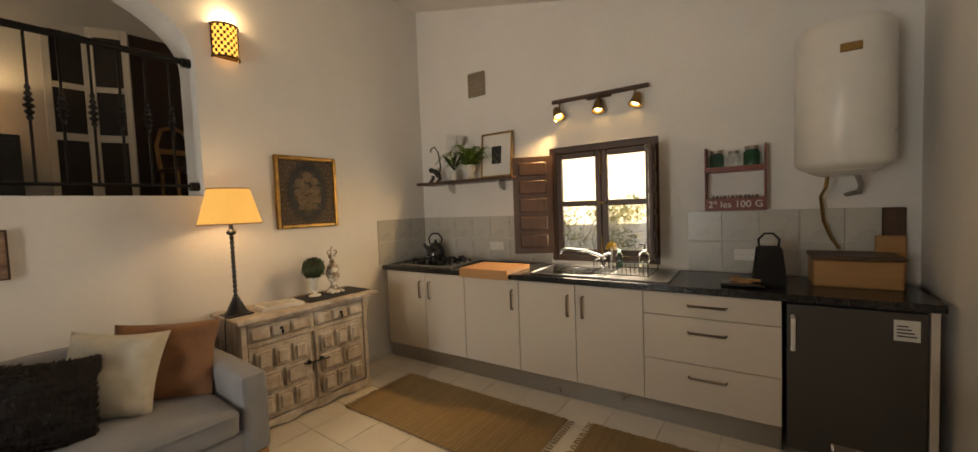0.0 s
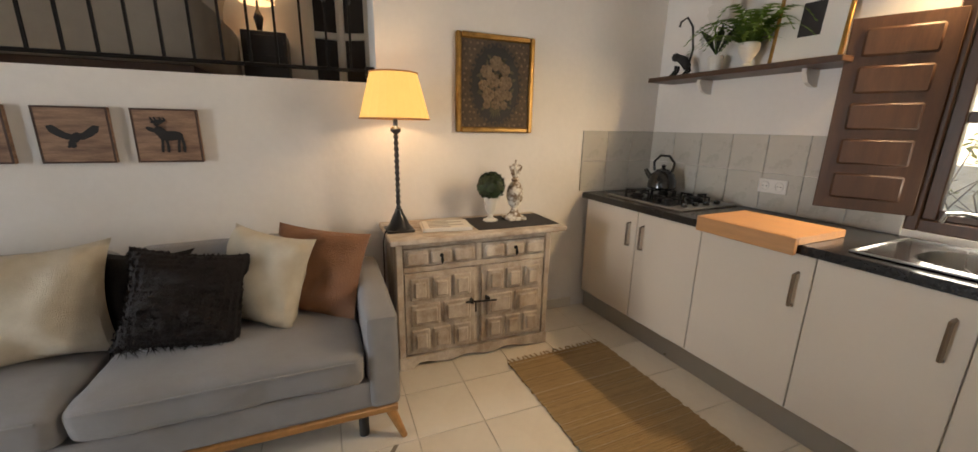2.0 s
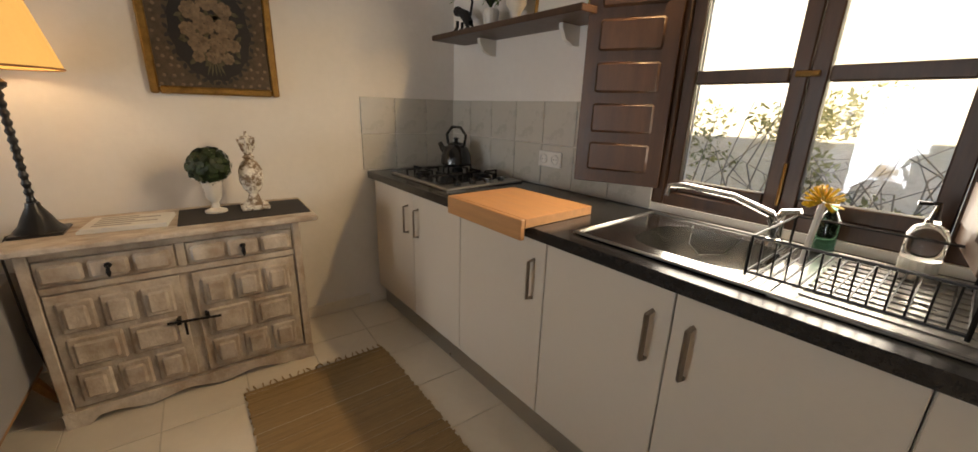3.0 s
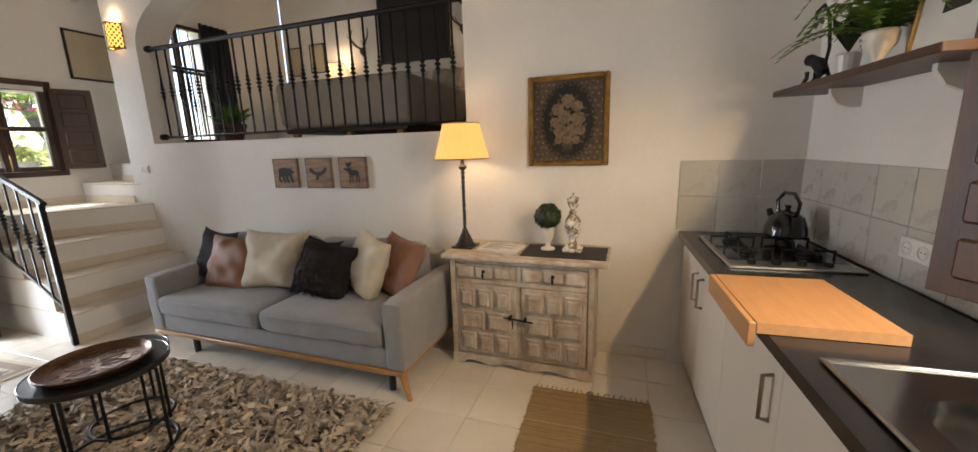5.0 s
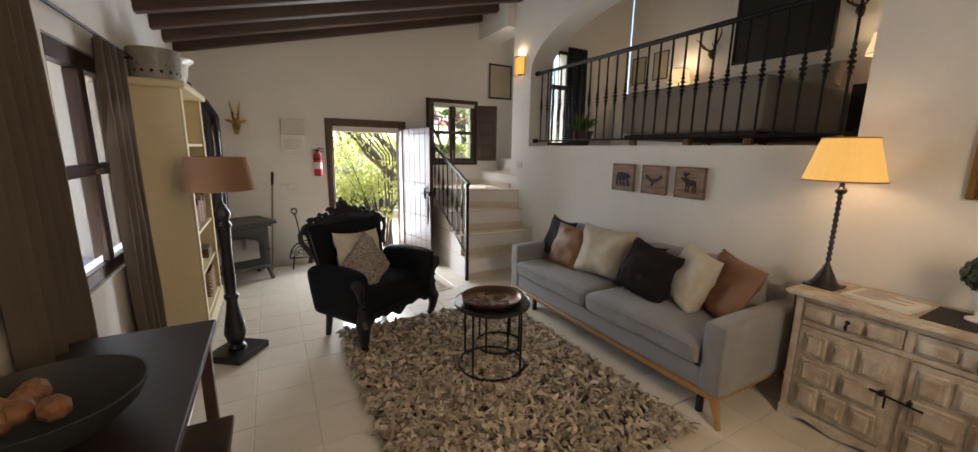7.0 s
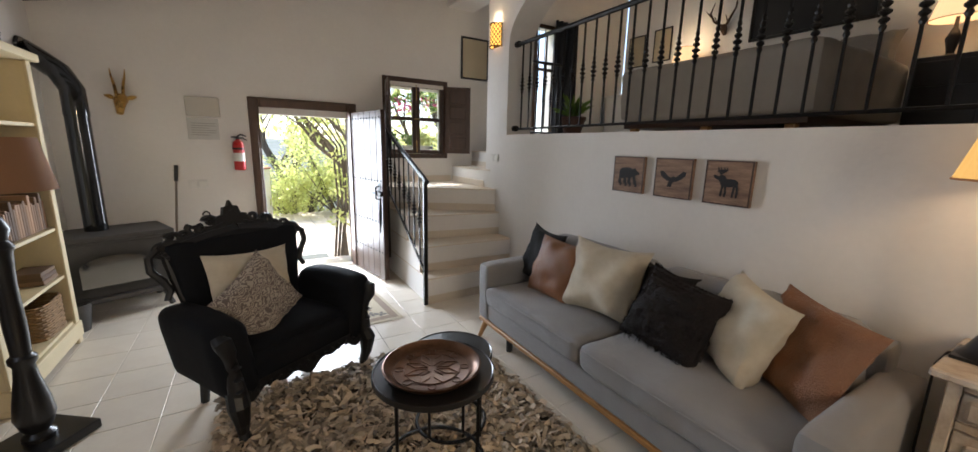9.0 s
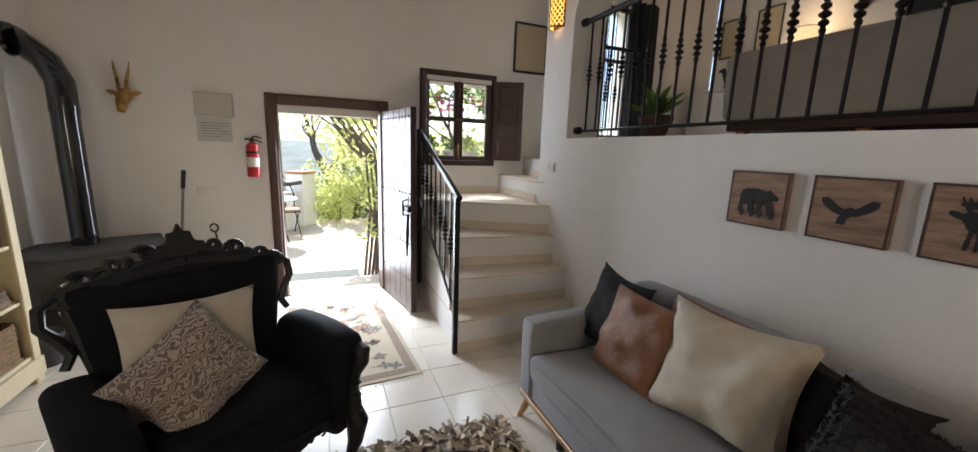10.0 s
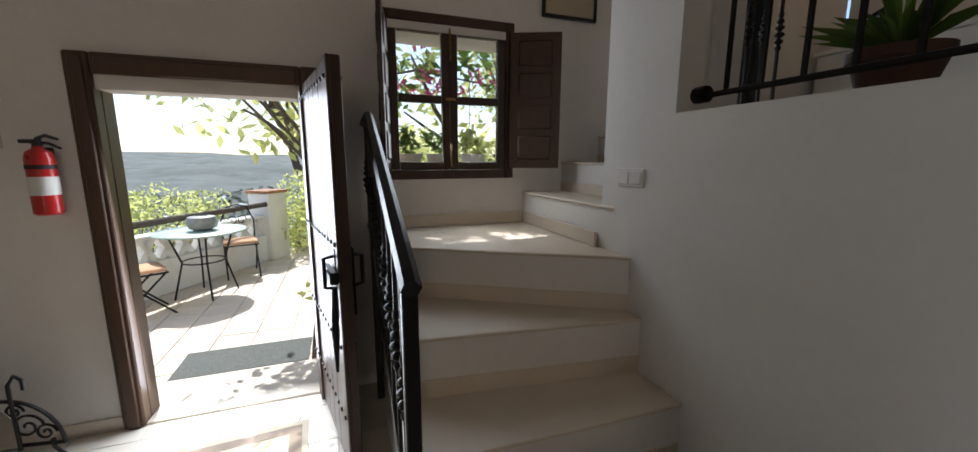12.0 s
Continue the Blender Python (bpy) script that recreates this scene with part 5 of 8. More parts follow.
for f in list(bm.faces):
    for k in range(14):
        c = f.calc_center_median() + Vector((random.uniform(-.014, .014), 0, random.uniform(-.014, .014)))
        tufts.append((c, f.normal.copy()))
for c, nrm in tufts:
    d = (nrm * 0.55 + Vector((random.uniform(-.6, .6), random.uniform(-.3, .3), random.uniform(-1.1, 0.1)))).normalized() * random.uniform(0.022, 0.045)
    w = d.orthogonal().normalized() * 0.003
    bm.faces.new([bm.verts.new(v) for v in (c - w, c + w, c + d)])
solo("cushion", bm, FUR, "dark brown fake fur cushion on the sofa", "cushion", pose(-2.44, 0.21, 0.470, 0, 0, 94) @ pose(0, 0, 0, -24, 11, 0), "cushions on the sofa", smooth=False)
cushion("cushion", "cream linen cushion standing by the fur cushion", CREAM, 0.40, 0.43, 0.18, 0.43, -2.58, 0.470, 23, -30, 8, 5, 0.10)
cushion("cushion", "tan leather cushion slumped by the sofa arm", LEATHER, 0.48, 0.42, 0.13, 0.66, -2.62, 0.465, 24, -30, 4, 6, 0.07)

# sideboard
sd = thing("sideboard", "white-washed carved wooden sideboard with two doors", "sideboard", pose(-2.725, 1.10, 0, 0, 0, 90) @ Matrix.Diagonal((1, 1, 0.969, 1)))
# local x along the front, local y to the wall
WL, DP = 0.93, 0.335
part("top", box(-0.035, -0.085, 0.775, WL + 0.075, DP + 0.03, 0.802, bevel=0.006), WASHED, sd)
part("body", box(0, 0.0, 0.06, WL, DP, 0.775), WASHED, sd)
for x in (0.0, WL - 0.035):
    part("stile", box(x, -0.022, 0.06, x + 0.035, -0.001, 0.775, bevel=0.004), WASHED, sd)
for z0, z1 in ((0.595, 0.625), (0.735, 0.774)):
    part("rail", box(0.036, -0.018, z0, WL - 0.036, -0.001, z1, bevel=0.004), WASHED, sd)
part("drawer_divider", box(WL / 2 - 0.018, -0.018, 0.626, WL / 2 + 0.018, -0.001, 0.734, bevel=0.004), WASHED, sd)
pts = [(0, 0.075), (0, 0.0), (0.07, 0.0)]
for k in range(1, 24):
    f = k / 24
    pts.append((0.07 + (WL - 0.14) * f, 0.022 + 0.012 * math.sin(f * 6 * math.pi)))
pts += [(WL - 0.07, 0), (WL, 0), (WL, 0.075)]
part("apron", prism(pts, 0.03, pose(0, 0, 0, 90)), WASHED, sd, "scalloped base apron")
part("rear_foot", box(0, DP - 0.05, 0, 0.05, DP, 0.06), WASHED, sd)
part("rear_foot", box(WL - 0.05, DP - 0.05, 0, WL, DP, 0.06), WASHED, sd)
for k in range(2):
    x0 = 0.04 + k * (WL / 2 - 0.02)
    w = WL / 2 - 0.062
    bm = box(x0, -0.022, 0.63, x0 + w, -0.002, 0.73, bevel=0.003)
    for j in range(3):
        add_box(bm, x0 + 0.012 + j * (w - 0.012) / 3, -0.042, 0.642, x0 + (j + 1) * (w - 0.012) / 3, -0.02, 0.718, bevel=0.016)
    d = part("drawer", bm, WASHED, sd)
    bm = lathe([(0.012, 0), (0.010, 0.008), (0.0, 0.012)], 10, pose(x0 + w / 2, -0.042, 0.69, 90))
    add_tube(bm, [(x0 + w / 2, -0.055, 0.69), (x0 + w / 2, -0.06, 0.665), (x0 + w / 2, -0.055, 0.645)], [0.005, 0.009, 0.004], 6)
    part("pull", bm, IRON, d, "black iron drop pull")
    bm = box(x0, -0.020, 0.085, x0 + w, -0.002, 0.59, bevel=0.003)
    panels = []
    for r, n in ((0, 3), (1, 2), (2, 3)):
        for j in range(n):
            ww = (w - 0.04) / n
            xx, zz = x0 + 0.02 + j * ww, 0.105 + r * 0.158
            pb = box(xx + 0.008, -0.036, zz + 0.006, xx + ww - 0.008, -0.0205, zz + 0.142, bevel=0.009)
            add_box(pb, xx + 0.026, -0.052, zz + 0.026, xx + ww - 0.026, -0.034, zz + 0.122, bevel=0.013)
            panels.append(pb)
    d = part("door", bm, WASHED, sd, "door carved with raised square panels")
    for pb in panels:
        part("panel", pb, WASHED, d)
bm = tube([(WL / 2 - 0.09, -0.058, 0.39), (WL / 2 + 0.10, -0.058, 0.375)], 0.006, 6)
for x in (WL / 2 - 0.05, WL / 2 + 0.05):
    add_box(bm, x - 0.008, -0.058, 0.372, x + 0.008, -0.02, 0.398)
add_tube(bm, [(WL / 2 - 0.03, -0.06, 0.38), (WL / 2 - 0.03, -0.06, 0.32)], 0.005, 6)
part("bolt", bm, IRON, sd, "black iron sliding bolt")


def table_lamp(name, label, m, base_h, r0, r1, sh, lit, foot):
    lp = thing(name, label, "lamp", m)
    part("stem", foot, BLACKWOOD, lp)
    z = base_h
    bm = bmesh.new()
    n = 48
    for k in range(n):
        a, b = 2 * math.pi * k / n, 2 * math.pi * (k + 1) / n
        j0, j1 = (1.012 if k % 2 else 1.0), (1.0 if k % 2 else 1.012)
        q = [(r0 * j0 * math.cos(a), r0 * j0 * math.sin(a), z), (r0 * j1 * math.cos(b), r0 * j1 * math.sin(b), z), (r1 * j1 * math.cos(b), r1 * j1 * math.sin(b), z + sh), (r1 * j0 * math.cos(a), r1 * j0 * math.sin(a), z + sh)]
        bm.faces.new([bm.verts.new(v) for v in q])
    bmesh.ops.remove_doubles(bm, verts=bm.verts, dist=0.0005)
    bmesh.ops.solidify(bm, geom=bm.faces[:], thickness=0.003)
    s = part("shade", bm, lit, lp, "lit pleated cloth shade", smooth=False)
    part("shade_trim", tube(circle(0, 0, z, r0 + 0.002, 40), 0.004, 5, closed=True), SHADE_TAN, s)
    part("shade_trim", tube(circle(0, 0, z + sh, r1 + 0.002, 40), 0.004, 5, closed=True), SHADE_TAN, s)
    return lp


ft = box(-0.075, -0.075, 0, 0.075, 0.075, 0.012, bevel=0.003)
add_lathe(ft, [(0.075, 0.012), (0.055, 0.035), (0.04, 0.07), (0.022, 0.105), (0.02, 0.12)], 16)
prof = []
for k in range(60):
    prof.append((0.0115 + 0.0028 * math.sin(k * 1.35), 0.12 + k * 0.0068))
add_lathe(ft, prof + [(0.026, 0.535), (0.028, 0.548), (0.012, 0.565), (0.012, 0.62)], 14)
table_lamp("table_lamp", "tall black twisted lamp with a lit cream pleated shade", pose(-2.87, 1.15, 0.777), 0.60, 0.178, 0.118, 0.225, SHADE_LIT, ft)
bulb("table_lamp_bulb", (-2.87, 1.15, 1.475), 0.8, 0.04)
solo("lamp_cable", tube([(-2.86, 1.09, 0.784), (-2.83, 1.07, 0.785), (-2.80, 1.052, 0.74), (-2.82, 1.052, 0.4), (-2.9, 1.06, 0.05), (-3.0, 1.07, 0.01)], 0.004, 6), CHARCOAL, "black lamp cable hanging beside the sideboard", "cable")
mg = thing("magazines", "two magazines stacked flat on the sideboard", "magazine", pose(-2.855, 1.41, 0.7775, 0, 0, 84))
part("lower_magazine", box(-0.14, -0.10, 0, 0.14, 0.10, 0.010, bevel=0.002), PAPER, mg)
m2 = part("upper_magazine", box(-0.13, -0.10, 0.0105, 0.14, 0.09, 0.020, bevel=0.002), PAPER, mg)
bm = bmesh.new()
for k in range(5):
    add_box(bm, -0.10, -0.075 + k * 0.033, 0.020, 0.02 + 0.08 * (k % 2), -0.06 + k * 0.033, 0.0207)
part("cover_print", bm, CERAMGREY, m2)
solo("table_runner", box(-0.26, -0.15, 0, 0.26, 0.15, 0.004, bevel=0.001), SLATE, "dark cloth runner on the sideboard", "runner", pose(-2.87, 1.83, 0.7775, 0, 0, 90))
tb = thing("topiary", "clipped box ball in a white footed urn", "plant", pose(-2.91, 1.715, 0.782))
part("urn", lathe([(0.045, 0), (0.045, 0.008), (0.018, 0.02), (0.015, 0.045), (0.032, 0.07), (0.04, 0.13), (0.046, 0.15), (0.038, 0.148), (0, 0.14)], 22), WHITECERAMIC, tb)
bm = bmesh.new()
random.seed(9)
for k in range(900):
    v = Vector((random.gauss(0, 1), random.gauss(0, 1), random.gauss(0, 1))).normalized()
    c = v * random.uniform(0.072, 0.086) + Vector((0, 0, 0.215))
    a = v.orthogonal().normalized() * 0.012
    b = v.cross(a).normalized() * 0.009
    w = v * random.uniform(-0.006, 0.008)
    bm.faces.new([bm.verts.new(x) for x in (c - a, c - b + w, c + a + w, c + b)])
add_lathe(bm, [(0, 0.145), (0.05, 0.165), (0.072, 0.215), (0.05, 0.265), (0, 0.285)], 14)
part("leaf_ball", bm, BOXWOOD, tb)
fn = thing("finial", "white carved finial on a square foot, its openwork holes painted dark", "ornament", pose(-2.905, 1.875, 0.782))
bm = box(-0.06, -0.06, 0, 0.06, 0.06, 0.022, bevel=0.005)
add_lathe(bm, [(0.05, 0.022), (0.028, 0.045), (0.02, 0.075), (0.04, 0.10), (0.053, 0.14), (0.05, 0.19), (0.034, 0.225), (0.018, 0.24), (0.026, 0.25), (0.014, 0.262)], 20)
for k in range(7):
    a = k * 0.9
    add_tube(bm, [(0, 0, 0.255), (0.018 * math.cos(a), 0.018 * math.sin(a), 0.29), (0.04 * math.cos(a), 0.04 * math.sin(a), 0.315 + 0.02 * (k % 2))], [0.010, 0.012, 0.004], 6)
add_tube(bm, [(0, 0, 0.25), (0, 0, 0.37)], [0.014, 0.006], 6)
add_tube(bm, [(0, -0.035, 0.335), (0, 0, 0.345), (0, 0.035, 0.335)], [0.005, 0.011, 0.005], 6)
# solid carving; brown blotches in the colour give the dark of pierced holes
part("carving", bm, material("white_paint_dark_holes", (0.76, 0.72, 0.64), 0.7, vary=0.25, scale=30, fine=120, bump=0.6, dist=0.004, tint=(0.22, 0.15, 0.09), contrast=0.12), fn, "white paint with dark blotches for the openwork's shaded holes")

# wall pictures
RW = pose(XW, 0, 0, 0, 0, 90)    # facing the room from the long wall
pf = framed("tapestry_picture", 0.52, 0.575, 0.03, 0.034, GILT, TAPESTRY, pose(XW, 1.81, 1.597, 0, 0, 90), "gilt-framed dark needlework of a rose bouquet")
bm = bmesh.new()
add_prism(bm, [(0.158 * math.cos(a * math.pi / 24) * (1 + 0.035 * math.cos(a * 2)), 0.222 * math.sin(a * math.pi / 24) * (1 + 0.03 * math.cos(a * 2))) for a in range(48)], 0.0012, pose(0, -0.0150, 0, 90))
part("oval_ground", bm, BLACKCANVAS, pf, "near-black stitched oval ground")


def add_leaf(b, x, z, l, w, ang, y):
    """A small pointed leaf, raised a little from the cloth."""
    up = [(l * q / 8 - l / 2, w * math.sin(math.pi * q / 8)) for q in range(9)]
    add_prism(b, up + [(u, -v) for u, v in up[7:0:-1]], 0.0012, pose(x, y, z, 90) @ pose(0, 0, 0, 0, 0, ang))


bm = bmesh.new()
for k in range(40):
    a = 2 * math.pi * k / 40
    add_leaf(bm, 0.166 * math.cos(a), 0.232 * math.sin(a), 0.03, 0.008, math.degrees(a) + (35 if k % 2 else 125), -0.0165)
part("leaf_wreath", bm, SLATE, pf, "dark stitched leaf wreath")
random.seed(4)
bm = bmesh.new()
lb = bmesh.new()
for x, z, r in ((0.0, 0.125, 0.05), (-0.065, 0.075, 0.045), (0.06, 0.09, 0.04), (-0.02, 0.025, 0.052), (0.065, 0.015, 0.052), (-0.085, -0.005, 0.036), (-0.05, -0.06, 0.048), (0.03, -0.055, 0.05), (0.085, -0.06, 0.034), (0.0, -0.115, 0.036), (-0.06, -0.12, 0.028), (0.055, -0.12, 0.03)):
    for ring, n in ((1.0, 7), (0.55, 5)):
        for a in range(n):
            q = a * 2 * math.pi / n + ring + x * 9
            add_lathe(bm, [(r * 0.36 * (0.6 + 0.4 * ring), 0), (r * 0.30 * (0.6 + 0.4 * ring), 0.0016), (0, 0.0026)], 8, pose(x + r * 0.58 * ring * math.cos(q), -0.0166 - 0.0012 * (1 - ring), z + r * 0.58 * ring * math.sin(q), 90))
    for a in range(3):
        add_leaf(lb, x + r * 1.15 * math.cos(a * 2.1 + z * 20), z + r * 1.15 * math.sin(a * 2.1 + z * 20), 0.04, 0.009, math.degrees(a * 2.1 + z * 20), -0.0166)
for k in range(5):
    add_leaf(lb, (k - 2) * 0.012, -0.165, 0.08, 0.004, 90 + (k - 2) * 10, -0.0167)
part("rose_bouquet", bm, ROSE, pf, "faded rose bouquet")
part("bouquet_leaves", lb, material("faded_leaf_stitch", (0.12, 0.105, 0.065), 0.9, vary=0.3, scale=40, fine=200, bump=0.5, dist=0.002), pf, "faded leaf stitches")
bm = bmesh.new()
for i in range(13):
    for j in range(14):
        x, z = -0.21 + i * 0.035 + (j % 2) * 0.012, -0.24 + j * 0.0365
        if (x / 0.185) ** 2 + (z / 0.25) ** 2 > 1.0 and abs(x) < 0.215:
            add_lathe(bm, [(0.008, 0), (0.006, 0.0012), (0, 0.0016)], 6, pose(x + random.uniform(-.006, .006), -0.0152, z + random.uniform(-.006, .006), 90))
o = part("ground_stitches", bm, ROSE, pf, "tiny faded stitched buds")
tagged(o, "tiny faded stitched buds", kind="stuff")


def silhouette(kind):
    """A flat animal outline from soft blobs and limbs in the x-z plane."""
    bm = bmesh.new()
    Y = 0.0
    level = [0]
    def blob(x, z, rx, rz, a=0):
        level[0] += 1
        t = bmesh.new()
        bmesh.ops.create_circle(t, cap_ends=True, segments=20, radius=1.0)
        join(bm, t, pose(x, Y - 0.0003 * level[0], z, 90, 0, 0) @ pose(0, 0, 0, 0, 0, a) @ Matrix.Diagonal((rx, rz, 1, 1)))
    def limb(p, w):
        for (x0, z0), (x1, z1) in zip(p, p[1:]):
            d = Vector((x1 - x0, 0, z1 - z0))
            s = Vector((-d.z, 0, d.x)).normalized() * w
            level[0] += 1
            a, b = Vector((x0, Y - 0.0003 * level[0], z0)), Vector((x1, Y - 0.0003 * level[0], z1))
            bm.faces.new([bm.verts.new(v) for v in (a - s, b - s * 0.7, b + s * 0.7, a + s)])
    if kind == "bear":
        blob(-0.005, 0.012, 0.068, 0.037, -4)
        blob(-0.042, 0.008, 0.034, 0.038)
        blob(0.055, 0.018, 0.03, 0.022, -20)
        blob(0.082, 0.012, 0.019, 0.011, -25)
        blob(0.058, 0.038, 0.008, 0.008)
        for x, f in ((-0.055, -0.065), (-0.028, -0.02), (0.025, 0.015), (0.05, 0.062)):
            limb([(x, 0.01), (f * 1.05, -0.04), (f * 1.05 + 0.006, -0.068), (f * 1.05 + 0.022, -0.072)], 0.015)
    elif kind == "bird":
        blob(0.0, -0.012, 0.028, 0.017, 55)
        blob(-0.014, -0.04, 0.014, 0.018, 20)
        for s in (1, -1):
            bm.faces.new([bm.verts.new((s * x, Y, z)) for x, z in ((0.0, 0.0), (0.03, 0.012), (0.07, 0.045), (0.092, 0.04), (0.085, 0.015), (0.06, -0.005), (0.03, -0.02), (0.0, -0.02))])
        limb([(-0.005, -0.02), (-0.03, -0.055)], 0.008)
    else:
        blob(0.012, 0.0, 0.05, 0.023, 5)
        blob(-0.025, 0.018, 0.022, 0.028, 35)
        blob(-0.058, 0.028, 0.024, 0.010, -25)
        for x, f in ((-0.02, -0.025), (-0.008, -0.002), (0.045, 0.04), (0.055, 0.062)):
            limb([(x, -0.005), (f, -0.045), (f - 0.003, -0.078)], 0.007)
        for a in (-0.05, -0.035, -0.015, 0.0):
            limb([(-0.038, 0.045), (a, 0.07), (a - 0.006, 0.086)], 0.004)
        blob(-0.028, 0.066, 0.03, 0.008, 8)
    return bm


for kind, y, lab in (("bear", -0.585, "brown square wood print of a black bear"), ("bird", -0.235, "brown square wood print of a flying bird"), ("moose", 0.105, "brown square wood print of a black moose")):
    an = thing("animal_print", lab, "picture", pose(XW, y, 1.275, 0, 0, 90), "animal prints above the sofa")
    part("panel", box(-0.13, -0.028, -0.125, 0.13, -0.001, 0.125, bevel=0.003), CANVAS, an)
    bm = bmesh.new()
    for a in ((-0.13, -0.125, -0.122, 0.125), (0.122, -0.125, 0.13, 0.125), (-0.122, -0.125, 0.122, -0.117), (-0.122, 0.117, 0.122, 0.125)):
        add_box(bm, a[0], -0.0295, a[1], a[2], -0.0275, a[3])
    part("burnt_edge", bm, DARKWOOD, an, "burnt dark edge")
    o = part(kind + "_silhouette", silhouette(kind), INK, an, "flat black animal shape", at=pose(0, -0.0298, 0.0))


def sconce(m):
    s = thing("wall_sconce", "pierced bronze half-round wall light, switched on", "lamp", m, "wall sconces")
    R, Hh = 0.085, 0.22
    bm = bmesh.new()
    rows, cols = 9, 14
    for i in range(rows):
        for j in range(cols):
            if (i + j) % 2:
                continue
            a0, a1 = math.pi * j / cols, math.pi * (j + 0.9) / cols
            z0, z1 = -Hh / 2 + Hh * i / rows, -Hh / 2 + Hh * (i + 0.9) / rows
            q = [(R * math.cos(a), -R * math.sin(a), z) for a, z in ((a0, z0), (a1, z0), (a1, z1), (a0, z1))]
            bm.faces.new([bm.verts.new(v) for v in q])
    bmesh.ops.solidify(bm, geom=bm.faces[:], thickness=0.002)
    for z in (-Hh / 2, Hh / 2):
        add_tube(bm, [(R * math.cos(math.pi * k / 16), -R * math.sin(math.pi * k / 16), z) for k in range(17)], 0.007, 6)
    part("pierced_shade", bm, SCONCE, s, smooth=False)
    bm = bmesh.new()
    for j in range(16):
        a0, a1 = math.pi * j / 16, math.pi * (j + 1) / 16
        bm.faces.new([bm.verts.new((R * 0.9 * math.cos(a), -R * 0.9 * math.sin(a), z)) for a, z in ((a0, -Hh / 2), (a1, -Hh / 2), (a1, Hh / 2), (a0, Hh / 2))])
    bmesh.ops.solidify(bm, geom=bm.faces[:], thickness=0.003)
    part("diffuser", bm, SCONCE_IN, s, "glowing amber glass")
    part("back_plate", box(-R, -0.006, -Hh / 2, R, 0, Hh / 2), SCONCE, s)
    return s


sconce(pose(XW, -2.45, 2.575, 0, 0, 90))
sconce(pose(XW, 1.28, 2.63, 0, 0, 90))
bulb("sconce_bulb", (XW + 0.05, -2.45, 2.72), 0.55, 0.03)
bulb("sconce_bulb", (XW + 0.05, 1.28, 2.78), 0.9, 0.03)

# shag rug of felt strips: one sheet of many strips
rng = np.random.default_rng(2)
NSTR = 8000
X0, X1, Y0, Y1 = -2.10, -0.54, -1.12, 0.98
cx = rng.uniform(X0, X1, NSTR); cy = rng.uniform(Y0, Y1, NSTR)
yaw = rng.uniform(0, 2 * np.pi, NSTR); ln = rng.uniform(0.045, 0.09, NSTR); wd = rng.uniform(0.011, 0.022, NSTR)
zb = rng.uniform(0.006, 0.02, NSTR); up = rng.uniform(-0.012, 0.036, NSTR); tw = rng.uniform(-0.5, 0.5, NSTR)
verts = np.zeros((NSTR, 6, 3))
for i, f in enumerate((0.0, 0.5, 1.0)):
    px = cx + np.cos(yaw) * ln * (f - 0.5); py = cy + np.sin(yaw) * ln * (f - 0.5)
    pz = zb + 0.012 + up * f + 0.012 * np.sin(f * np.pi)
    ex = -np.sin(yaw) * wd / 2; ey = np.cos(yaw) * wd / 2; ez = np.sin(tw * (1 + f)) * wd * 0.6
    verts[:, 2 * i] = np.stack([px - ex, py - ey, np.maximum(pz - ez, 0.003)], 1)
    verts[:, 2 * i + 1] = np.stack([px + ex, py + ey, np.maximum(pz + ez, 0.003)], 1)
faces = []
for k in range(NSTR):
    b = 6 * k
    faces += [(b, b + 1, b + 3, b + 2), (b + 2, b + 3, b + 5, b + 4)]
rg = thing("shag_rug", "beige shaggy felt-strip rug on the tiles", "rug")
me = bpy.data.meshes.new("pile")
me.from_pydata(verts.reshape(-1, 3).tolist(), [], faces)
me.materials.append(STRIPS)
o = new("pile", me)
o.parent = rg
tagged(o, "loose felt strips", kind="stuff")
part("backing", box(X0 + 0.02, Y0 + 0.02, 0.001, X1 - 0.02, Y1 - 0.02, 0.010), RUGBACK, rg)

# nest of round side tables, copper tray
def side_table(m, r, h, label):
    s = thing("side_table", label, "table", m, "nest of side tables")
    part("tabletop", lathe([(r - 0.004, h - 0.028), (r, h - 0.024), (r, h - 0.002), (r - 0.004, h), (r - 0.008, h - 0.004), (0, h - 0.004)], 48), BLACKWOOD, s)
    for k in range(4):
        a = k * math.pi / 2 + 0.5
        part("leg", tube([((r - 0.03) * math.cos(a), (r - 0.03) * math.sin(a), 0.012), ((r - 0.03) * math.cos(a), (r - 0.03) * math.sin(a), h - 0.027)], 0.0075, 6), IRON, s)
    part("base_ring", tube(circle(0, 0, 0.058, r - 0.03, 48), 0.009, 6, closed=True), IRON, s)
    return s


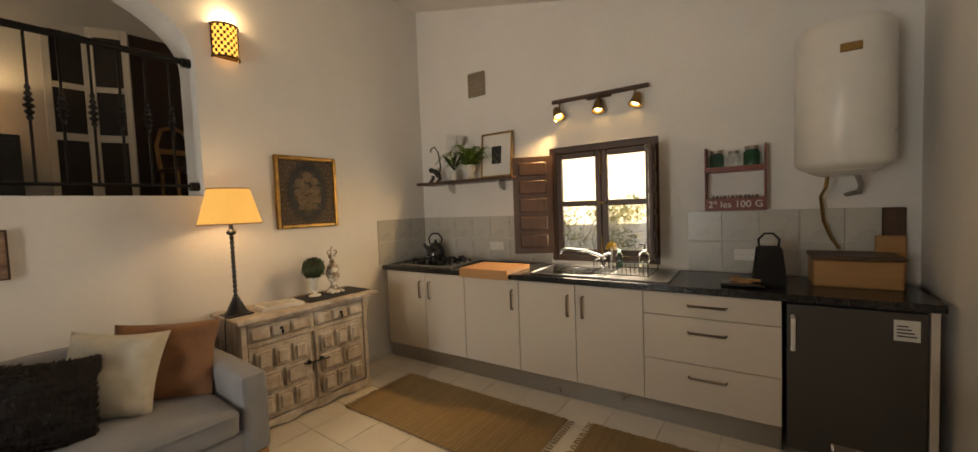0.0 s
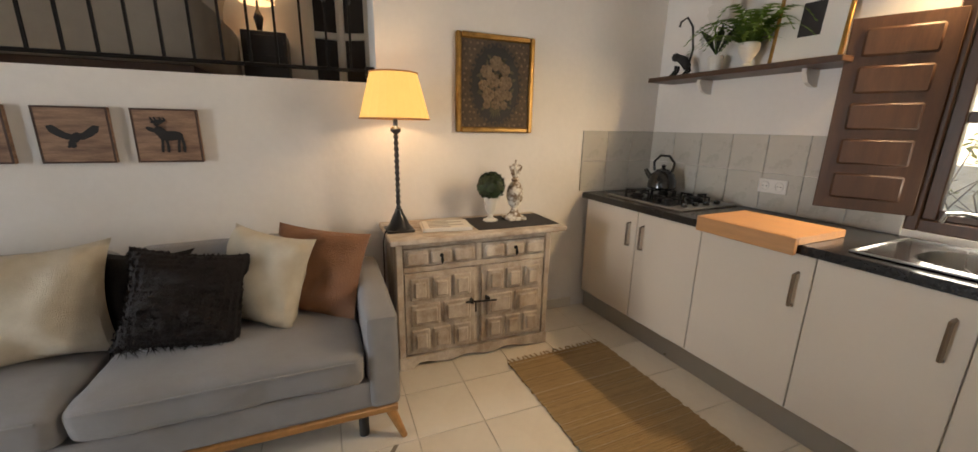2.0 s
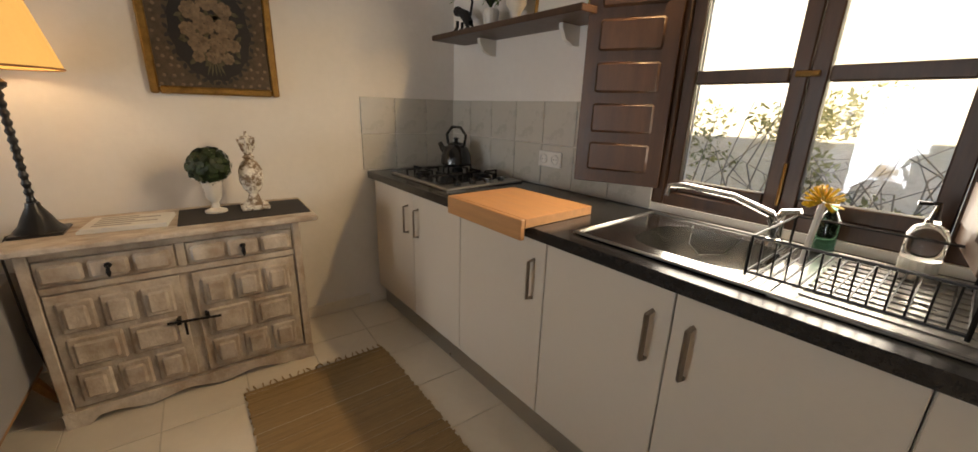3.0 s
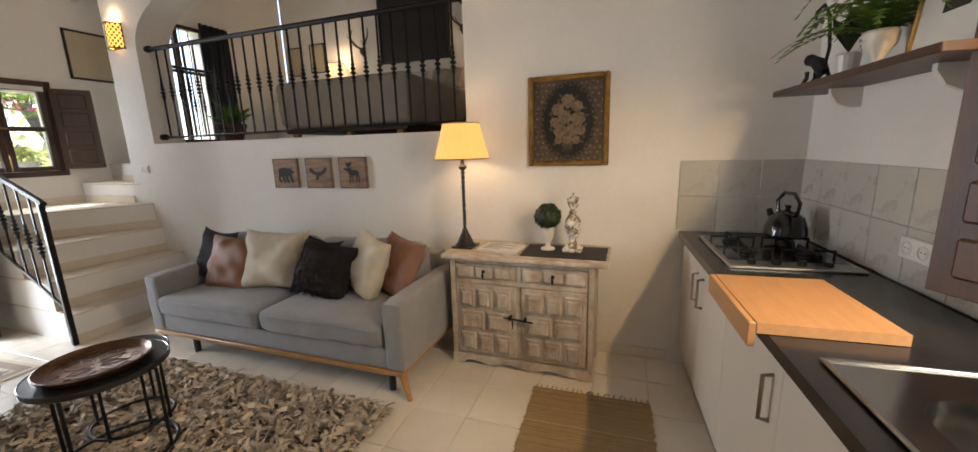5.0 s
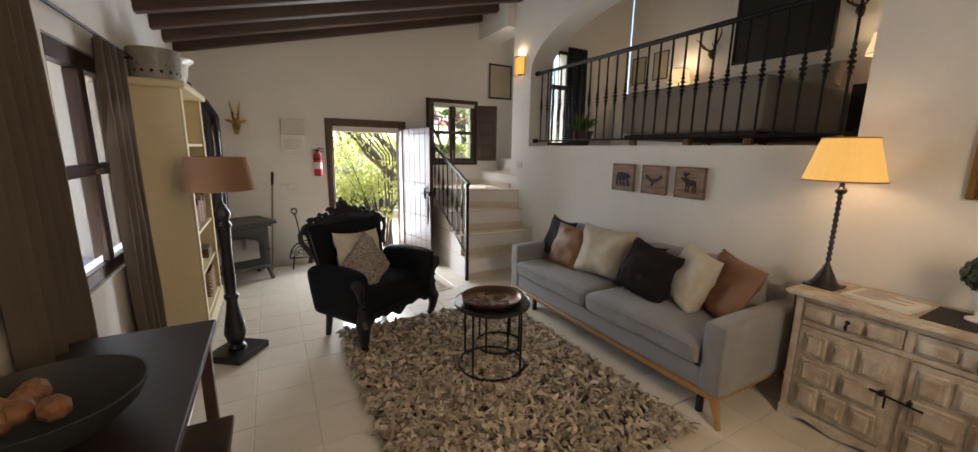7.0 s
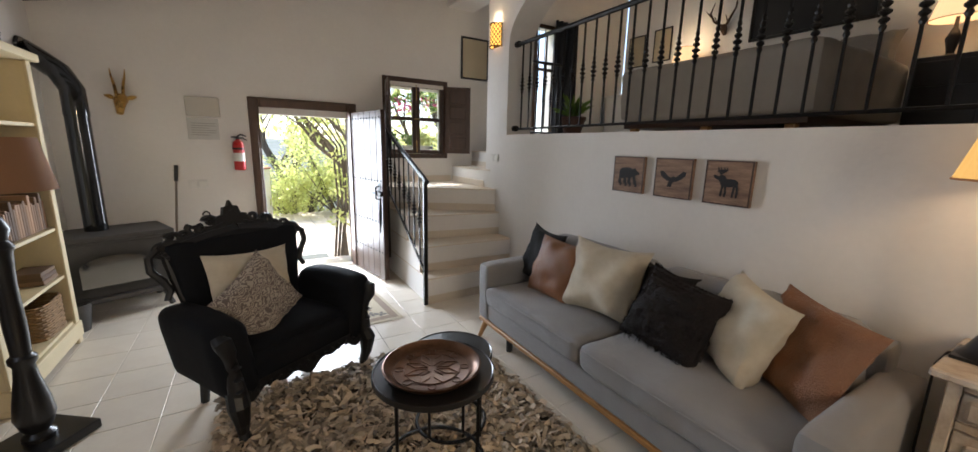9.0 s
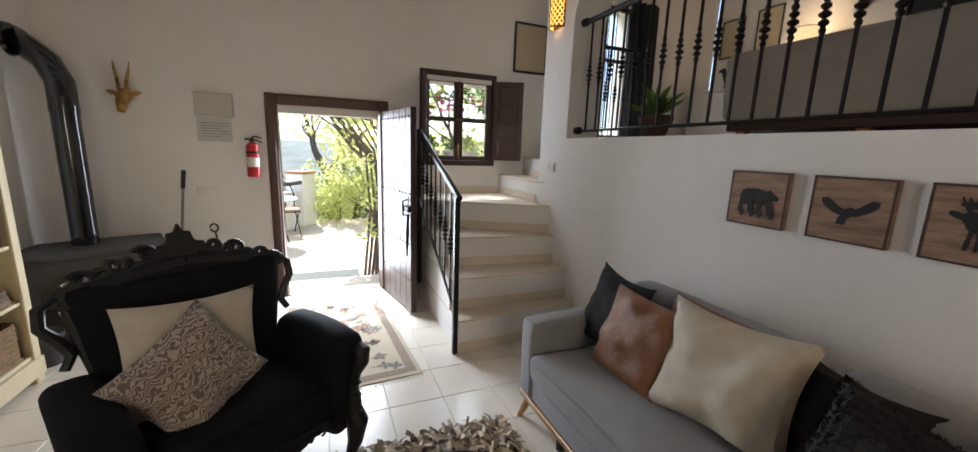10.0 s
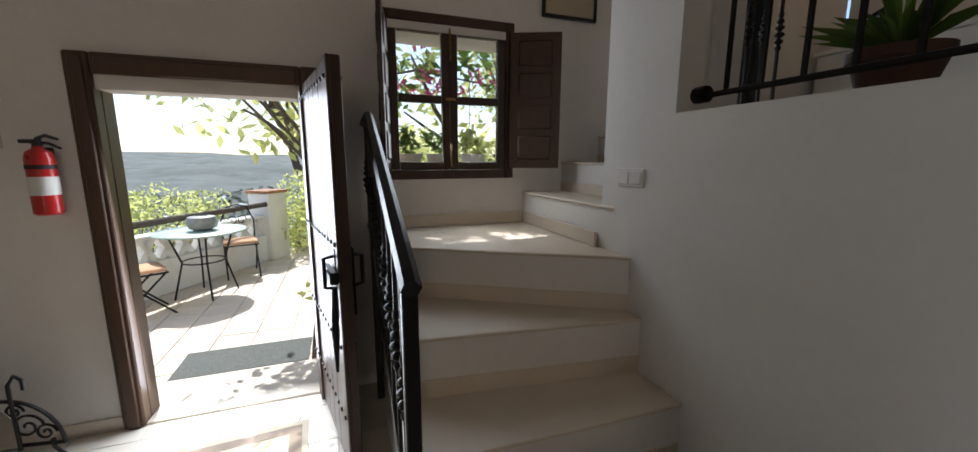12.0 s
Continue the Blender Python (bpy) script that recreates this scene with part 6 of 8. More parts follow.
side_table(pose(-1.395, -0.08, 0.0), 0.255, 0.52, "round black metal side table on the shag rug")
side_table(pose(-1.585, -0.31, 0.0), 0.205, 0.445, "smaller round black table nested behind")
tr = thing("copper_tray", "round engraved copper tray on the side table", "tray", pose(-1.385, -0.075, 0.518))
part("dish", lathe([(0.17, 0.0), (0.175, 0.002), (0.20, 0.022), (0.205, 0.034), (0.198, 0.036), (0.188, 0.02), (0.168, 0.007), (0.0, 0.006)], 56), COPPER, tr)
bm = bmesh.new()
for k in range(8):
    a = k * math.pi / 4
    for s in (1, -1):
        add_tube(bm, [(0.02 * math.cos(a), 0.02 * math.sin(a), 0.008), (0.07 * math.cos(a + s * 0.28), 0.07 * math.sin(a + s * 0.28), 0.008), (0.12 * math.cos(a), 0.12 * math.sin(a), 0.008)], 0.0022, 4)
    add_tube(bm, [((0.135 + 0.018 * math.cos(q)) * math.cos(a + 0.39 + 0.12 * math.sin(q)), (0.135 + 0.018 * math.cos(q)) * math.sin(a + 0.39 + 0.12 * math.sin(q)), 0.008) for q in [i * 0.5236 for i in range(12)]], 0.002, 4, closed=True)
add_tube(bm, circle(0, 0, 0.008, 0.115, 40), 0.0022, 4, closed=True)
add_tube(bm, circle(0, 0, 0.008, 0.16, 40), 0.0025, 4, closed=True)
part("engraving", bm, COPPER, tr)

# armchair, carved and lacquered black
ac = thing("armchair", "black baroque armchair with carved frame and velvet seat", "armchair", pose(-0.835, -1.155, 0, 0, 0, 31))
part("seat", soft_box(-0.41, -0.20, 0.21, 0.41, 0.30, 0.40, 0.05, 0.004, 0.03), VELVET, ac)
part("seat_cushion", soft_box(-0.30, -0.20, 0.38, 0.30, 0.26, 0.45, 0.035, 0.005, 0.02), VELVET, ac)
BK = pose(0, -0.19, 0.36, 12, 0, 0) @ Matrix.Diagonal((1, 1, 0.83, 1))
back = part("backrest", bmesh.new(), VELVET, ac)
t = soft_box(-0.34, -0.06, -0.06, 0.34, 0.06, 0.67, 0.05, 0.004)
for v in t.verts:
    v.co.x *= 0.86 + 0.26 * v.co.z / 0.66
back.data = mesh_of("backrest", t, VELVET)
back.matrix_basis = BK
for s in (1, -1):
    bm = bmesh.new()
    t = soft_box(-0.02, -0.22, 0.22, 0.155, 0.32, 0.60, 0.06, 0.003, 0.012)
    for v in t.verts:
        v.co.x += 0.285 + 0.05 * (v.co.z - 0.28) / 0.33
        if v.co.z > 0.5:
            v.co.z += 0.03 * math.sin((v.co.y + 0.3) * 4)
    if s < 0:
        for v in t.verts:
            v.co.x *= -1
        bmesh.ops.reverse_faces(t, faces=t.faces)
    join(bm, t)
    arm = part("arm", bm, VELVET, ac, "padded velvet arm")
    bm = bmesh.new()
    add_tube(bm, [(s * 0.44, 0.28, 0.565), (s * 0.44, 0.325, 0.55), (s * 0.43, 0.335, 0.51), (s * 0.415, 0.315, 0.46), (s * 0.40, 0.30, 0.40), (s * 0.40, 0.31, 0.33), (s * 0.395, 0.315, 0.27)], [0.03, 0.04, 0.034, 0.026, 0.03, 0.036, 0.04], 10)
    for z in (0.30, 0.36, 0.42):
        add_lathe(bm, [(0, -0.018), (0.022, 0), (0, 0.018)], 8, pose(s * 0.402, 0.338, z))
    part("arm_scroll", bm, LACQUER, arm, "carved lacquered arm scroll")
    bm = tube([(s * 0.395, 0.30, 0.28), (s * 0.405, 0.33, 0.22), (s * 0.395, 0.325, 0.13), (s * 0.385, 0.305, 0.06), (s * 0.39, 0.325, 0.02), (s * 0.395, 0.345, 0.0)], [0.045, 0.05, 0.034, 0.025, 0.032, 0.03], 10)
    part("front_leg", bm, LACQUER, ac, "curved cabriole leg")
    bm = tube([(s * 0.31, -0.17, 0.30), (s * 0.305, -0.18, 0.15), (s * 0.31, -0.20, 0.0)], [0.034, 0.028, 0.022], 8)
    part("rear_leg", bm, LACQUER, ac)
# carved apron with a scalloped lower edge and piercings
pts = [(-0.40, 0.0)]
for k in range(33):
    f = -1 + 2 * k / 32
    pts.append((f * 0.40, -0.045 - 0.045 * math.cos(f * math.pi) ** 2 - 0.018 * math.cos(f * math.pi * 5)))
pts += [(0.40, 0.0)]
bm = prism(pts, 0.03, pose(0, 0.305, 0.285, 90))
random.seed(11)
for k in range(14):
    f = -1 + 2 * (k + 0.5) / 14
    add_tube(bm, [(f * 0.38 + 0.014 * math.cos(q), 0.312, 0.25 + 0.014 * math.sin(q)) for q in [i * 0.7 for i in range(8)]], 0.006, 5)
part("apron", bm, LACQUER, ac, "carved front apron")
for s in (1, -1):
    bm = prism([(-0.18, 0.0), (-0.15, -0.05), (-0.1, -0.03), (0, -0.06), (0.1, -0.03), (0.2, -0.05), (0.28, 0)], 0.03, pose(s * 0.40 + (0.0 if s < 0 else -0.03), 0, 0.29) @ Matrix(((0, 0, 1, 0), (1, 0, 0, 0), (0, 1, 0, 0), (0, 0, 0, 1))))
    part("side_rail", bm, LACQUER, ac)
# crest: scrolls in one carved rail
bm = bmesh.new()
def scroll(cx, cz, r, turns, start, s=1, w=0.016):
    pts = []
    n = int(turns * 12)
    for k in range(n + 1):
        f = k / n
        a = start + s * f * turns * 2 * math.pi
        pts.append((cx + r * (1 - 0.72 * f) * math.cos(a), 0, cz + r * (1 - 0.72 * f) * math.sin(a)))
    add_tube(bm, pts, [w * (1 - 0.35 * k / n) for k in range(n + 1)], 8)
for s in (1, -1):
    add_tube(bm, [(s * 0.36, 0, 0.60), (s * 0.30, 0, 0.665), (s * 0.22, 0, 0.68), (s * 0.14, 0, 0.70), (s * 0.05, 0, 0.735)], [0.026, 0.024, 0.03, 0.024, 0.03], 8)
    scroll(s * 0.365, 0.625, 0.05, 1.2, 1.57, -s)
    scroll(s * 0.25, 0.70, 0.036, 1.1, 0.0, s)
    scroll(s * 0.165, 0.725, 0.034, 1.1, 1.57, -s)
    scroll(s * 0.085, 0.75, 0.04, 1.2, 0.6, s)
    scroll(s * 0.035, 0.80, 0.03, 1.1, 1.57, s)
    add_tube(bm, [(s * 0.39, 0, 0.64), (s * 0.435, 0, 0.60), (s * 0.44, 0, 0.52), (s * 0.40, 0, 0.45), (s * 0.375, 0, 0.38), (s * 0.40, 0, 0.32)], [0.022, 0.020, 0.019, 0.021, 0.019, 0.016], 8)
    add_tube(bm, [(s * 0.36, 0, 0.62), (s * 0.345, 0, 0.45), (s * 0.315, 0, 0.25), (s * 0.29, 0, 0.05)], [0.028, 0.026, 0.024, 0.024], 8)
for k in range(7):
    a = -0.9 + k * 0.3
    add_tube(bm, [(0, 0, 0.765), (0.045 * math.sin(a), 0, 0.765 + 0.06 * math.cos(a)), (0.06 * math.sin(a), 0, 0.765 + 0.085 * math.cos(a))], [0.012, 0.016, 0.005], 6)
add_tube(bm, [(0, 0, 0.83), (0, 0, 0.885)], [0.02, 0.006], 8)
for s in (1, -1):
    add_tube(bm, [(s * 0.37, 0.0, 0.58), (s * 0.28, 0.0, 0.635), (s * 0.16, 0.0, 0.665), (0, 0.0, 0.69)], [0.040, 0.046, 0.050, 0.055], 8)
    scroll(s * 0.31, 0.69, 0.042, 1.2, 0.4, s, 0.018)
    scroll(s * 0.205, 0.735, 0.038, 1.1, 1.0, -s, 0.018)
    scroll(s * 0.12, 0.775, 0.036, 1.1, 0.2, s, 0.018)
crest = [(-0.40, 0.60), (-0.39, 0.66), (-0.34, 0.70), (-0.29, 0.675), (-0.25, 0.715), (-0.19, 0.70), (-0.15, 0.745), (-0.10, 0.735), (-0.085, 0.80), (-0.05, 0.81), (-0.04, 0.86), (-0.015, 0.865), (0.0, 0.905)]
add_prism(bm, crest + [(-x, z) for x, z in crest[-2::-1]] + [(0.30, 0.625), (0.0, 0.66), (-0.30, 0.625)], 0.03, pose(0, 0.015, 0, 90))
part("crest_frame", bm, LACQUER, ac, "openwork carved crest rail", at=BK)
cm = pose(-0.835, -1.155, 0, 0, 0, 31)
bm = bmesh.new()
add_pillow(bm, 0.50, 0.45, 0.14, None, 16, 21)
solo("cushion", bm, CREAM, "cream cushion leaning in the armchair", "cushion", cm @ pose(0.07, -0.02, 0.40, 14, -5, 4), smooth=True)
bm = bmesh.new()
add_pillow(bm, 0.40, 0.40, 0.12, None, 16, 22)
solo("cushion", bm, PAISLEY, "grey scroll-print cushion set on its corner", "cushion", cm @ pose(0.0, 0.11, 0.43, 18, 0, 10) @ pose(0, 0, 0.0, 0, 30, 0), smooth=True)

# floor lamp: turned black post, tan drum shade
fl = thing("floor_lamp", "black turned floor lamp with a tan drum shade", "floor lamp", pose(0.165, -1.13, 0, 0, 0, 54))
part("base", box(-0.155, -0.14, 0, 0.155, 0.14, 0.05, bevel=0.006), BLACKWOOD, fl)
part("post", lathe([(0.06, 0.05), (0.06, 0.07), (0.04, 0.09), (0.055, 0.11), (0.072, 0.17), (0.062, 0.25), (0.042, 0.36), (0.036, 0.42), (0.048, 0.44), (0.048, 0.46), (0.034, 0.475), (0.038, 0.60), (0.034, 0.80), (0.042, 0.94), (0.052, 0.97), (0.036, 1.0), (0.05, 1.05), (0.03, 1.10), (0.012, 1.13), (0.012, 1.25)], 24), BLACKWOOD, fl)
bm = lathe([(0.215, 1.215), (0.175, 1.435), (0.171, 1.435), (0.211, 1.216)], 48)
part("shade", bm, SHADE_TAN, fl, "tan cloth drum shade")

# bookcase: cream painted, open shelves to the west
BX0, BX1, BY0, BY1 = 0.375, 0.645, -2.42, -1.47
bc = thing("bookcase", "tall cream painted bookcase with open shelves", "bookcase")
part("side_panel", box(BX0, BY1 - 0.025, 0.06, BX1, BY1, 1.90, bevel=0.003), CREAMPAINT, bc)
part("side_panel", box(BX0, BY0, 0.06, BX1, BY0 + 0.025, 1.90, bevel=0.003), CREAMPAINT, bc)
part("back_panel", box(BX1 - 0.015, BY0 + 0.025, 0.06, BX1, BY1 - 0.025, 1.90), CREAMPAINT, bc)
for y in (BY0 - 0.005, BY1 - 0.055):
    part("stile", box(BX0 - 0.015, y, 0.06, BX0, y + 0.06, 1.90, bevel=0.003), CREAMPAINT, bc)
part("cornice", box(BX0 - 0.05, BY0 - 0.04, 1.90, BX1, BY1 + 0.04, 1.95, bevel=0.012, seg=2), CREAMPAINT, bc)
part("plinth", box(BX0 - 0.025, BY0 - 0.015, 0.04, BX1, BY1 + 0.015, 0.15, bevel=0.006), CREAMPAINT, bc)
for y in (BY0, BY1 - 0.07):
    part("foot", box(BX0 - 0.02, y, 0, BX0 + 0.05, y + 0.07, 0.045, bevel=0.006), CREAMPAINT, bc)
SHZS = (0.15, 0.49, 0.82, 1.15, 1.50)
for z in SHZS:
    part("shelf", box(BX0, BY0 + 0.025, z, BX1 - 0.015, BY1 - 0.025, z + 0.022, bevel=0.002), CREAMPAINT, bc)
random.seed(8)
bookm = mesh_of("book", box(0, 0, 0, 0.15, 0.028, 0.21, bevel=0.003), BOOK_A, smooth=False)
y = BY0 + 0.06
for z in (0.842, 1.172):
    y = BY0 + 0.05
    while y < BY0 + 0.55:
        o = new("book", bookm)
        s = random.uniform(0.8, 1.15)
        o.matrix_basis = pose(BX0 + 0.03, y, z) @ Matrix.Diagonal((s, s, s, 1))
        tagged(o, "worn book standing on a bookcase shelf", "book", "books in the bookcase")
        y += 0.03 * s + 0.002
for k in range(3):
    o = new("book", bookm)
    o.matrix_basis = pose(BX0 + 0.20, BY0 + 0.15 + 0.03 * k, 0.5135 + 0.029 * k, 0, -90, 0) @ pose(0, 0, 0, -90, 0, 0) @ Matrix.Diagonal((1, 1, 0.7, 1))
    o.matrix_basis = pose(BX0 + 0.02, BY0 + 0.08 + 0.01 * k + 0.21, 0.5135 + 0.029 * k, 90, 0, 0)
    tagged(o, "worn book lying in a pile on a shelf", "book", "books in the bookcase")
wb = thing("wicker_basket", "woven wicker basket on the lowest shelf", "basket", pose(BX0 + 0.125, BY0 + 0.22, 0.173))
bm = bmesh.new()
for k in range(14):
    z = 0.008 + k * 0.016
    pts = []
    for i in range(48):
        a = 2 * math.pi * i / 48
        c, s = sup(a, 0.45)
        wv = 0.004 * math.sin(i * math.pi / 2 + k * math.pi / 1)
        pts.append((c * (0.105 + wv), s * (0.16 + wv), z))
    add_tube(bm, pts, 0.0085, 5, closed=True)
part("woven_wall", bm, WICKER, wb)
part("bottom", box(-0.10, -0.155, 0, 0.10, 0.155, 0.008), WICKER, wb)
# things on top of the bookcase
bm = bmesh.new()
add_lathe(bm, [(0.13, 0), (0.15, 0.20), (0.145, 0.20), (0.125, 0.005), (0, 0.005)], 28)
ub = thing("tin_planter", "grey pierced tin planter on the bookcase", "planter", pose(0.50, -1.58, 1.952))
part("planter", bm, CERAMGREY, ub)
bm = bmesh.new()
for r in range(3):
    for k in range(16):
        a = k * 2 * math.pi / 16 + r * 0.2
        add_lathe(bm, [(0.012, 0), (0.0, 0.003)], 6, Matrix.Translation(((0.133 + 0.0205 * (0.06 + r * 0.05) / 0.2 + 0.0) * math.cos(a), (0.133 + 0.0205 * (0.06 + r * 0.05) / 0.2) * math.sin(a), 0.06 + r * 0.05)) @ pose(0, 0, 0, 0, 90, 0) if abs(a) < 1e-9 else pose(0.137 * math.cos(a), 0.137 * math.sin(a), 0.05 + r * 0.05, 0, 0, math.degrees(a)) @ pose(0, 0, 0, 0, 84, 0))
part("pierced_dots", bm, IRON, ub)
wu = thing("enamel_bowl", "large white enamel bowl on the bookcase", "bowl", pose(0.49, -1.93, 1.952))
part("bowl", lathe([(0.085, 0), (0.10, 0.01), (0.125, 0.10), (0.135, 0.17), (0.17, 0.20), (0.175, 0.21), (0.165, 0.208), (0.13, 0.18), (0.11, 0.08), (0, 0.02)], 32), WHITEPAINT, wu)
bm = tube([(0, 0.06, 0.04), (0, -0.02, 0.05), (0, -0.08, 0.06)], [0.03, 0.038, 0.02], 10)
add_lathe(bm, [(0, -0.03), (0.028, 0), (0, 0.032)], 10, pose(0, -0.11, 0.075))
add_tube(bm, [(0, 0.06, 0.05), (0, 0.10, 0.10), (0, 0.08, 0.17)], 0.009, 6)
for s in (1, -1):
    add_tube(bm, [(s * 0.02, -0.06, 0.04), (s * 0.025, -0.07, 0.0)], 0.009, 6)
    add_tube(bm, [(s * 0.02, 0.04, 0.04), (s * 0.025, 0.05, 0.0)], 0.009, 6)
solo("animal_figurine", bm, INK, "small black animal figurine on the bookcase", "figurine", pose(0.41, -2.14, 1.952, 0, 0, 10))

# curtains and rod
def curtain(y0, y1, m_x, label, waves):
    cu = thing("curtain", label, "curtain", None, "curtains of the east window")
    bm = bmesh.new()
    n, rows = 60, 14
    grid = []
    for i in range(n + 1):
        col = []
        f = i / n
        for j in range(rows + 1):
            g = j / rows
            z = 2.06 - (2.06 - 0.02) * g
            sp = 1 + 0.10 * math.sin(g * 2.5)
            y = (y0 + y1) / 2 + (f - 0.5) * (y1 - y0) * sp
            x = m_x + 0.038 * math.sin(f * waves * 2 * math.pi + 0.4 * math.sin(g * 4)) * (0.7 + 0.5 * g) + 0.008 * noise.noise(Vector((f * 9, g * 5, y0)))
            col.append(bm.verts.new((x, y, z)))
        grid.append(col)
    for i in range(n):
        for j in range(rows):
            bm.faces.new((grid[i][j], grid[i + 1][j], grid[i + 1][j + 1], grid[i][j + 1]))
    bmesh.ops.solidify(bm, geom=bm.faces[:], thickness=0.004)
    part("cloth", bm, CURTAIN, cu, smooth=True)
    return cu


curtain(-1.24, -0.78, 0.60, "taupe curtain drawn back beside the bookcase", 4)
curtain(-0.13, 0.36, 0.60, "taupe curtain hanging by the dark table", 6)
cr = thing("curtain_rod", "black iron curtain rod above the east window", "curtain rod")
part("rod", tube([(0.60, -1.50, 2.075), (0.60, 0.42, 2.075)], 0.009, 8), IRON, cr)
for y in (-1.48, 0.40):
    part("bracket", tube([(0.60, y, 2.075), (0.65, y, 2.075)], 0.008, 6), IRON, cr)

# dark table with a bowl, bench below
tbm = thing("dark_table", "dark brown wooden table along the east wall", "table")
part("tabletop", box(0.115, 0.08, 0.722, 0.63, 1.45, 0.75, bevel=0.004), TABLEWOOD, tbm)
for x, y in ((0.14, 0.11), (0.56, 0.11), (0.14, 1.37), (0.56, 1.37)):
    part("leg", box(x, y, 0, x + 0.045, y + 0.045, 0.722, bevel=0.003), DARKWOOD, tbm)
part("apron", box(0.15, 0.12, 0.65, 0.17, 1.40, 0.722), DARKWOOD, tbm)
part("apron", box(0.185, 0.12, 0.65, 0.56, 0.14, 0.722), DARKWOOD, tbm)
bn = thing("bench", "dark brown wooden bench pushed under the table", "bench")
part("seat", box(0.055, 0.38, 0.425, 0.36, 1.20, 0.45, bevel=0.004), DARKWOOD, bn)
for x, y in ((0.075, 0.41), (0.30, 0.41), (0.075, 1.13), (0.30, 1.13)):
    part("leg", box(x, y, 0, x + 0.04, y + 0.04, 0.425, bevel=0.003), DARKWOOD, bn)
bw = thing("fruit_bowl", "dark wire bowl of dried orange pods on the table", "bowl", pose(0.415, 0.76, 0.75))
part("bowl", lathe([(0.08, 0), (0.15, 0.03), (0.20, 0.08), (0.215, 0.12), (0.208, 0.12), (0.19, 0.085), (0.14, 0.04), (0, 0.02)], 36), CHARCOAL, bw)
random.seed(6)
POD = material("dried_orange_pod", (0.24, 0.10, 0.04), 0.7, vary=0.2, scale=15, bump=0.4, dist=0.004)
for k in range(9):
    part("pod", lathe([(0, -0.035), (0.025, -0.02), (0.034, 0.0), (0.026, 0.025), (0.006, 0.04), (0, 0.045)], 10), POD, bw, at=pose(random.uniform(-.1, .1), random.uniform(-.1, .1), 0.085 + random.uniform(0, .03), random.uniform(0, 90), random.uniform(0, 90), 0))

# stove in the corner, set askew
sv_m = pose(0.30, -3.03, 0, 0, 0, 22)
sv2 = thing("wood_stove", "black cast iron wood stove with an arched glass door", "stove", sv_m)
bm = box(-0.33, -0.20, 0.15, 0.33, 0.20, 0.62, bevel=0.015, seg=2)
part("body", bm, STOVE, sv2)
part("top_plate", box(-0.40, -0.25, 0.65, 0.40, 0.26, 0.685, bevel=0.012, seg=2), STOVE, sv2)
part("upper_moulding", box(-0.36, -0.225, 0.62, 0.36, 0.225, 0.65, bevel=0.01), STOVE, sv2)
dpts = [(-0.25, 0.0), (0.25, 0.0), (0.25, 0.20)] + [(0.25 * math.cos(a), 0.20 + 0.10 * math.sin(a)) for a in [math.pi * k / 14 for k in range(1, 14)]] + [(-0.25, 0.20)]
ipts = [(x * 0.84, 0.03 + y * 0.84) for x, y in dpts]
t = bmesh.new()
lo = [t.verts.new((x, 0.0, y)) for x, y in dpts]
li = [t.verts.new((x, 0.0, y)) for x, y in ipts]
for k in range(len(lo)):
    j = (k + 1) % len(lo)
    t.faces.new((lo[k], lo[j], li[j], li[k]))
bmesh.ops.solidify(t, geom=t.faces[:], thickness=0.03)
d = part("door_frame", t, STOVE, sv2, at=pose(0, 0.235, 0.24))
part("door_glass", prism([(x, y) for x, y in ipts], 0.004, pose(0, 0.222, 0.24, 90)), STOVEGLASS, d, "dark heat-reflecting glass pane")
d.children[0].matrix_basis = pose(0, -0.235, -0.24)
part("ash_ledge", box(-0.30, 0.20, 0.15, 0.30, 0.25, 0.19, bevel=0.008), STOVE, sv2)
for x in (-0.30, 0.30):
    for y in (-0.17, 0.17):
        part("foot", tube([(x, y, 0.17), (x * 1.05, y * 1.08, 0.08), (x * 1.12, y * 1.2, 0.0)], [0.03, 0.02, 0.024], 8), STOVE, sv2)
part("door_knob", tube([(-0.30, 0.20, 0.36), (-0.30, 0.26, 0.36)], [0.008, 0.014], 8), STOVE, sv2)
fl2 = thing("flue_pipe", "black enamel flue pipe bending to the wall", "flue", pose(0.36, -3.08, 0))
part("lower_pipe", lathe([(0.075, 0.685), (0.075, 1.60), (0.079, 1.602), (0.079, 1.65)], 28), GLOSSBLACK, fl2)
part("elbow", tube([(0, 0, 1.645), (0, 0, 1.80), (0.07, -0.05, 1.93), (0.20, -0.14, 2.03), (0.30, -0.22, 2.10)], 0.077, 24), GLOSSBLACK, fl2)
part("wall_collar", lathe([(0.11, 0), (0.10, 0.02)], 24, pose(0.285, -0.14, 2.07, 0, -90)), GLOSSBLACK, fl2)
bk = thing("ash_bucket", "small dark metal bucket beside the stove", "bucket", pose(0.44, -2.62, 0))
part("pail", lathe([(0.075, 0), (0.10, 0.21), (0.105, 0.215), (0.095, 0.21), (0.07, 0.006), (0, 0.006)], 24), STOVE, bk)
part("bail", tube([(-0.10, 0, 0.205), (-0.08, 0.05, 0.23), (0, 0.09, 0.235), (0.08, 0.05, 0.23), (0.10, 0, 0.205)], 0.004, 6), IRON, bk)

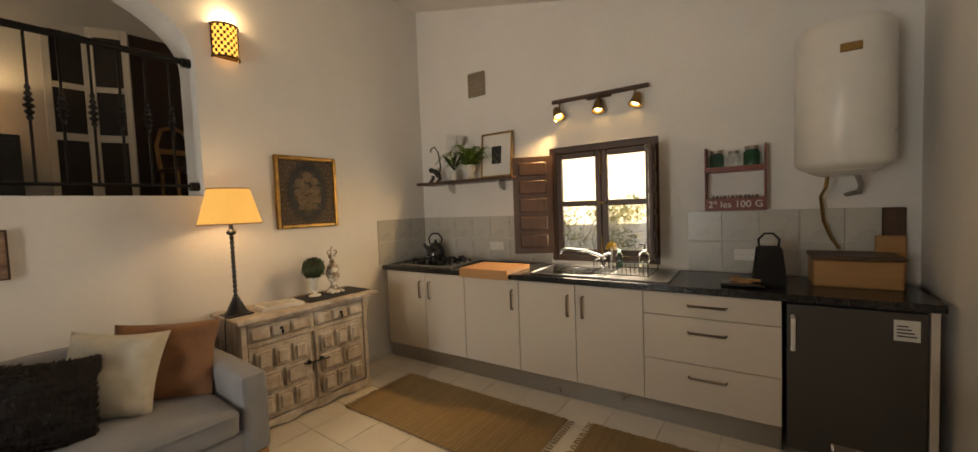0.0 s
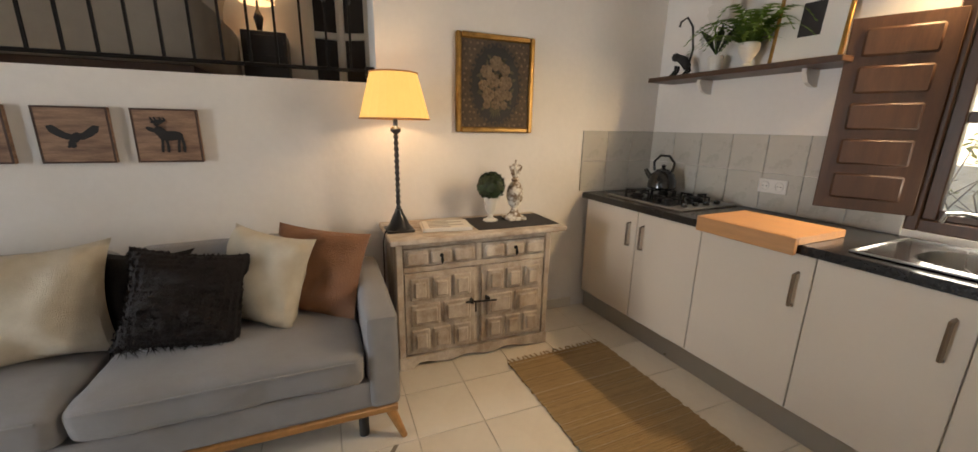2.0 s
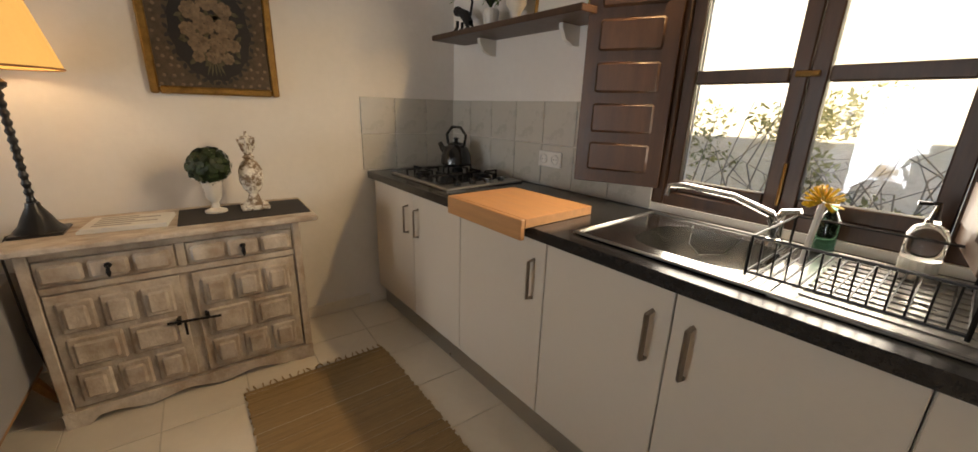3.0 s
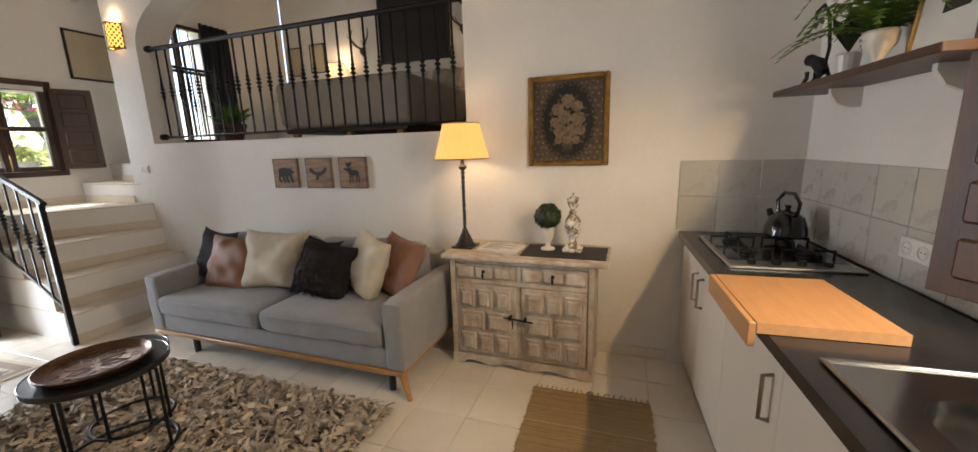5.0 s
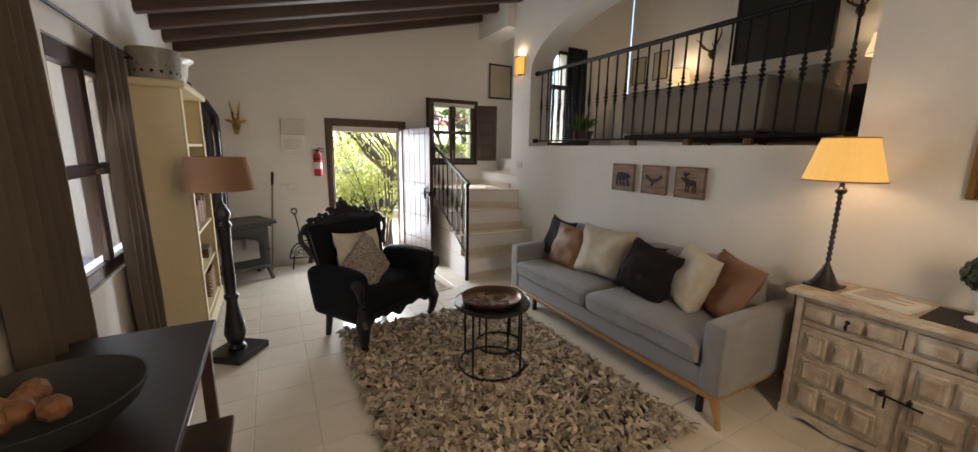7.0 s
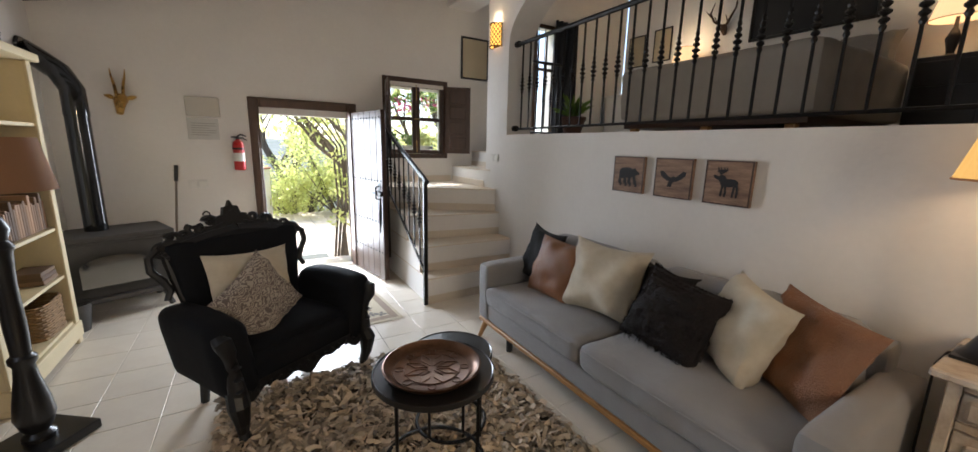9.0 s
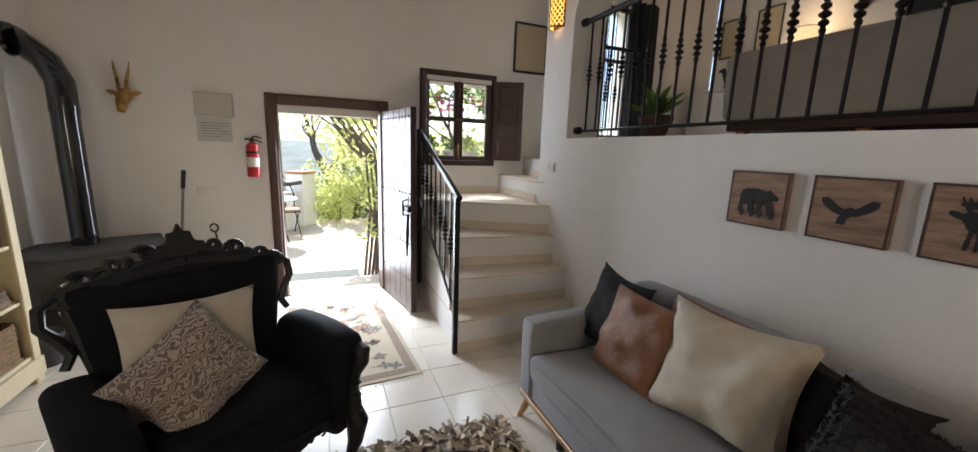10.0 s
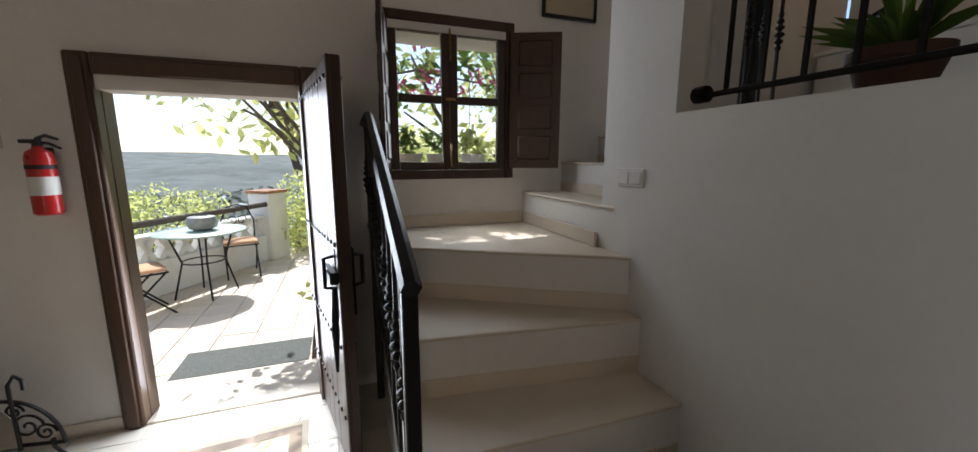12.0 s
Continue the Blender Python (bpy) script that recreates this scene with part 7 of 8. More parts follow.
# south wall things
gz = bmesh.new()     # gilt gazelle head, kept plain
add_tube(gz, [(0, 0.0, 0.02), (0, -0.05, 0.0), (0, -0.09, -0.05), (0, -0.12, -0.11)], [0.05, 0.048, 0.036, 0.024], 14)
for s in (1, -1):
    add_tube(gz, [(s * 0.022, -0.04, 0.04), (s * 0.03, -0.035, 0.13), (s * 0.045, -0.02, 0.21), (s * 0.05, -0.015, 0.27)], [0.013, 0.011, 0.007, 0.003], 8)
    add_tube(gz, [(s * 0.04, -0.03, 0.02), (s * 0.075, -0.025, 0.035), (s * 0.11, -0.02, 0.045)], [0.012, 0.02, 0.004], 8)
    for k in range(8):
        z = 0.06 + k * 0.018
        add_tube(gz, circle(s * (0.023 + 0.0008 * k * k * 0.3), -0.037 + 0.0015 * k, z, 0.0125 - 0.0006 * k, 8), 0.003, 4, closed=True)
solo("gazelle_head", gz, GOLD, "gilt gazelle head trophy on the wall", "wall ornament", pose(0.155, YS, 1.76, 0, 0, 180))
eb = thing("fuse_box", "flat white fuse box on the wall", "fuse box", pose(-0.43, YS, 1.745, 0, 0, 180))
part("case", box(-0.135, -0.055, -0.085, 0.135, 0, 0.095, bevel=0.006), BEIGEPLASTIC, eb)
part("lid_edge", box(-0.138, -0.060, -0.092, 0.138, 0, -0.083, bevel=0.003), PLASTIC, eb)
nt = thing("notice", "printed notice in a clear sleeve under the fuse box", "notice", pose(-0.415, YS, 1.545, 0, 0, 180))
part("sheet", box(-0.125, -0.006, -0.10, 0.125, 0, 0.10, bevel=0.001), SLEEVE, nt)
bm = bmesh.new()
for k in range(6):
    add_box(bm, -0.095, -0.0072, 0.05 - k * 0.022, 0.10 - 0.05 * (k % 3 == 2), -0.0061, 0.056 - k * 0.022)
part("text_lines", bm, CERAMGREY, nt)
fe = thing("fire_extinguisher", "red fire extinguisher with a black head by the door", "fire extinguisher", pose(-0.69, YS + 0.065, 1.15))
part("cylinder", lathe([(0.04, 0), (0.05, 0.008), (0.05, 0.25), (0.042, 0.28), (0.02, 0.295), (0.018, 0.305), (0, 0.305)], 24), REDPAINT, fe)
part("label", lathe([(0.0505, 0.09), (0.051, 0.092), (0.051, 0.17), (0.0505, 0.172)], 24), PAPER, fe, "white printed label")
part("black_band", lathe([(0.0505, 0.205), (0.051, 0.207), (0.051, 0.222), (0.0505, 0.224)], 24), INK, fe)
bm = box(-0.014, -0.014, 0.30, 0.014, 0.014, 0.335, bevel=0.004)
add_tube(bm, [(0, 0, 0.335), (-0.03, 0, 0.352), (-0.075, 0.0, 0.335)], [0.010, 0.008, 0.006], 6)
add_tube(bm, [(0, 0, 0.32), (-0.04, 0, 0.318), (-0.08, 0, 0.295)], [0.008, 0.007, 0.005], 6)
add_tube(bm, [(0.01, 0, 0.325), (0.05, 0.02, 0.325)], [0.010, 0.008], 6)
part("valve_head", bm, CHARCOAL, fe)
part("wall_hook", box(-0.02, -0.065, 0.19, 0.02, -0.045, 0.30), IRON, fe)
pk = thing("broom_stick", "thin stick with a black grip leaning on the wall", "stick", pose(-0.16, YS + 0.03, 0))
part("stick", tube([(0.08, 0.14, 0.0), (0.0, 0.0, 1.10)], 0.010, 8), NICKEL, pk)
part("grip", tube([(0.004, 0.007, 1.05), (-0.009, -0.012, 1.20)], 0.016, 8), CHARCOAL, pk)
ts = thing("fireside_tools", "black iron fireside tool stand with scrolls", "fireside tools", pose(-0.49, -3.26, 0, 0, 0, -10) @ Matrix.Diagonal((1.1, 1.1, 1.1, 1)))
bm = bmesh.new()
for s in (1, -1):
    add_tube(bm, [(s * 0.16, 0.05 * s, 0.0), (s * 0.15, 0.0, 0.10), (s * 0.15, 0, 0.14)], 0.008, 6)
add_tube(bm, [(-0.19, 0, 0.12), (0.19, 0, 0.12)], 0.008, 6)
add_tube(bm, [(0.19 * math.cos(math.pi * k / 20), 0, 0.12 + 0.20 * math.sin(math.pi * k / 20)) for k in range(21)], 0.008, 6)
part("stand", bm, IRON, ts)
for s in (1, -1):
    bm = bmesh.new()
    for cx2, cz2, r in ((0.07, 0.20, 0.06), (0.13, 0.17, 0.04), (0.035, 0.27, 0.035)):
        add_tube(bm, [(s * (cx2 + r * (1 - k / 26) * math.cos(k * 0.42)), 0, cz2 + r * (1 - k / 26) * math.sin(k * 0.42)) for k in range(24)], 0.005, 5)
    part("scroll", bm, IRON, ts)
part("poker", tube([(0.04, -0.03, 0.10), (0.10, -0.05, 0.55), (0.115, -0.055, 0.62)], 0.007, 6), IRON, ts)
part("poker_ring", tube([(0.12 + 0.028 * math.cos(k * 0.6), -0.055, 0.655 + 0.032 * math.sin(k * 0.6)) for k in range(11)], 0.007, 6), IRON, ts)
part("hook", tube([(-0.06, 0.03, 0.12), (-0.06, 0.03, 0.40), (-0.085, 0.03, 0.44), (-0.11, 0.03, 0.42), (-0.11, 0.03, 0.38)], 0.007, 6), IRON, ts)
part("shovel", prism([(-0.05, 0), (0.05, 0), (0.055, 0.12), (0.02, 0.17), (-0.02, 0.17), (-0.055, 0.12)], 0.004, pose(0.0, 0.03, 0.13, 90)), NICKEL, ts)
framed("stair_picture", 0.40, 0.51, 0.025, 0.022, BLACKWOOD, MOUNT, pose(-3.385, YS, 2.545, 0, 0, 180), "black-framed pale print beside the stairs")

# kilim at the door
kl = thing("kilim_rug", "pale flat kilim with a brown border before the door", "rug", pose(-1.70, -3.22, 0.001, 0, 0, 4))
part("weave", box(0.0, 0.0, 0, 0.82, 1.50, 0.006, bevel=0.002), KILIM, kl)
bm = bmesh.new()
for a in ((0.03, 0.04, 0.09, 1.46), (0.73, 0.04, 0.79, 1.46), (0.09, 0.04, 0.73, 0.10), (0.09, 1.40, 0.73, 1.46)):
    add_box(bm, a[0], a[1], 0.0062, a[2], a[3], 0.0072)
part("border", bm, KILIM_BROWN, kl, "faded brown woven border")
random.seed(13)
for mt in (KILIM_RED, KILIM_BLUE):
    bm = bmesh.new()
    for k in range(26):
        x, y = random.uniform(0.14, 0.66), random.uniform(0.15, 1.35)
        for a in range(4):
            add_prism(bm, [(0, 0), (0.027, 0.018), (0.052, 0), (0.027, -0.018)], 0.0009, pose(x, y, 0.0063 + 0.0001 * (k % 5), 0, 0, a * 90 + k * 20))
        add_box(bm, x, y - 0.003, 0.0062, x + random.uniform(0.05, 0.12), y + 0.003, 0.0068)
    part("flower_motif", bm, mt, kl, "small woven flowers")
bm = bmesh.new()
for k in range(40):
    for y0, s in ((0, -1), (1.5, 1)):
        add_tube(bm, [(0.01 + k * 0.0205, y0, 0.003), (0.01 + k * 0.0205 + random.uniform(-.01, .01), y0 + s * 0.04, 0.003)], 0.003, 4)
part("fringe", bm, CREAM, kl)


# ---- raised bedroom, seen through the arch ----
bd = thing("bed", "bed with a grey cover hanging to the floor on wooden legs", "bed")
BD = (-5.85, -1.68, -4.12, 0.05)
t = soft_box(BD[0], BD[1], 1.72, BD[2], BD[3], 2.24, 0.07, 0.012, 0.02, 18, 4)
for v in t.verts:
    if v.co.z < 1.9:
        w = (1.9 - v.co.z) / 0.18
        v.co.x += 0.03 * w * math.sin(v.co.y * 13)
        v.co.y += 0.03 * w * math.sin(v.co.x * 13)
part("cover", t, GREYCLOTH, bd)
part("bed_frame", box(BD[0], BD[1] + 0.05, 1.66, BD[2] - 0.06, BD[3] - 0.05, 1.72, bevel=0.005), DARKWOOD, bd)
for x in (BD[0] + 0.05, BD[2] - 0.15):
    for y in (BD[1] + 0.12, -0.8, BD[3] - 0.2):
        part("leg", box(x, y, LZ, x + 0.07, y + 0.07, 1.66, bevel=0.004), OAK, bd)
for y, mt in ((-1.35, GREYCLOTH), (-0.82, WHITECLOTH), (-0.28, GREYCLOTH)):
    bm = bmesh.new()
    add_pillow(bm, 0.48, 0.36, 0.16, None, 12, 40 + int(y * 10))
    solo("bed_pillow", bm, mt, "soft pillow propped against the bedroom wall", "pillow", pose(-5.72, y, 2.24, 0, 0, 90) @ pose(0, 0, 0, -28), "pillows on the bed", smooth=True)
framed("dark_painting", 1.20, 1.20, 0.04, 0.03, BLACKWOOD, BLACKCANVAS, pose(LX, -0.93, 3.36, 0, 0, 90), "large near-black painting above the bed")
for y, z in ((-3.22, 2.95), (-2.76, 2.97)):
    framed("bedroom_print", 0.30, 0.46, 0.02, 0.016, BLACKWOOD, MOUNT, pose(LX, y, z, 0, 0, 90), "slim black frame with a pale print in the bedroom", 0.0)
for y, z in ((-1.85, 3.02), (-0.12, 3.16)):
    at = thing("antlers", "pair of brown antlers mounted on the bedroom wall", "wall ornament", pose(LX, y, z, 0, 0, 90), "antlers on the bedroom wall")
    bm = bmesh.new()
    add_tube(bm, [(0, 0, -0.1), (0, -0.04, -0.04), (0, -0.05, 0.02)], [0.02, 0.045, 0.03], 10)
    part("skull", bm, BROWNWOOD, at)
    for s in (1, -1):
        bm = bmesh.new()
        add_tube(bm, [(s * 0.02, -0.04, 0.0), (s * 0.10, -0.10, 0.06), (s * 0.16, -0.10, 0.17), (s * 0.14, -0.06, 0.30)], [0.016, 0.014, 0.011, 0.004], 8)
        add_tube(bm, [(s * 0.06, -0.07, 0.03), (s * 0.07, -0.15, 0.10)], [0.011, 0.003], 6)
        add_tube(bm, [(s * 0.14, -0.10, 0.12), (s * 0.20, -0.14, 0.20)], [0.010, 0.003], 6)
        part("antler", bm, BROWNWOOD, at)
lc = thing("low_cabinet", "white low cabinet along the bedroom wall", "cabinet")
part("body", box(LX + 0.002, -3.40, LZ, LX + 0.42, -1.85, 2.24, bevel=0.006), WHITEPAINT, lc)
part("cabinet_top", box(LX + 0.002, -3.42, 2.242, LX + 0.45, -1.83, 2.27, bevel=0.004), WHITEPAINT, lc)
ft = lathe([(0.06, 0), (0.06, 0.015), (0.025, 0.04), (0.035, 0.10), (0.05, 0.16), (0.03, 0.21), (0.015, 0.25), (0.012, 0.33)], 16)
table_lamp("bedside_lamp", "small lamp with a lit peach shade on the white cabinet", pose(LX + 0.22, -2.22, 2.27), 0.31, 0.17, 0.12, 0.22, SHADE_BED, ft)
bulb("bedside_bulb", (LX + 0.22, -2.22, 2.86), 1.4, 0.04)
hs = bmesh.new()
add_tube(hs, [(0.11, 0, 0.16), (0.0, 0, 0.15), (-0.09, 0, 0.17), (-0.14, 0, 0.26), (-0.19, 0, 0.24)], [0.035, 0.045, 0.04, 0.026, 0.016], 10)
for x in (-0.08, 0.09):
    for y in (-0.025, 0.025):
        add_tube(hs, [(x, y, 0.15), (x + 0.01, y, 0.07), (x, y, 0.0)], [0.02, 0.011, 0.010], 6)
add_tube(hs, [(0.13, 0, 0.17), (0.17, 0, 0.12), (0.17, 0, 0.05)], 0.010, 6)
solo("horse_figurine", hs, INK, "black horse figurine on the white cabinet", "figurine", pose(LX + 0.25, -2.95, 2.27, 0, 0, 90))
cs = thing("bedside_chest", "black painted bedside chest", "chest")
part("body", box(LX + 0.01, 0.08, LZ, LX + 0.45, 0.50, 2.26, bevel=0.006), BLACKWOOD, cs)
part("drawer_front", box(LX + 0.451, 0.11, 2.02, LX + 0.465, 0.47, 2.22, bevel=0.004), BLACKWOOD, cs)
table_lamp("bedside_lamp", "turned black lamp with a lit peach shade on the black chest", pose(LX + 0.24, 0.24, 2.26), 0.31, 0.17, 0.12, 0.22, SHADE_BED, ft2 := lathe([(0.06, 0), (0.06, 0.015), (0.025, 0.04), (0.035, 0.10), (0.05, 0.16), (0.03, 0.21), (0.015, 0.25), (0.012, 0.33)], 16))
bulb("bedside_bulb", (LX + 0.24, 0.24, 2.80), 1.4, 0.04)
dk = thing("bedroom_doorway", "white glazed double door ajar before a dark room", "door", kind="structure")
# flat walnut-coloured sheet; its dark colour replaces the shade of the room beyond
part("dark_room", box(LX + 0.003, 1.38, LZ, LX + 0.02, 2.18, 3.6), DARKWOOD, dk, "thin dark sheet standing in for the unlit room beyond the door")
for y0, a in ((1.06, 82), (0.72, 110)):
    bm = bmesh.new()
    for q in ((0, 0, 0.06, 2.0), (0.30, 0, 0.36, 2.0), (0.06, 0, 0.30, 0.12), (0.06, 1.9, 0.30, 2.0), (0.06, 0.75, 0.30, 0.83), (0.06, 1.3, 0.30, 1.36)):
        add_box(bm, q[0], -0.02, q[1], q[2], 0.02, q[3], bevel=0.004)
    l = part("door_leaf", bm, WHITEPAINT, dk, "white glazed door leaf", at=pose(LX + 0.05, y0, LZ, 0, 0, a - 20))
    part("panel", box(0.06, -0.004, 0.12, 0.30, 0.004, 1.9), SLATE, l)
ch = thing("wooden_chair", "arched-back wooden chair in the bedroom doorway", "chair", pose(LX + 0.35, 1.80, LZ + 0.001, 0, 0, -80))
part("seat", box(-0.20, -0.20, 0.43, 0.20, 0.20, 0.47, bevel=0.01), BROWNWOOD, ch)
for x in (-0.17, 0.17):
    for y in (-0.17, 0.17):
        part("leg", tube([(x, y, 0.43), (x * 1.08, y * 1.08, 0)], [0.02, 0.015], 8), OAK, ch)
part("back_arch", tube([(-0.18, -0.18, 0.46), (-0.19, -0.22, 0.75), (-0.12, -0.25, 0.95), (0, -0.26, 1.0), (0.12, -0.25, 0.95), (0.19, -0.22, 0.75), (0.18, -0.18, 0.46)], 0.022, 8), OAK, ch)
part("back_rail", box(-0.18, -0.23, 0.66, 0.18, -0.21, 0.72), OAK, ch)
# balcony window with slate curtain
bw2 = thing("window_4", "tall bright bedroom window behind slate curtains", "window", pose(BWX0, YS - 0.02, 1.6), kind="structure")
bm = bmesh.new()
W4, H4 = BWX1 - BWX0, BWZ1 - 1.6
for a in ((0, 0, 0.05, H4), (W4 - 0.05, 0, W4, H4), (0.05, 0, W4 - 0.05, 0.05), (0.05, H4 - 0.05, W4 - 0.05, H4), (W4 / 2 - 0.03, 0.05, W4 / 2 + 0.03, H4 - 0.05), (0.05, H4 * 0.6, W4 - 0.05, H4 * 0.6 + 0.04)):
    add_box(bm, a[0], -0.02, a[1], a[2], 0.02, a[3], bevel=0.004)
part("window_frame", bm, DARKWOOD, bw2)
for k in range(6):
    part("window_bar", tube([(0.1 + k * 0.115, -0.15, 0.0), (0.1 + k * 0.115, -0.15, H4)], 0.007, 6), IRON, bw2)
cu = thing("bedroom_curtain", "slate grey curtain hanging by the bedroom window", "curtain")
bm = bmesh.new()
grid = []
for i in range(41):
    col = []
    for j in range(9):
        f, g = i / 40, j / 8
        col.append(bm.verts.new((-4.62 - 0.42 * f, YS + 0.10 + 0.03 * math.sin(f * 5 * 6.28 + g), 3.2 - 1.63 * g)))
    grid.append(col)
for i in range(40):
    for j in range(8):
        bm.faces.new((grid[i][j], grid[i + 1][j], grid[i + 1][j + 1], grid[i][j + 1]))
bmesh.ops.solidify(bm, geom=bm.faces[:], thickness=0.004)
part("cloth", bm, BLUECURTAIN, cu, smooth=True)
pp = thing("potted_plant", "spiky green plant in a dark clay pot behind the railing", "plant", pose(-3.72, -1.90, LZ))
part("pot", lathe([(0.07, 0), (0.125, 0.18), (0.135, 0.18), (0.135, 0.215), (0.12, 0.215), (0.11, 0.19), (0, 0.18)], 24), material("dark_clay", (0.10, 0.045, 0.028), 0.7, vary=0.2), pp)
bm = bmesh.new()
random.seed(31)
for k in range(34):
    a, l, e = random.uniform(0, 6.28), random.uniform(0.2, 0.38), random.uniform(0.3, 1.3)
    d = Vector((math.cos(a), math.sin(a), 0))
    s = Vector((-d.y, d.x, 0)) * 0.014
    p0, p1, p2 = Vector((0, 0, 0.2)), Vector((0, 0, 0.2 + l * math.sin(e) * 0.6)) + d * l * 0.5 * math.cos(e), Vector((0, 0, 0.2 + l * math.sin(e) * 0.8)) + d * l * math.cos(e)
    v = [bm.verts.new(q) for q in (p0 - s * 0.5, p0 + s * 0.5, p1 + s, p2, p1 - s)]
    bm.faces.new(v)
part("leaves", bm, LEAF, pp)


# ---- outside ----
def land(x, y):
    """Height of the ground: a hill above the house, the terrace, a valley and far ridges."""
    h = -0.16
    if y > 4.2:
        h += 0.62 * (y - 4.2) if y < 40 else 22 + 0.25 * (y - 40)
        h = min(h, 60)
    if y < -8.4:
        d = -8.4 - y
        h -= min(0.55 * d, 60 + 0.02 * d)
        r = math.hypot(x, y)
        if r > 250:
            h += (r - 250) * 0.055 + 26 * noise.noise(Vector((x / 260, y / 260, 0))) + 9 * noise.noise(Vector((x / 60, y / 60, 3)))
        elif d > 6:
            h += 3.0 * noise.noise(Vector((x / 30, y / 30, 1)))
    return h


GROUND = material("dry_hill_ground", (0.105, 0.115, 0.10), 0.95, vary=0.3, scale=0.012, fine=0.12, bump=0.0, tint=(0.045, 0.058, 0.045), contrast=0.25)
bm = bmesh.new()
rings, seg = [], 96
rad = [1.0]
while rad[-1] < 2600:
    rad.append(rad[-1] * 1.09 + 0.15)
prev = None
for r in rad:
    cur = []
    for k in range(seg):
        a = 2 * math.pi * k / seg
        x, y = -1 + r * math.cos(a), -4 + r * math.sin(a)
        cur.append(bm.verts.new((x, y, land(x, y))))
    if prev:
        for k in range(seg):
            j = (k + 1) % seg
            bm.faces.new((prev[k], prev[j], cur[j], cur[k]))
    else:
        bm.faces.new(cur)
    prev = cur
solo("ground", bm, GROUND, "dry scrub-covered hillside and valley", "ground", kind="structure", smooth=True)

# dry earth bank that climbs behind the kitchen
EARTH = material("pale_dry_earth", (0.56, 0.47, 0.34), 0.95, vary=0.2, scale=1.2, fine=12, bump=0.6, dist=0.03, tint=(0.42, 0.36, 0.22), contrast=0.4)
bm = bmesh.new()
grid = []
for i in range(41):
    x = -9 + 0.4 * i
    grid.append([bm.verts.new((x, 4.3 + 0.4 * j, land(x, 4.3 + 0.4 * j) + 0.06 + 0.10 * (1 + noise.noise(Vector((x * 1.3, j * 0.5, 7)))))) for j in range(41)])
for i in range(40):
    for j in range(40):
        bm.faces.new((grid[i][j], grid[i + 1][j], grid[i + 1][j + 1], grid[i][j + 1]))
solo("bank", bm, EARTH, "pale dry earth bank rising behind the kitchen", "ground", kind="structure", smooth=True)

# terrace with its tiles
TZ = -0.13
solo("terrace_floor", box(-4.6, -8.35, -0.6, 1.9, YS - 0.322, TZ - 0.012), GROUT, "mortar bed of the tiled terrace", "pavement", kind="structure")
solo("doormat", box(-1.62, -4.60, TZ + 0.001, -0.72, -4.18, TZ + 0.012, bevel=0.003), MAT, "dark ribbed rubber mat before the step", "doormat")
solo("door_step", box(-1.95, -3.98, TZ - 0.01, -0.70, YS - 0.322, -0.02, bevel=0.01), PAVE, "pale stone doorstep outside the door", "step", kind="structure")

# balustrade with its pillar and log rail
WA, WB = Vector((-0.74, -7.75, TZ)), Vector((1.15, -4.75, TZ))
wl = thing("balustrade", "low white terrace wall with a lattice and a log rail", "wall", kind="structure")
ang = math.degrees(math.atan2(WB.y - WA.y, WB.x - WA.x))
LB = (WB - WA).length
bmat = Matrix.Translation(WA) @ pose(0, 0, 0, 0, 0, ang)
wl.matrix_basis = bmat
part("pillar", box(-0.36, -0.18, 0, 0.02, 0.18, 1.02, bevel=0.015), OUTWHITE, wl)
part("pillar_cap", box(-0.38, -0.20, 1.02, 0.04, 0.20, 1.06, bevel=0.008), TERRACOTTA, wl)
part("plinth_wall", box(0.02, -0.10, 0, LB, 0.10, 0.40, bevel=0.01), OUTWHITE, wl)
part("coping", box(0.02, -0.09, 0.66, LB, 0.09, 0.70, bevel=0.008), OUTWHITE, wl)
for k in range(int(LB / 0.22)):
    x = 0.14 + k * 0.22
    for s in (1, -1):
        part("lattice_bar", box(-0.03, -0.05, -0.15, 0.03, 0.05, 0.15), OUTWHITE, wl, at=pose(x, 0, 0.53, 0, s * 32, 0))
part("log_rail", tube([(-0.05, 0.13, 0.86), (LB * 0.5, 0.12, 0.84), (LB, 0.13, 0.85)], [0.035, 0.04, 0.036], 10), BARK, wl)

# garden table and chairs
gt = thing("garden_table", "round pale green metal garden table on the terrace", "table", pose(-0.42, -6.22, TZ))
part("tabletop", lathe([(0.43, 0.72), (0.44, 0.725), (0.44, 0.74), (0.43, 0.745), (0, 0.745)], 40), GREENTOP, gt)
for k in range(4):
    a = k * math.pi / 2 + 0.4
    part("leg", tube([(0.30 * math.cos(a), 0.30 * math.sin(a), 0.72), (0.20 * math.cos(a), 0.20 * math.sin(a), 0.40), (0.30 * math.cos(a), 0.30 * math.sin(a), 0.0)], 0.011, 6), IRON, gt)
part("leg_ring", tube(circle(0, 0, 0.40, 0.205, 28), 0.008, 6, closed=True), IRON, gt)
solo("stone_pot", lathe([(0.06, 0), (0.13, 0.03), (0.155, 0.09), (0.13, 0.15), (0.07, 0.165), (0.06, 0.15), (0, 0.14)], 24), CERAMGREY, "round grey clay pot on the garden table", "pot", pose(-0.45, -6.20, TZ + 0.746))


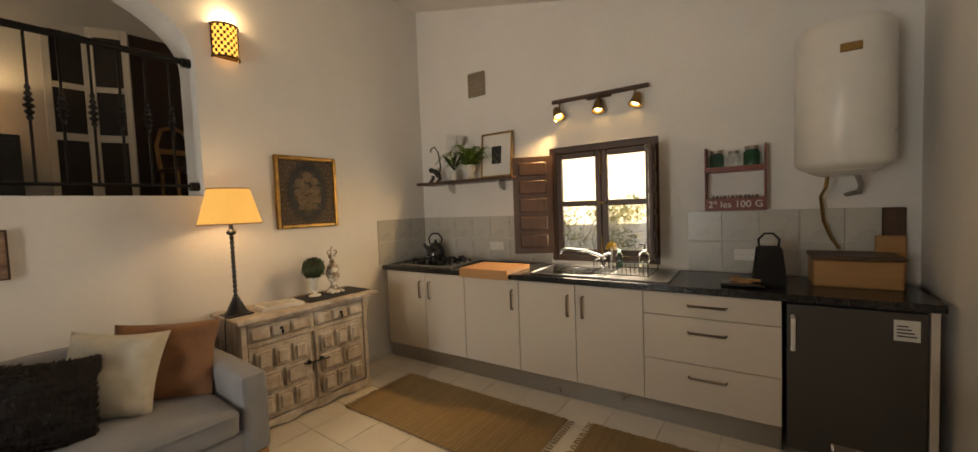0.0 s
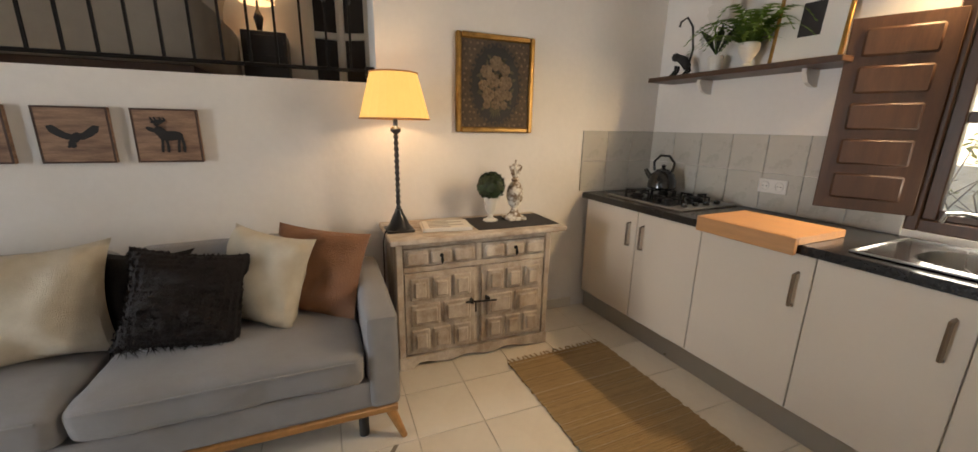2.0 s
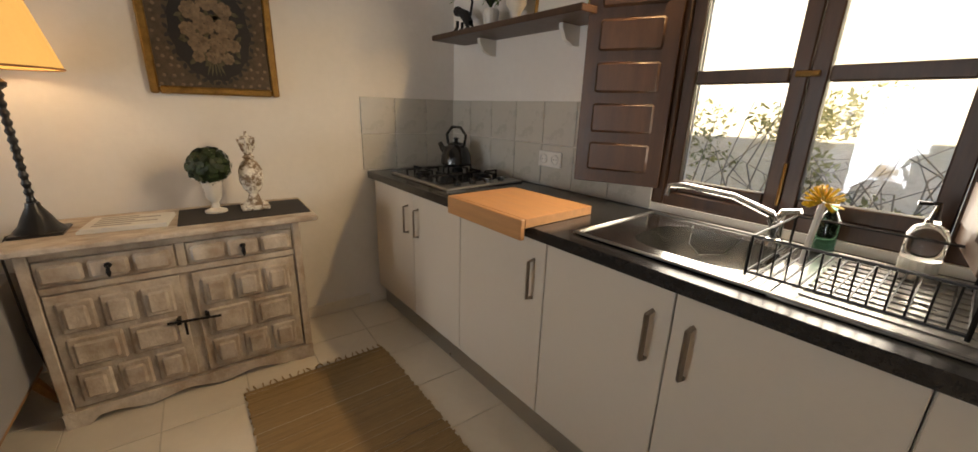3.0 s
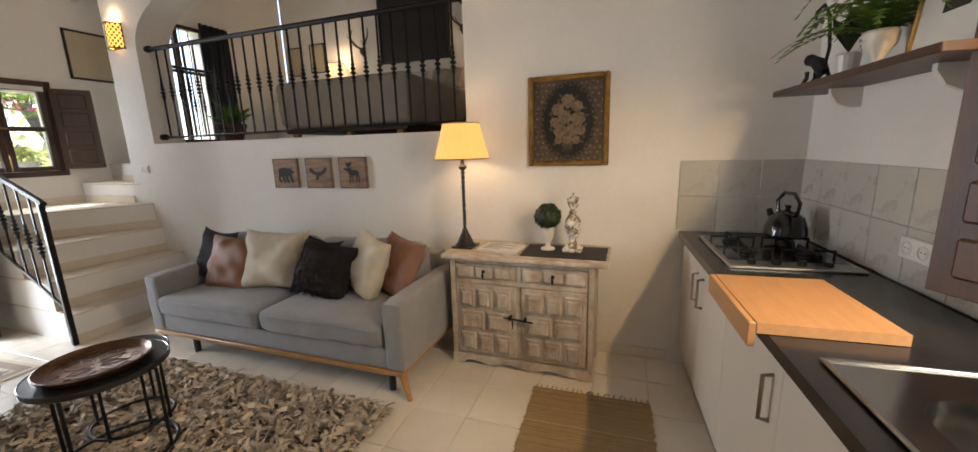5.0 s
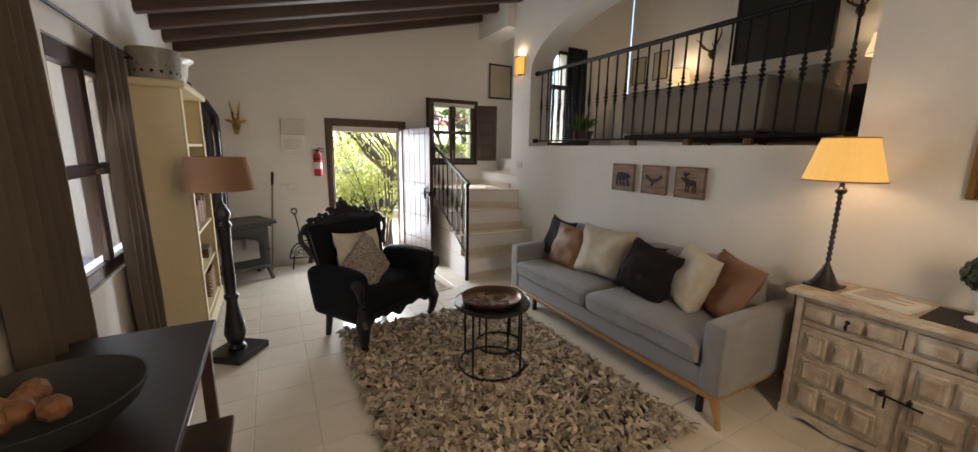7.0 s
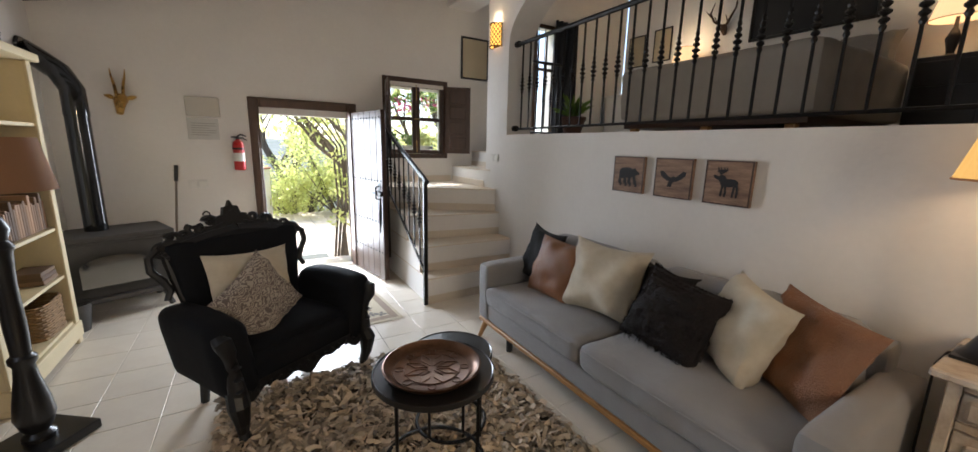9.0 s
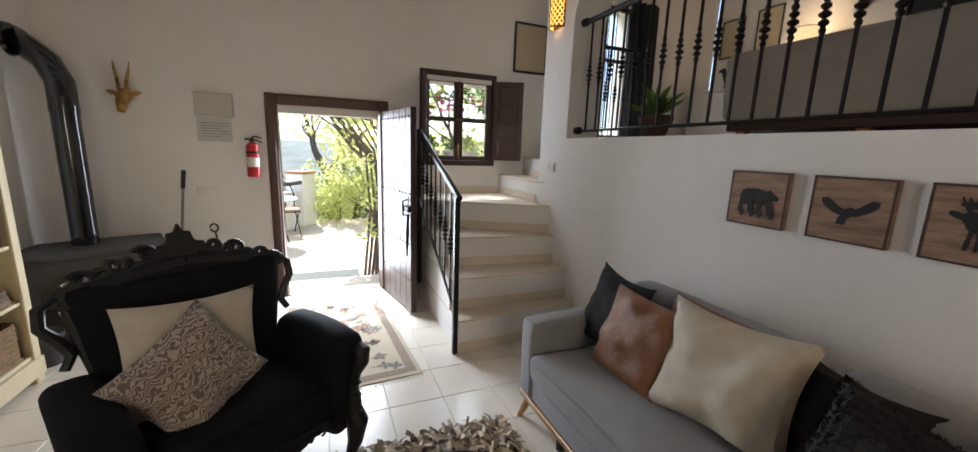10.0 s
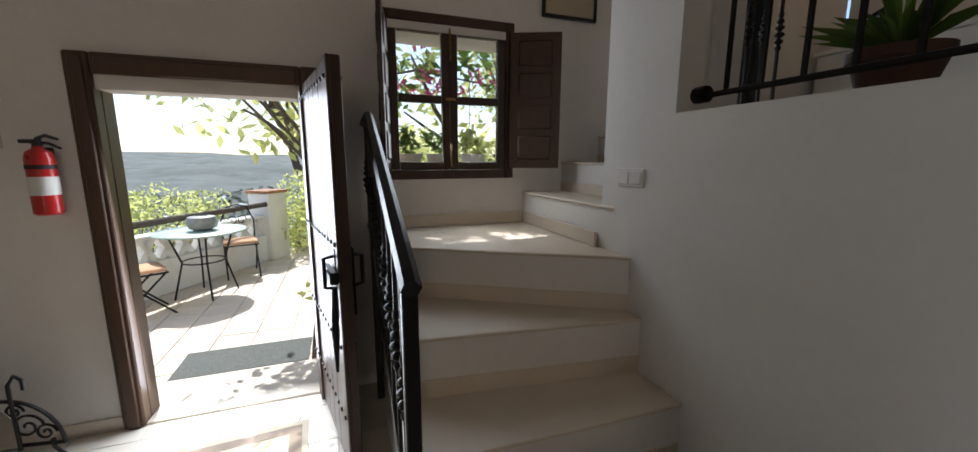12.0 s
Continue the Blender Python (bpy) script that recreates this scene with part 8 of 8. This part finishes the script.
def garden_chair(m, label):
    c = thing("garden_chair", label, "chair", m, "garden chairs")
    part("seat_cushion", soft_box(-0.19, -0.19, 0.44, 0.19, 0.19, 0.48, 0.018, 0.003, 0.008), CUSHION_O, c, "peach seat cushion")
    part("seat_frame", tube([(-0.19, -0.19, 0.43), (0.19, -0.19, 0.43), (0.19, 0.19, 0.43), (-0.19, 0.19, 0.43)], 0.010, 6, closed=True), IRON, c)
    for s in (1, -1):
        part("leg", tube([(s * 0.18, -0.18, 0.43), (s * 0.18, 0.22, 0.0)], 0.010, 6), IRON, c)
        part("leg", tube([(s * 0.17, 0.18, 0.43), (s * 0.17, -0.24, 0.0)], 0.010, 6), IRON, c)
    bm = tube([(-0.18, -0.19, 0.43), (-0.19, -0.24, 0.70), (-0.12, -0.27, 0.88), (0, -0.28, 0.92), (0.12, -0.27, 0.88), (0.19, -0.24, 0.70), (0.18, -0.19, 0.43)], 0.010, 6)
    for s in (1, -1):
        add_tube(bm, [(s * (0.05 + 0.06 * (1 - k / 22) * math.cos(k * 0.4)), -0.25, 0.70 + 0.08 * (1 - k / 22) * math.sin(k * 0.4)) for k in range(20)], 0.006, 5)
    part("scrolled_back", bm, IRON, c)
    return c


garden_chair(pose(-0.62, -6.98, TZ, 0, 0, 15), "folding iron chair with a peach cushion by the balustrade")
garden_chair(pose(-0.02, -5.72, TZ, 0, 0, 120), "folding iron chair with a peach cushion beside the table")


def leaves(name, mat, clumps, per, size, parent, seed, spread=(1, 1, 0.8), up=0.0):
    """Many small leaves scattered in loose clumps: (x, y, z, radius) each."""
    g = np.random.default_rng(seed)
    n = len(clumps) * per
    c = np.repeat(np.array(clumps, float), per, 0)
    v = g.normal(size=(n, 3))
    v /= np.linalg.norm(v, axis=1, keepdims=True)
    rr = c[:, 3:4] * g.uniform(0.25, 1.0, (n, 1)) ** 0.6
    p = c[:, :3] + v * rr * np.array(spread)
    a = g.normal(size=(n, 3)); a /= np.linalg.norm(a, axis=1, keepdims=True)
    b = np.cross(a, g.normal(size=(n, 3))); b /= np.linalg.norm(b, axis=1, keepdims=True)
    s = size * g.uniform(0.6, 1.4, (n, 1))
    q = np.stack([p - a * s, p - b * s * 0.42, p + a * s, p + b * s * 0.42], 1).reshape(-1, 3)
    me = bpy.data.meshes.new(name)
    me.from_pydata(q.tolist(), [], [(4 * i, 4 * i + 1, 4 * i + 2, 4 * i + 3) for i in range(n)])
    me.materials.append(mat)
    o = new(name, me)
    o.parent = parent
    return o


def branches(bm, base, d, length, r, depth, rnd, tips):
    pts, p, dd = [Vector(base)], Vector(base), Vector(d).normalized()
    for k in range(4):
        dd = (dd + Vector((rnd.uniform(-.3, .3), rnd.uniform(-.3, .3), rnd.uniform(-.12, .25)))).normalized()
        p = p + dd * length / 4
        pts.append(p.copy())
    add_tube(bm, pts, [r * (1 - 0.13 * k) for k in range(5)], 8 if depth > 1 else 5)
    if depth == 0:
        tips.append(p)
        return
    for k in range(3):
        q = pts[2 + (k % 3)]
        nd = (dd + Vector((rnd.uniform(-.9, .9), rnd.uniform(-.9, .9), rnd.uniform(-.2, .6)))).normalized()
        branches(bm, q, nd, length * rnd.uniform(0.5, 0.75), r * 0.5, depth - 1, rnd, tips)


def tree(m, label, h, r, mat, per, size, seed, clump=0.45, lean=(0, 0, 1), depth=3, extra=()):
    t = thing("tree", label, "tree", m)
    rnd = random.Random(seed)
    bm, tips = bmesh.new(), []
    branches(bm, (0, 0, -0.3), lean, h * 0.5, r, depth, rnd, tips)
    part("trunk", bm, BARK, t)
    leaves("crown", mat, [(*p, clump * rnd.uniform(0.6, 1.3)) for p in tips if (m @ p).y < -4.3] + list(extra), per, size, t, seed)
    return t


def shrub(m, label, w, h, mat, n, per, size, seed):
    t = thing("shrub", label, "shrub", m)
    rnd = random.Random(seed)
    bm = bmesh.new()
    cl = []
    for k in range(n):
        x, y, z = rnd.uniform(-w, w) * 0.5, rnd.uniform(-w, w) * 0.4, h * rnd.uniform(0.25, 0.9)
        add_tube(bm, [(x * 0.3, y * 0.3, 0), (x * 0.7, y * 0.7, z * 0.6), (x, y, z)], [0.02, 0.014, 0.006], 5)
        cl.append((x, y, z, h * 0.24))
    part("stem", bm, BARK, t)
    leaves("foliage", mat, cl, per, size, t, seed)
    return t


tree(pose(-1.75, -10.2, -1.0), "old almond tree with bare twisting limbs", 4.2, 0.20, LEAFY, 26, 0.04, 5, 0.35, (0.15, 0, 1))
crown = random.Random(77)
shade_clumps = [(crown.uniform(-0.9, 0.9) if k < 30 else crown.uniform(0.9, 2.2), crown.uniform(-0.6, 0.5), crown.uniform(2.9, 3.9), crown.uniform(0.16, 0.32)) for k in range(42)]
tree(pose(-2.52, -5.0, TZ), "thick-trunked tree beside the stair window", 3.4, 0.17, LEAFY, 60, 0.06, 8, 0.4, (0.10, -0.25, 1), extra=shade_clumps)
tree(pose(-4.4, -7.8, TZ), "leafy tree at the terrace edge", 4.6, 0.15, LEAFY, 90, 0.06, 12, 0.6)
for x, y, w, h, mt, sd in ((-1.55, -8.7, 1.8, 1.5, LEAFY, 1), (-2.6, -8.3, 2.0, 1.9, LEAFY, 2), (-3.6, -7.4, 1.8, 1.9, LEAFY, 3), (-0.2, -10.5, 2.4, 1.6, DRYLEAF, 4), (1.6, -9.5, 2.4, 1.7, LEAFY, 6), (-2.3, -10.5, 2.4, 2.2, DRYLEAF, 7), (-3.3, -5.4, 1.0, 1.1, LEAFY, 9)):
    shrub(pose(x, y, land(x, y) - 0.1 if y < -8.4 else TZ), "yellow-green sunlit shrub beyond the terrace", w, h, mt, 30, 170, 0.042, sd)
# scrub on the slopes
g = np.random.default_rng(4)
cl = []
while len(cl) < 420:
    x, y = g.uniform(-120, 120), g.uniform(-260, -14)
    cl.append((x, y, land(x, y) + 0.8, g.uniform(1.0, 2.4)))
while len(cl) < 2600:
    x, y = g.uniform(-260, 320), g.uniform(-700, -60)
    cl.append((x, y, land(x, y) + 1.0, g.uniform(2.0, 4.5)))
o = leaves("scrub", OLIVE, cl, 36, 1.0, None, 14)
tagged(o, "olive scrub covering the valley slopes", "scrub", kind="stuff")
# slope behind the kitchen
cl = []
for k in range(60):
    u, d = g.uniform(-1.5, 5.5), g.uniform(0.9, 3.2)
    x, y, z = kp(u, -d, 0)
    cl.append((x, y, land(x, y) + g.uniform(0.0, 0.42), g.uniform(0.2, 0.36)))
o = leaves("slope_bushes", DRYLEAF, cl, 170, 0.032, None, 15)
tagged(o, "low dry bushes on the bank behind the kitchen", "bushes", kind="stuff")
bm = bmesh.new()
rnd = random.Random(3)
for k in range(240):
    u, d = rnd.uniform(0.0, 4.0), rnd.uniform(0.6, 1.8)
    x, y, z = kp(u, -d, 0)
    z = land(x, y) + 0.35
    add_tube(bm, [(x, y, z - 0.4), (x + rnd.uniform(-.3, .3), y, z + rnd.uniform(0.1, .4)), (x + rnd.uniform(-.5, .5), y + rnd.uniform(-.2, .2), z + rnd.uniform(0.3, .75))], [0.008, 0.006, 0.003], 4)
tagged(solo("dry_twigs", bm, material("pale_dry_twig", (0.34, 0.28, 0.20), 0.9, island=0.3), "pale dry twigs on the bank behind the kitchen", "twigs", kind="stuff"))
# vine at the door and blossoms at the window
vn = thing("door_vine", "leafy vine with twisted stems beside the door", "vine")
bm = bmesh.new()
for k in range(5):
    add_tube(bm, [(-1.86 + 0.05 * k, -4.35 + 0.05 * k, TZ), (-1.80 - 0.06 * math.sin(k), -4.25, 0.7), (-1.90 + 0.05 * k, -4.15, 1.4), (-1.65 + 0.12 * k, -4.10, 2.0), (-1.2 + 0.2 * k, -4.05, 2.25)], [0.020, 0.015, 0.012, 0.009, 0.005], 7)
part("stem", bm, BARK, vn)
rnd = random.Random(17)
leaves("leaves", LEAFY, [(rnd.uniform(-1.75, -0.7), rnd.uniform(-4.2, -4.0), rnd.uniform(1.80, 2.2), 0.13) for k in range(20)] + [(rnd.uniform(-1.95, -1.75), rnd.uniform(-4.5, -4.1), rnd.uniform(0.4, 1.9), 0.16) for k in range(12)], 16, 0.045, vn, 18)
bg2 = thing("bougainvillea", "pink bougainvillea hanging over the stair window", "vine")
bm = bmesh.new()
add_tube(bm, [(-2.0, -4.2, 1.95), (-2.5, -4.15, 2.05), (-3.2, -4.2, 1.98)], [0.012, 0.010, 0.006], 6)
add_tube(bm, [(-3.3, -4.3, TZ), (-3.25, -4.25, 1.2), (-3.2, -4.2, 1.98)], [0.03, 0.024, 0.012], 7)
part("stem", bm, BARK, bg2)
leaves("bracts", PINK, [(rnd.uniform(-3.1, -2.2), rnd.uniform(-4.3, -4.1), rnd.uniform(1.75, 2.25), 0.10) for k in range(14)], 14, 0.035, bg2, 20)
leaves("leaves", LEAF, [(rnd.uniform(-3.1, -2.1), rnd.uniform(-4.3, -4.0), rnd.uniform(1.85, 2.3), 0.14) for k in range(18)], 16, 0.04, bg2, 21)
for k, (x, r) in enumerate(((-2.36, 0.085), (-2.56, 0.075), (-2.80, 0.08))):
    pt = thing("window_pot", "pale flower pot with a green plant on the outer sill", "plant pot", pose(x, YS - 0.24, 1.29), "pots on the outer sill")
    part("pot", lathe([(r * 0.75, 0), (r, 0.12), (r * 1.08, 0.12), (r * 1.08, 0.145), (r * 0.9, 0.14), (0, 0.13)], 20), OUTWHITE, pt)
    leaves("foliage", (LEAF, LEAF, LEAFY)[k], [(0, 0, 0.20, 0.09), (0.03, 0.02, 0.24, 0.08)], 50, 0.03, pt, 30 + k)
bl = thing("wind_bells", "two clay bells hanging outside the stair window", "bells", pose(-2.74, -4.0, 1.62))
for k in range(2):
    part("bell", lathe([(0.045, -0.06), (0.04, -0.055), (0.012, 0.02), (0.0, 0.03)], 14, pose(-0.13 * k, 0, -0.02 * k)), CERAMGREY, bl)
    part("cord", tube([(-0.13 * k, 0, 0.02), (-0.13 * k, 0, 0.45)], 0.003, 5), IRON, bl)

# white houses of the village across the valley
rnd = random.Random(52)
bm = bmesh.new()
for k in range(70):
    x, y = rnd.uniform(-40, 190), rnd.uniform(-640, -300)
    w, d, h = rnd.uniform(4, 8), rnd.uniform(4, 7), rnd.uniform(3, 6)
    z = land(x, y)
    m = pose(x, y, z - 2, 0, 0, rnd.uniform(0, 90))
    t = prism([(-d, 0), (d, 0), (d, h + 2), (0, h + 3.2), (-d, h + 2)], w, pose(0, 0, 0, 90))
    join(bm, t, m)
o = solo("far_village", bm, OUTWHITE, "white village houses scattered across the valley", "village", kind="stuff")

# ---- floor tiles ----
tile_mesh = mesh_of("tile", box(-0.1555, -0.1555, -0.012, 0.1555, 0.1555, 0.0, bevel=0.0012), TILE, smooth=False)
floor_ob = bpy.data.objects["floor"]
TX, TY, TP = -1.8575, -1.752, 0.3155
for i in range(-4, 9):
    for j in range(-6, 17):
        x, y = TX + (i + 0.5) * TP, TY + (j + 0.5) * TP
        if XW - 0.1 < x < XE + 0.12 and YS - 0.15 < y < 3.35:
            o = new("tile", tile_mesh)
            o.parent = floor_ob
            o.location = (x, y, 0)

# ---- wall tiles of the splashback ----
s_ob = bpy.data.objects["splashback"]
sm = mesh_of("tile", box(0.0015, -0.010, 0.0015, 0.2135, -0.0005, 0.2135, bevel=0.0015), SPLASH, smooth=False)
for r in range(2):
    for c in range(18):
        u = c * 0.215
        if 1.30 < u < 2.40 and r >= 0 and 1.49 - 0.215 < u < 2.39:
            continue
        if u + 0.215 > 3.77:
            continue
        o = new("tile", sm)
        o.parent = s_ob
        o.matrix_basis = KM @ pose(u, 0, 0.903 + r * 0.215)
    for c in range(3):
        o = new("tile", sm)
        o.parent = s_ob
        o.matrix_basis = pose(XW, 2.49 + c * 0.215, 0.903 + r * 0.215, 0, 0, 90)

# ---- terrace tiles ----
pm = mesh_of("tile", box(-0.145, -0.145, -0.014, 0.145, 0.145, 0.0, bevel=0.003), PAVE, smooth=False)
t_ob = bpy.data.objects["terrace_floor"]
for i in range(-8, 9):
    for j in range(0, 15):
        x, y = -1.3 + i * 0.30, -4.15 - j * 0.30
        if -3.6 < x < 1.4:
            o = new("tile", pm)
            o.parent = t_ob
            o.location = (x, y, TZ + random.uniform(-0.002, 0.002))
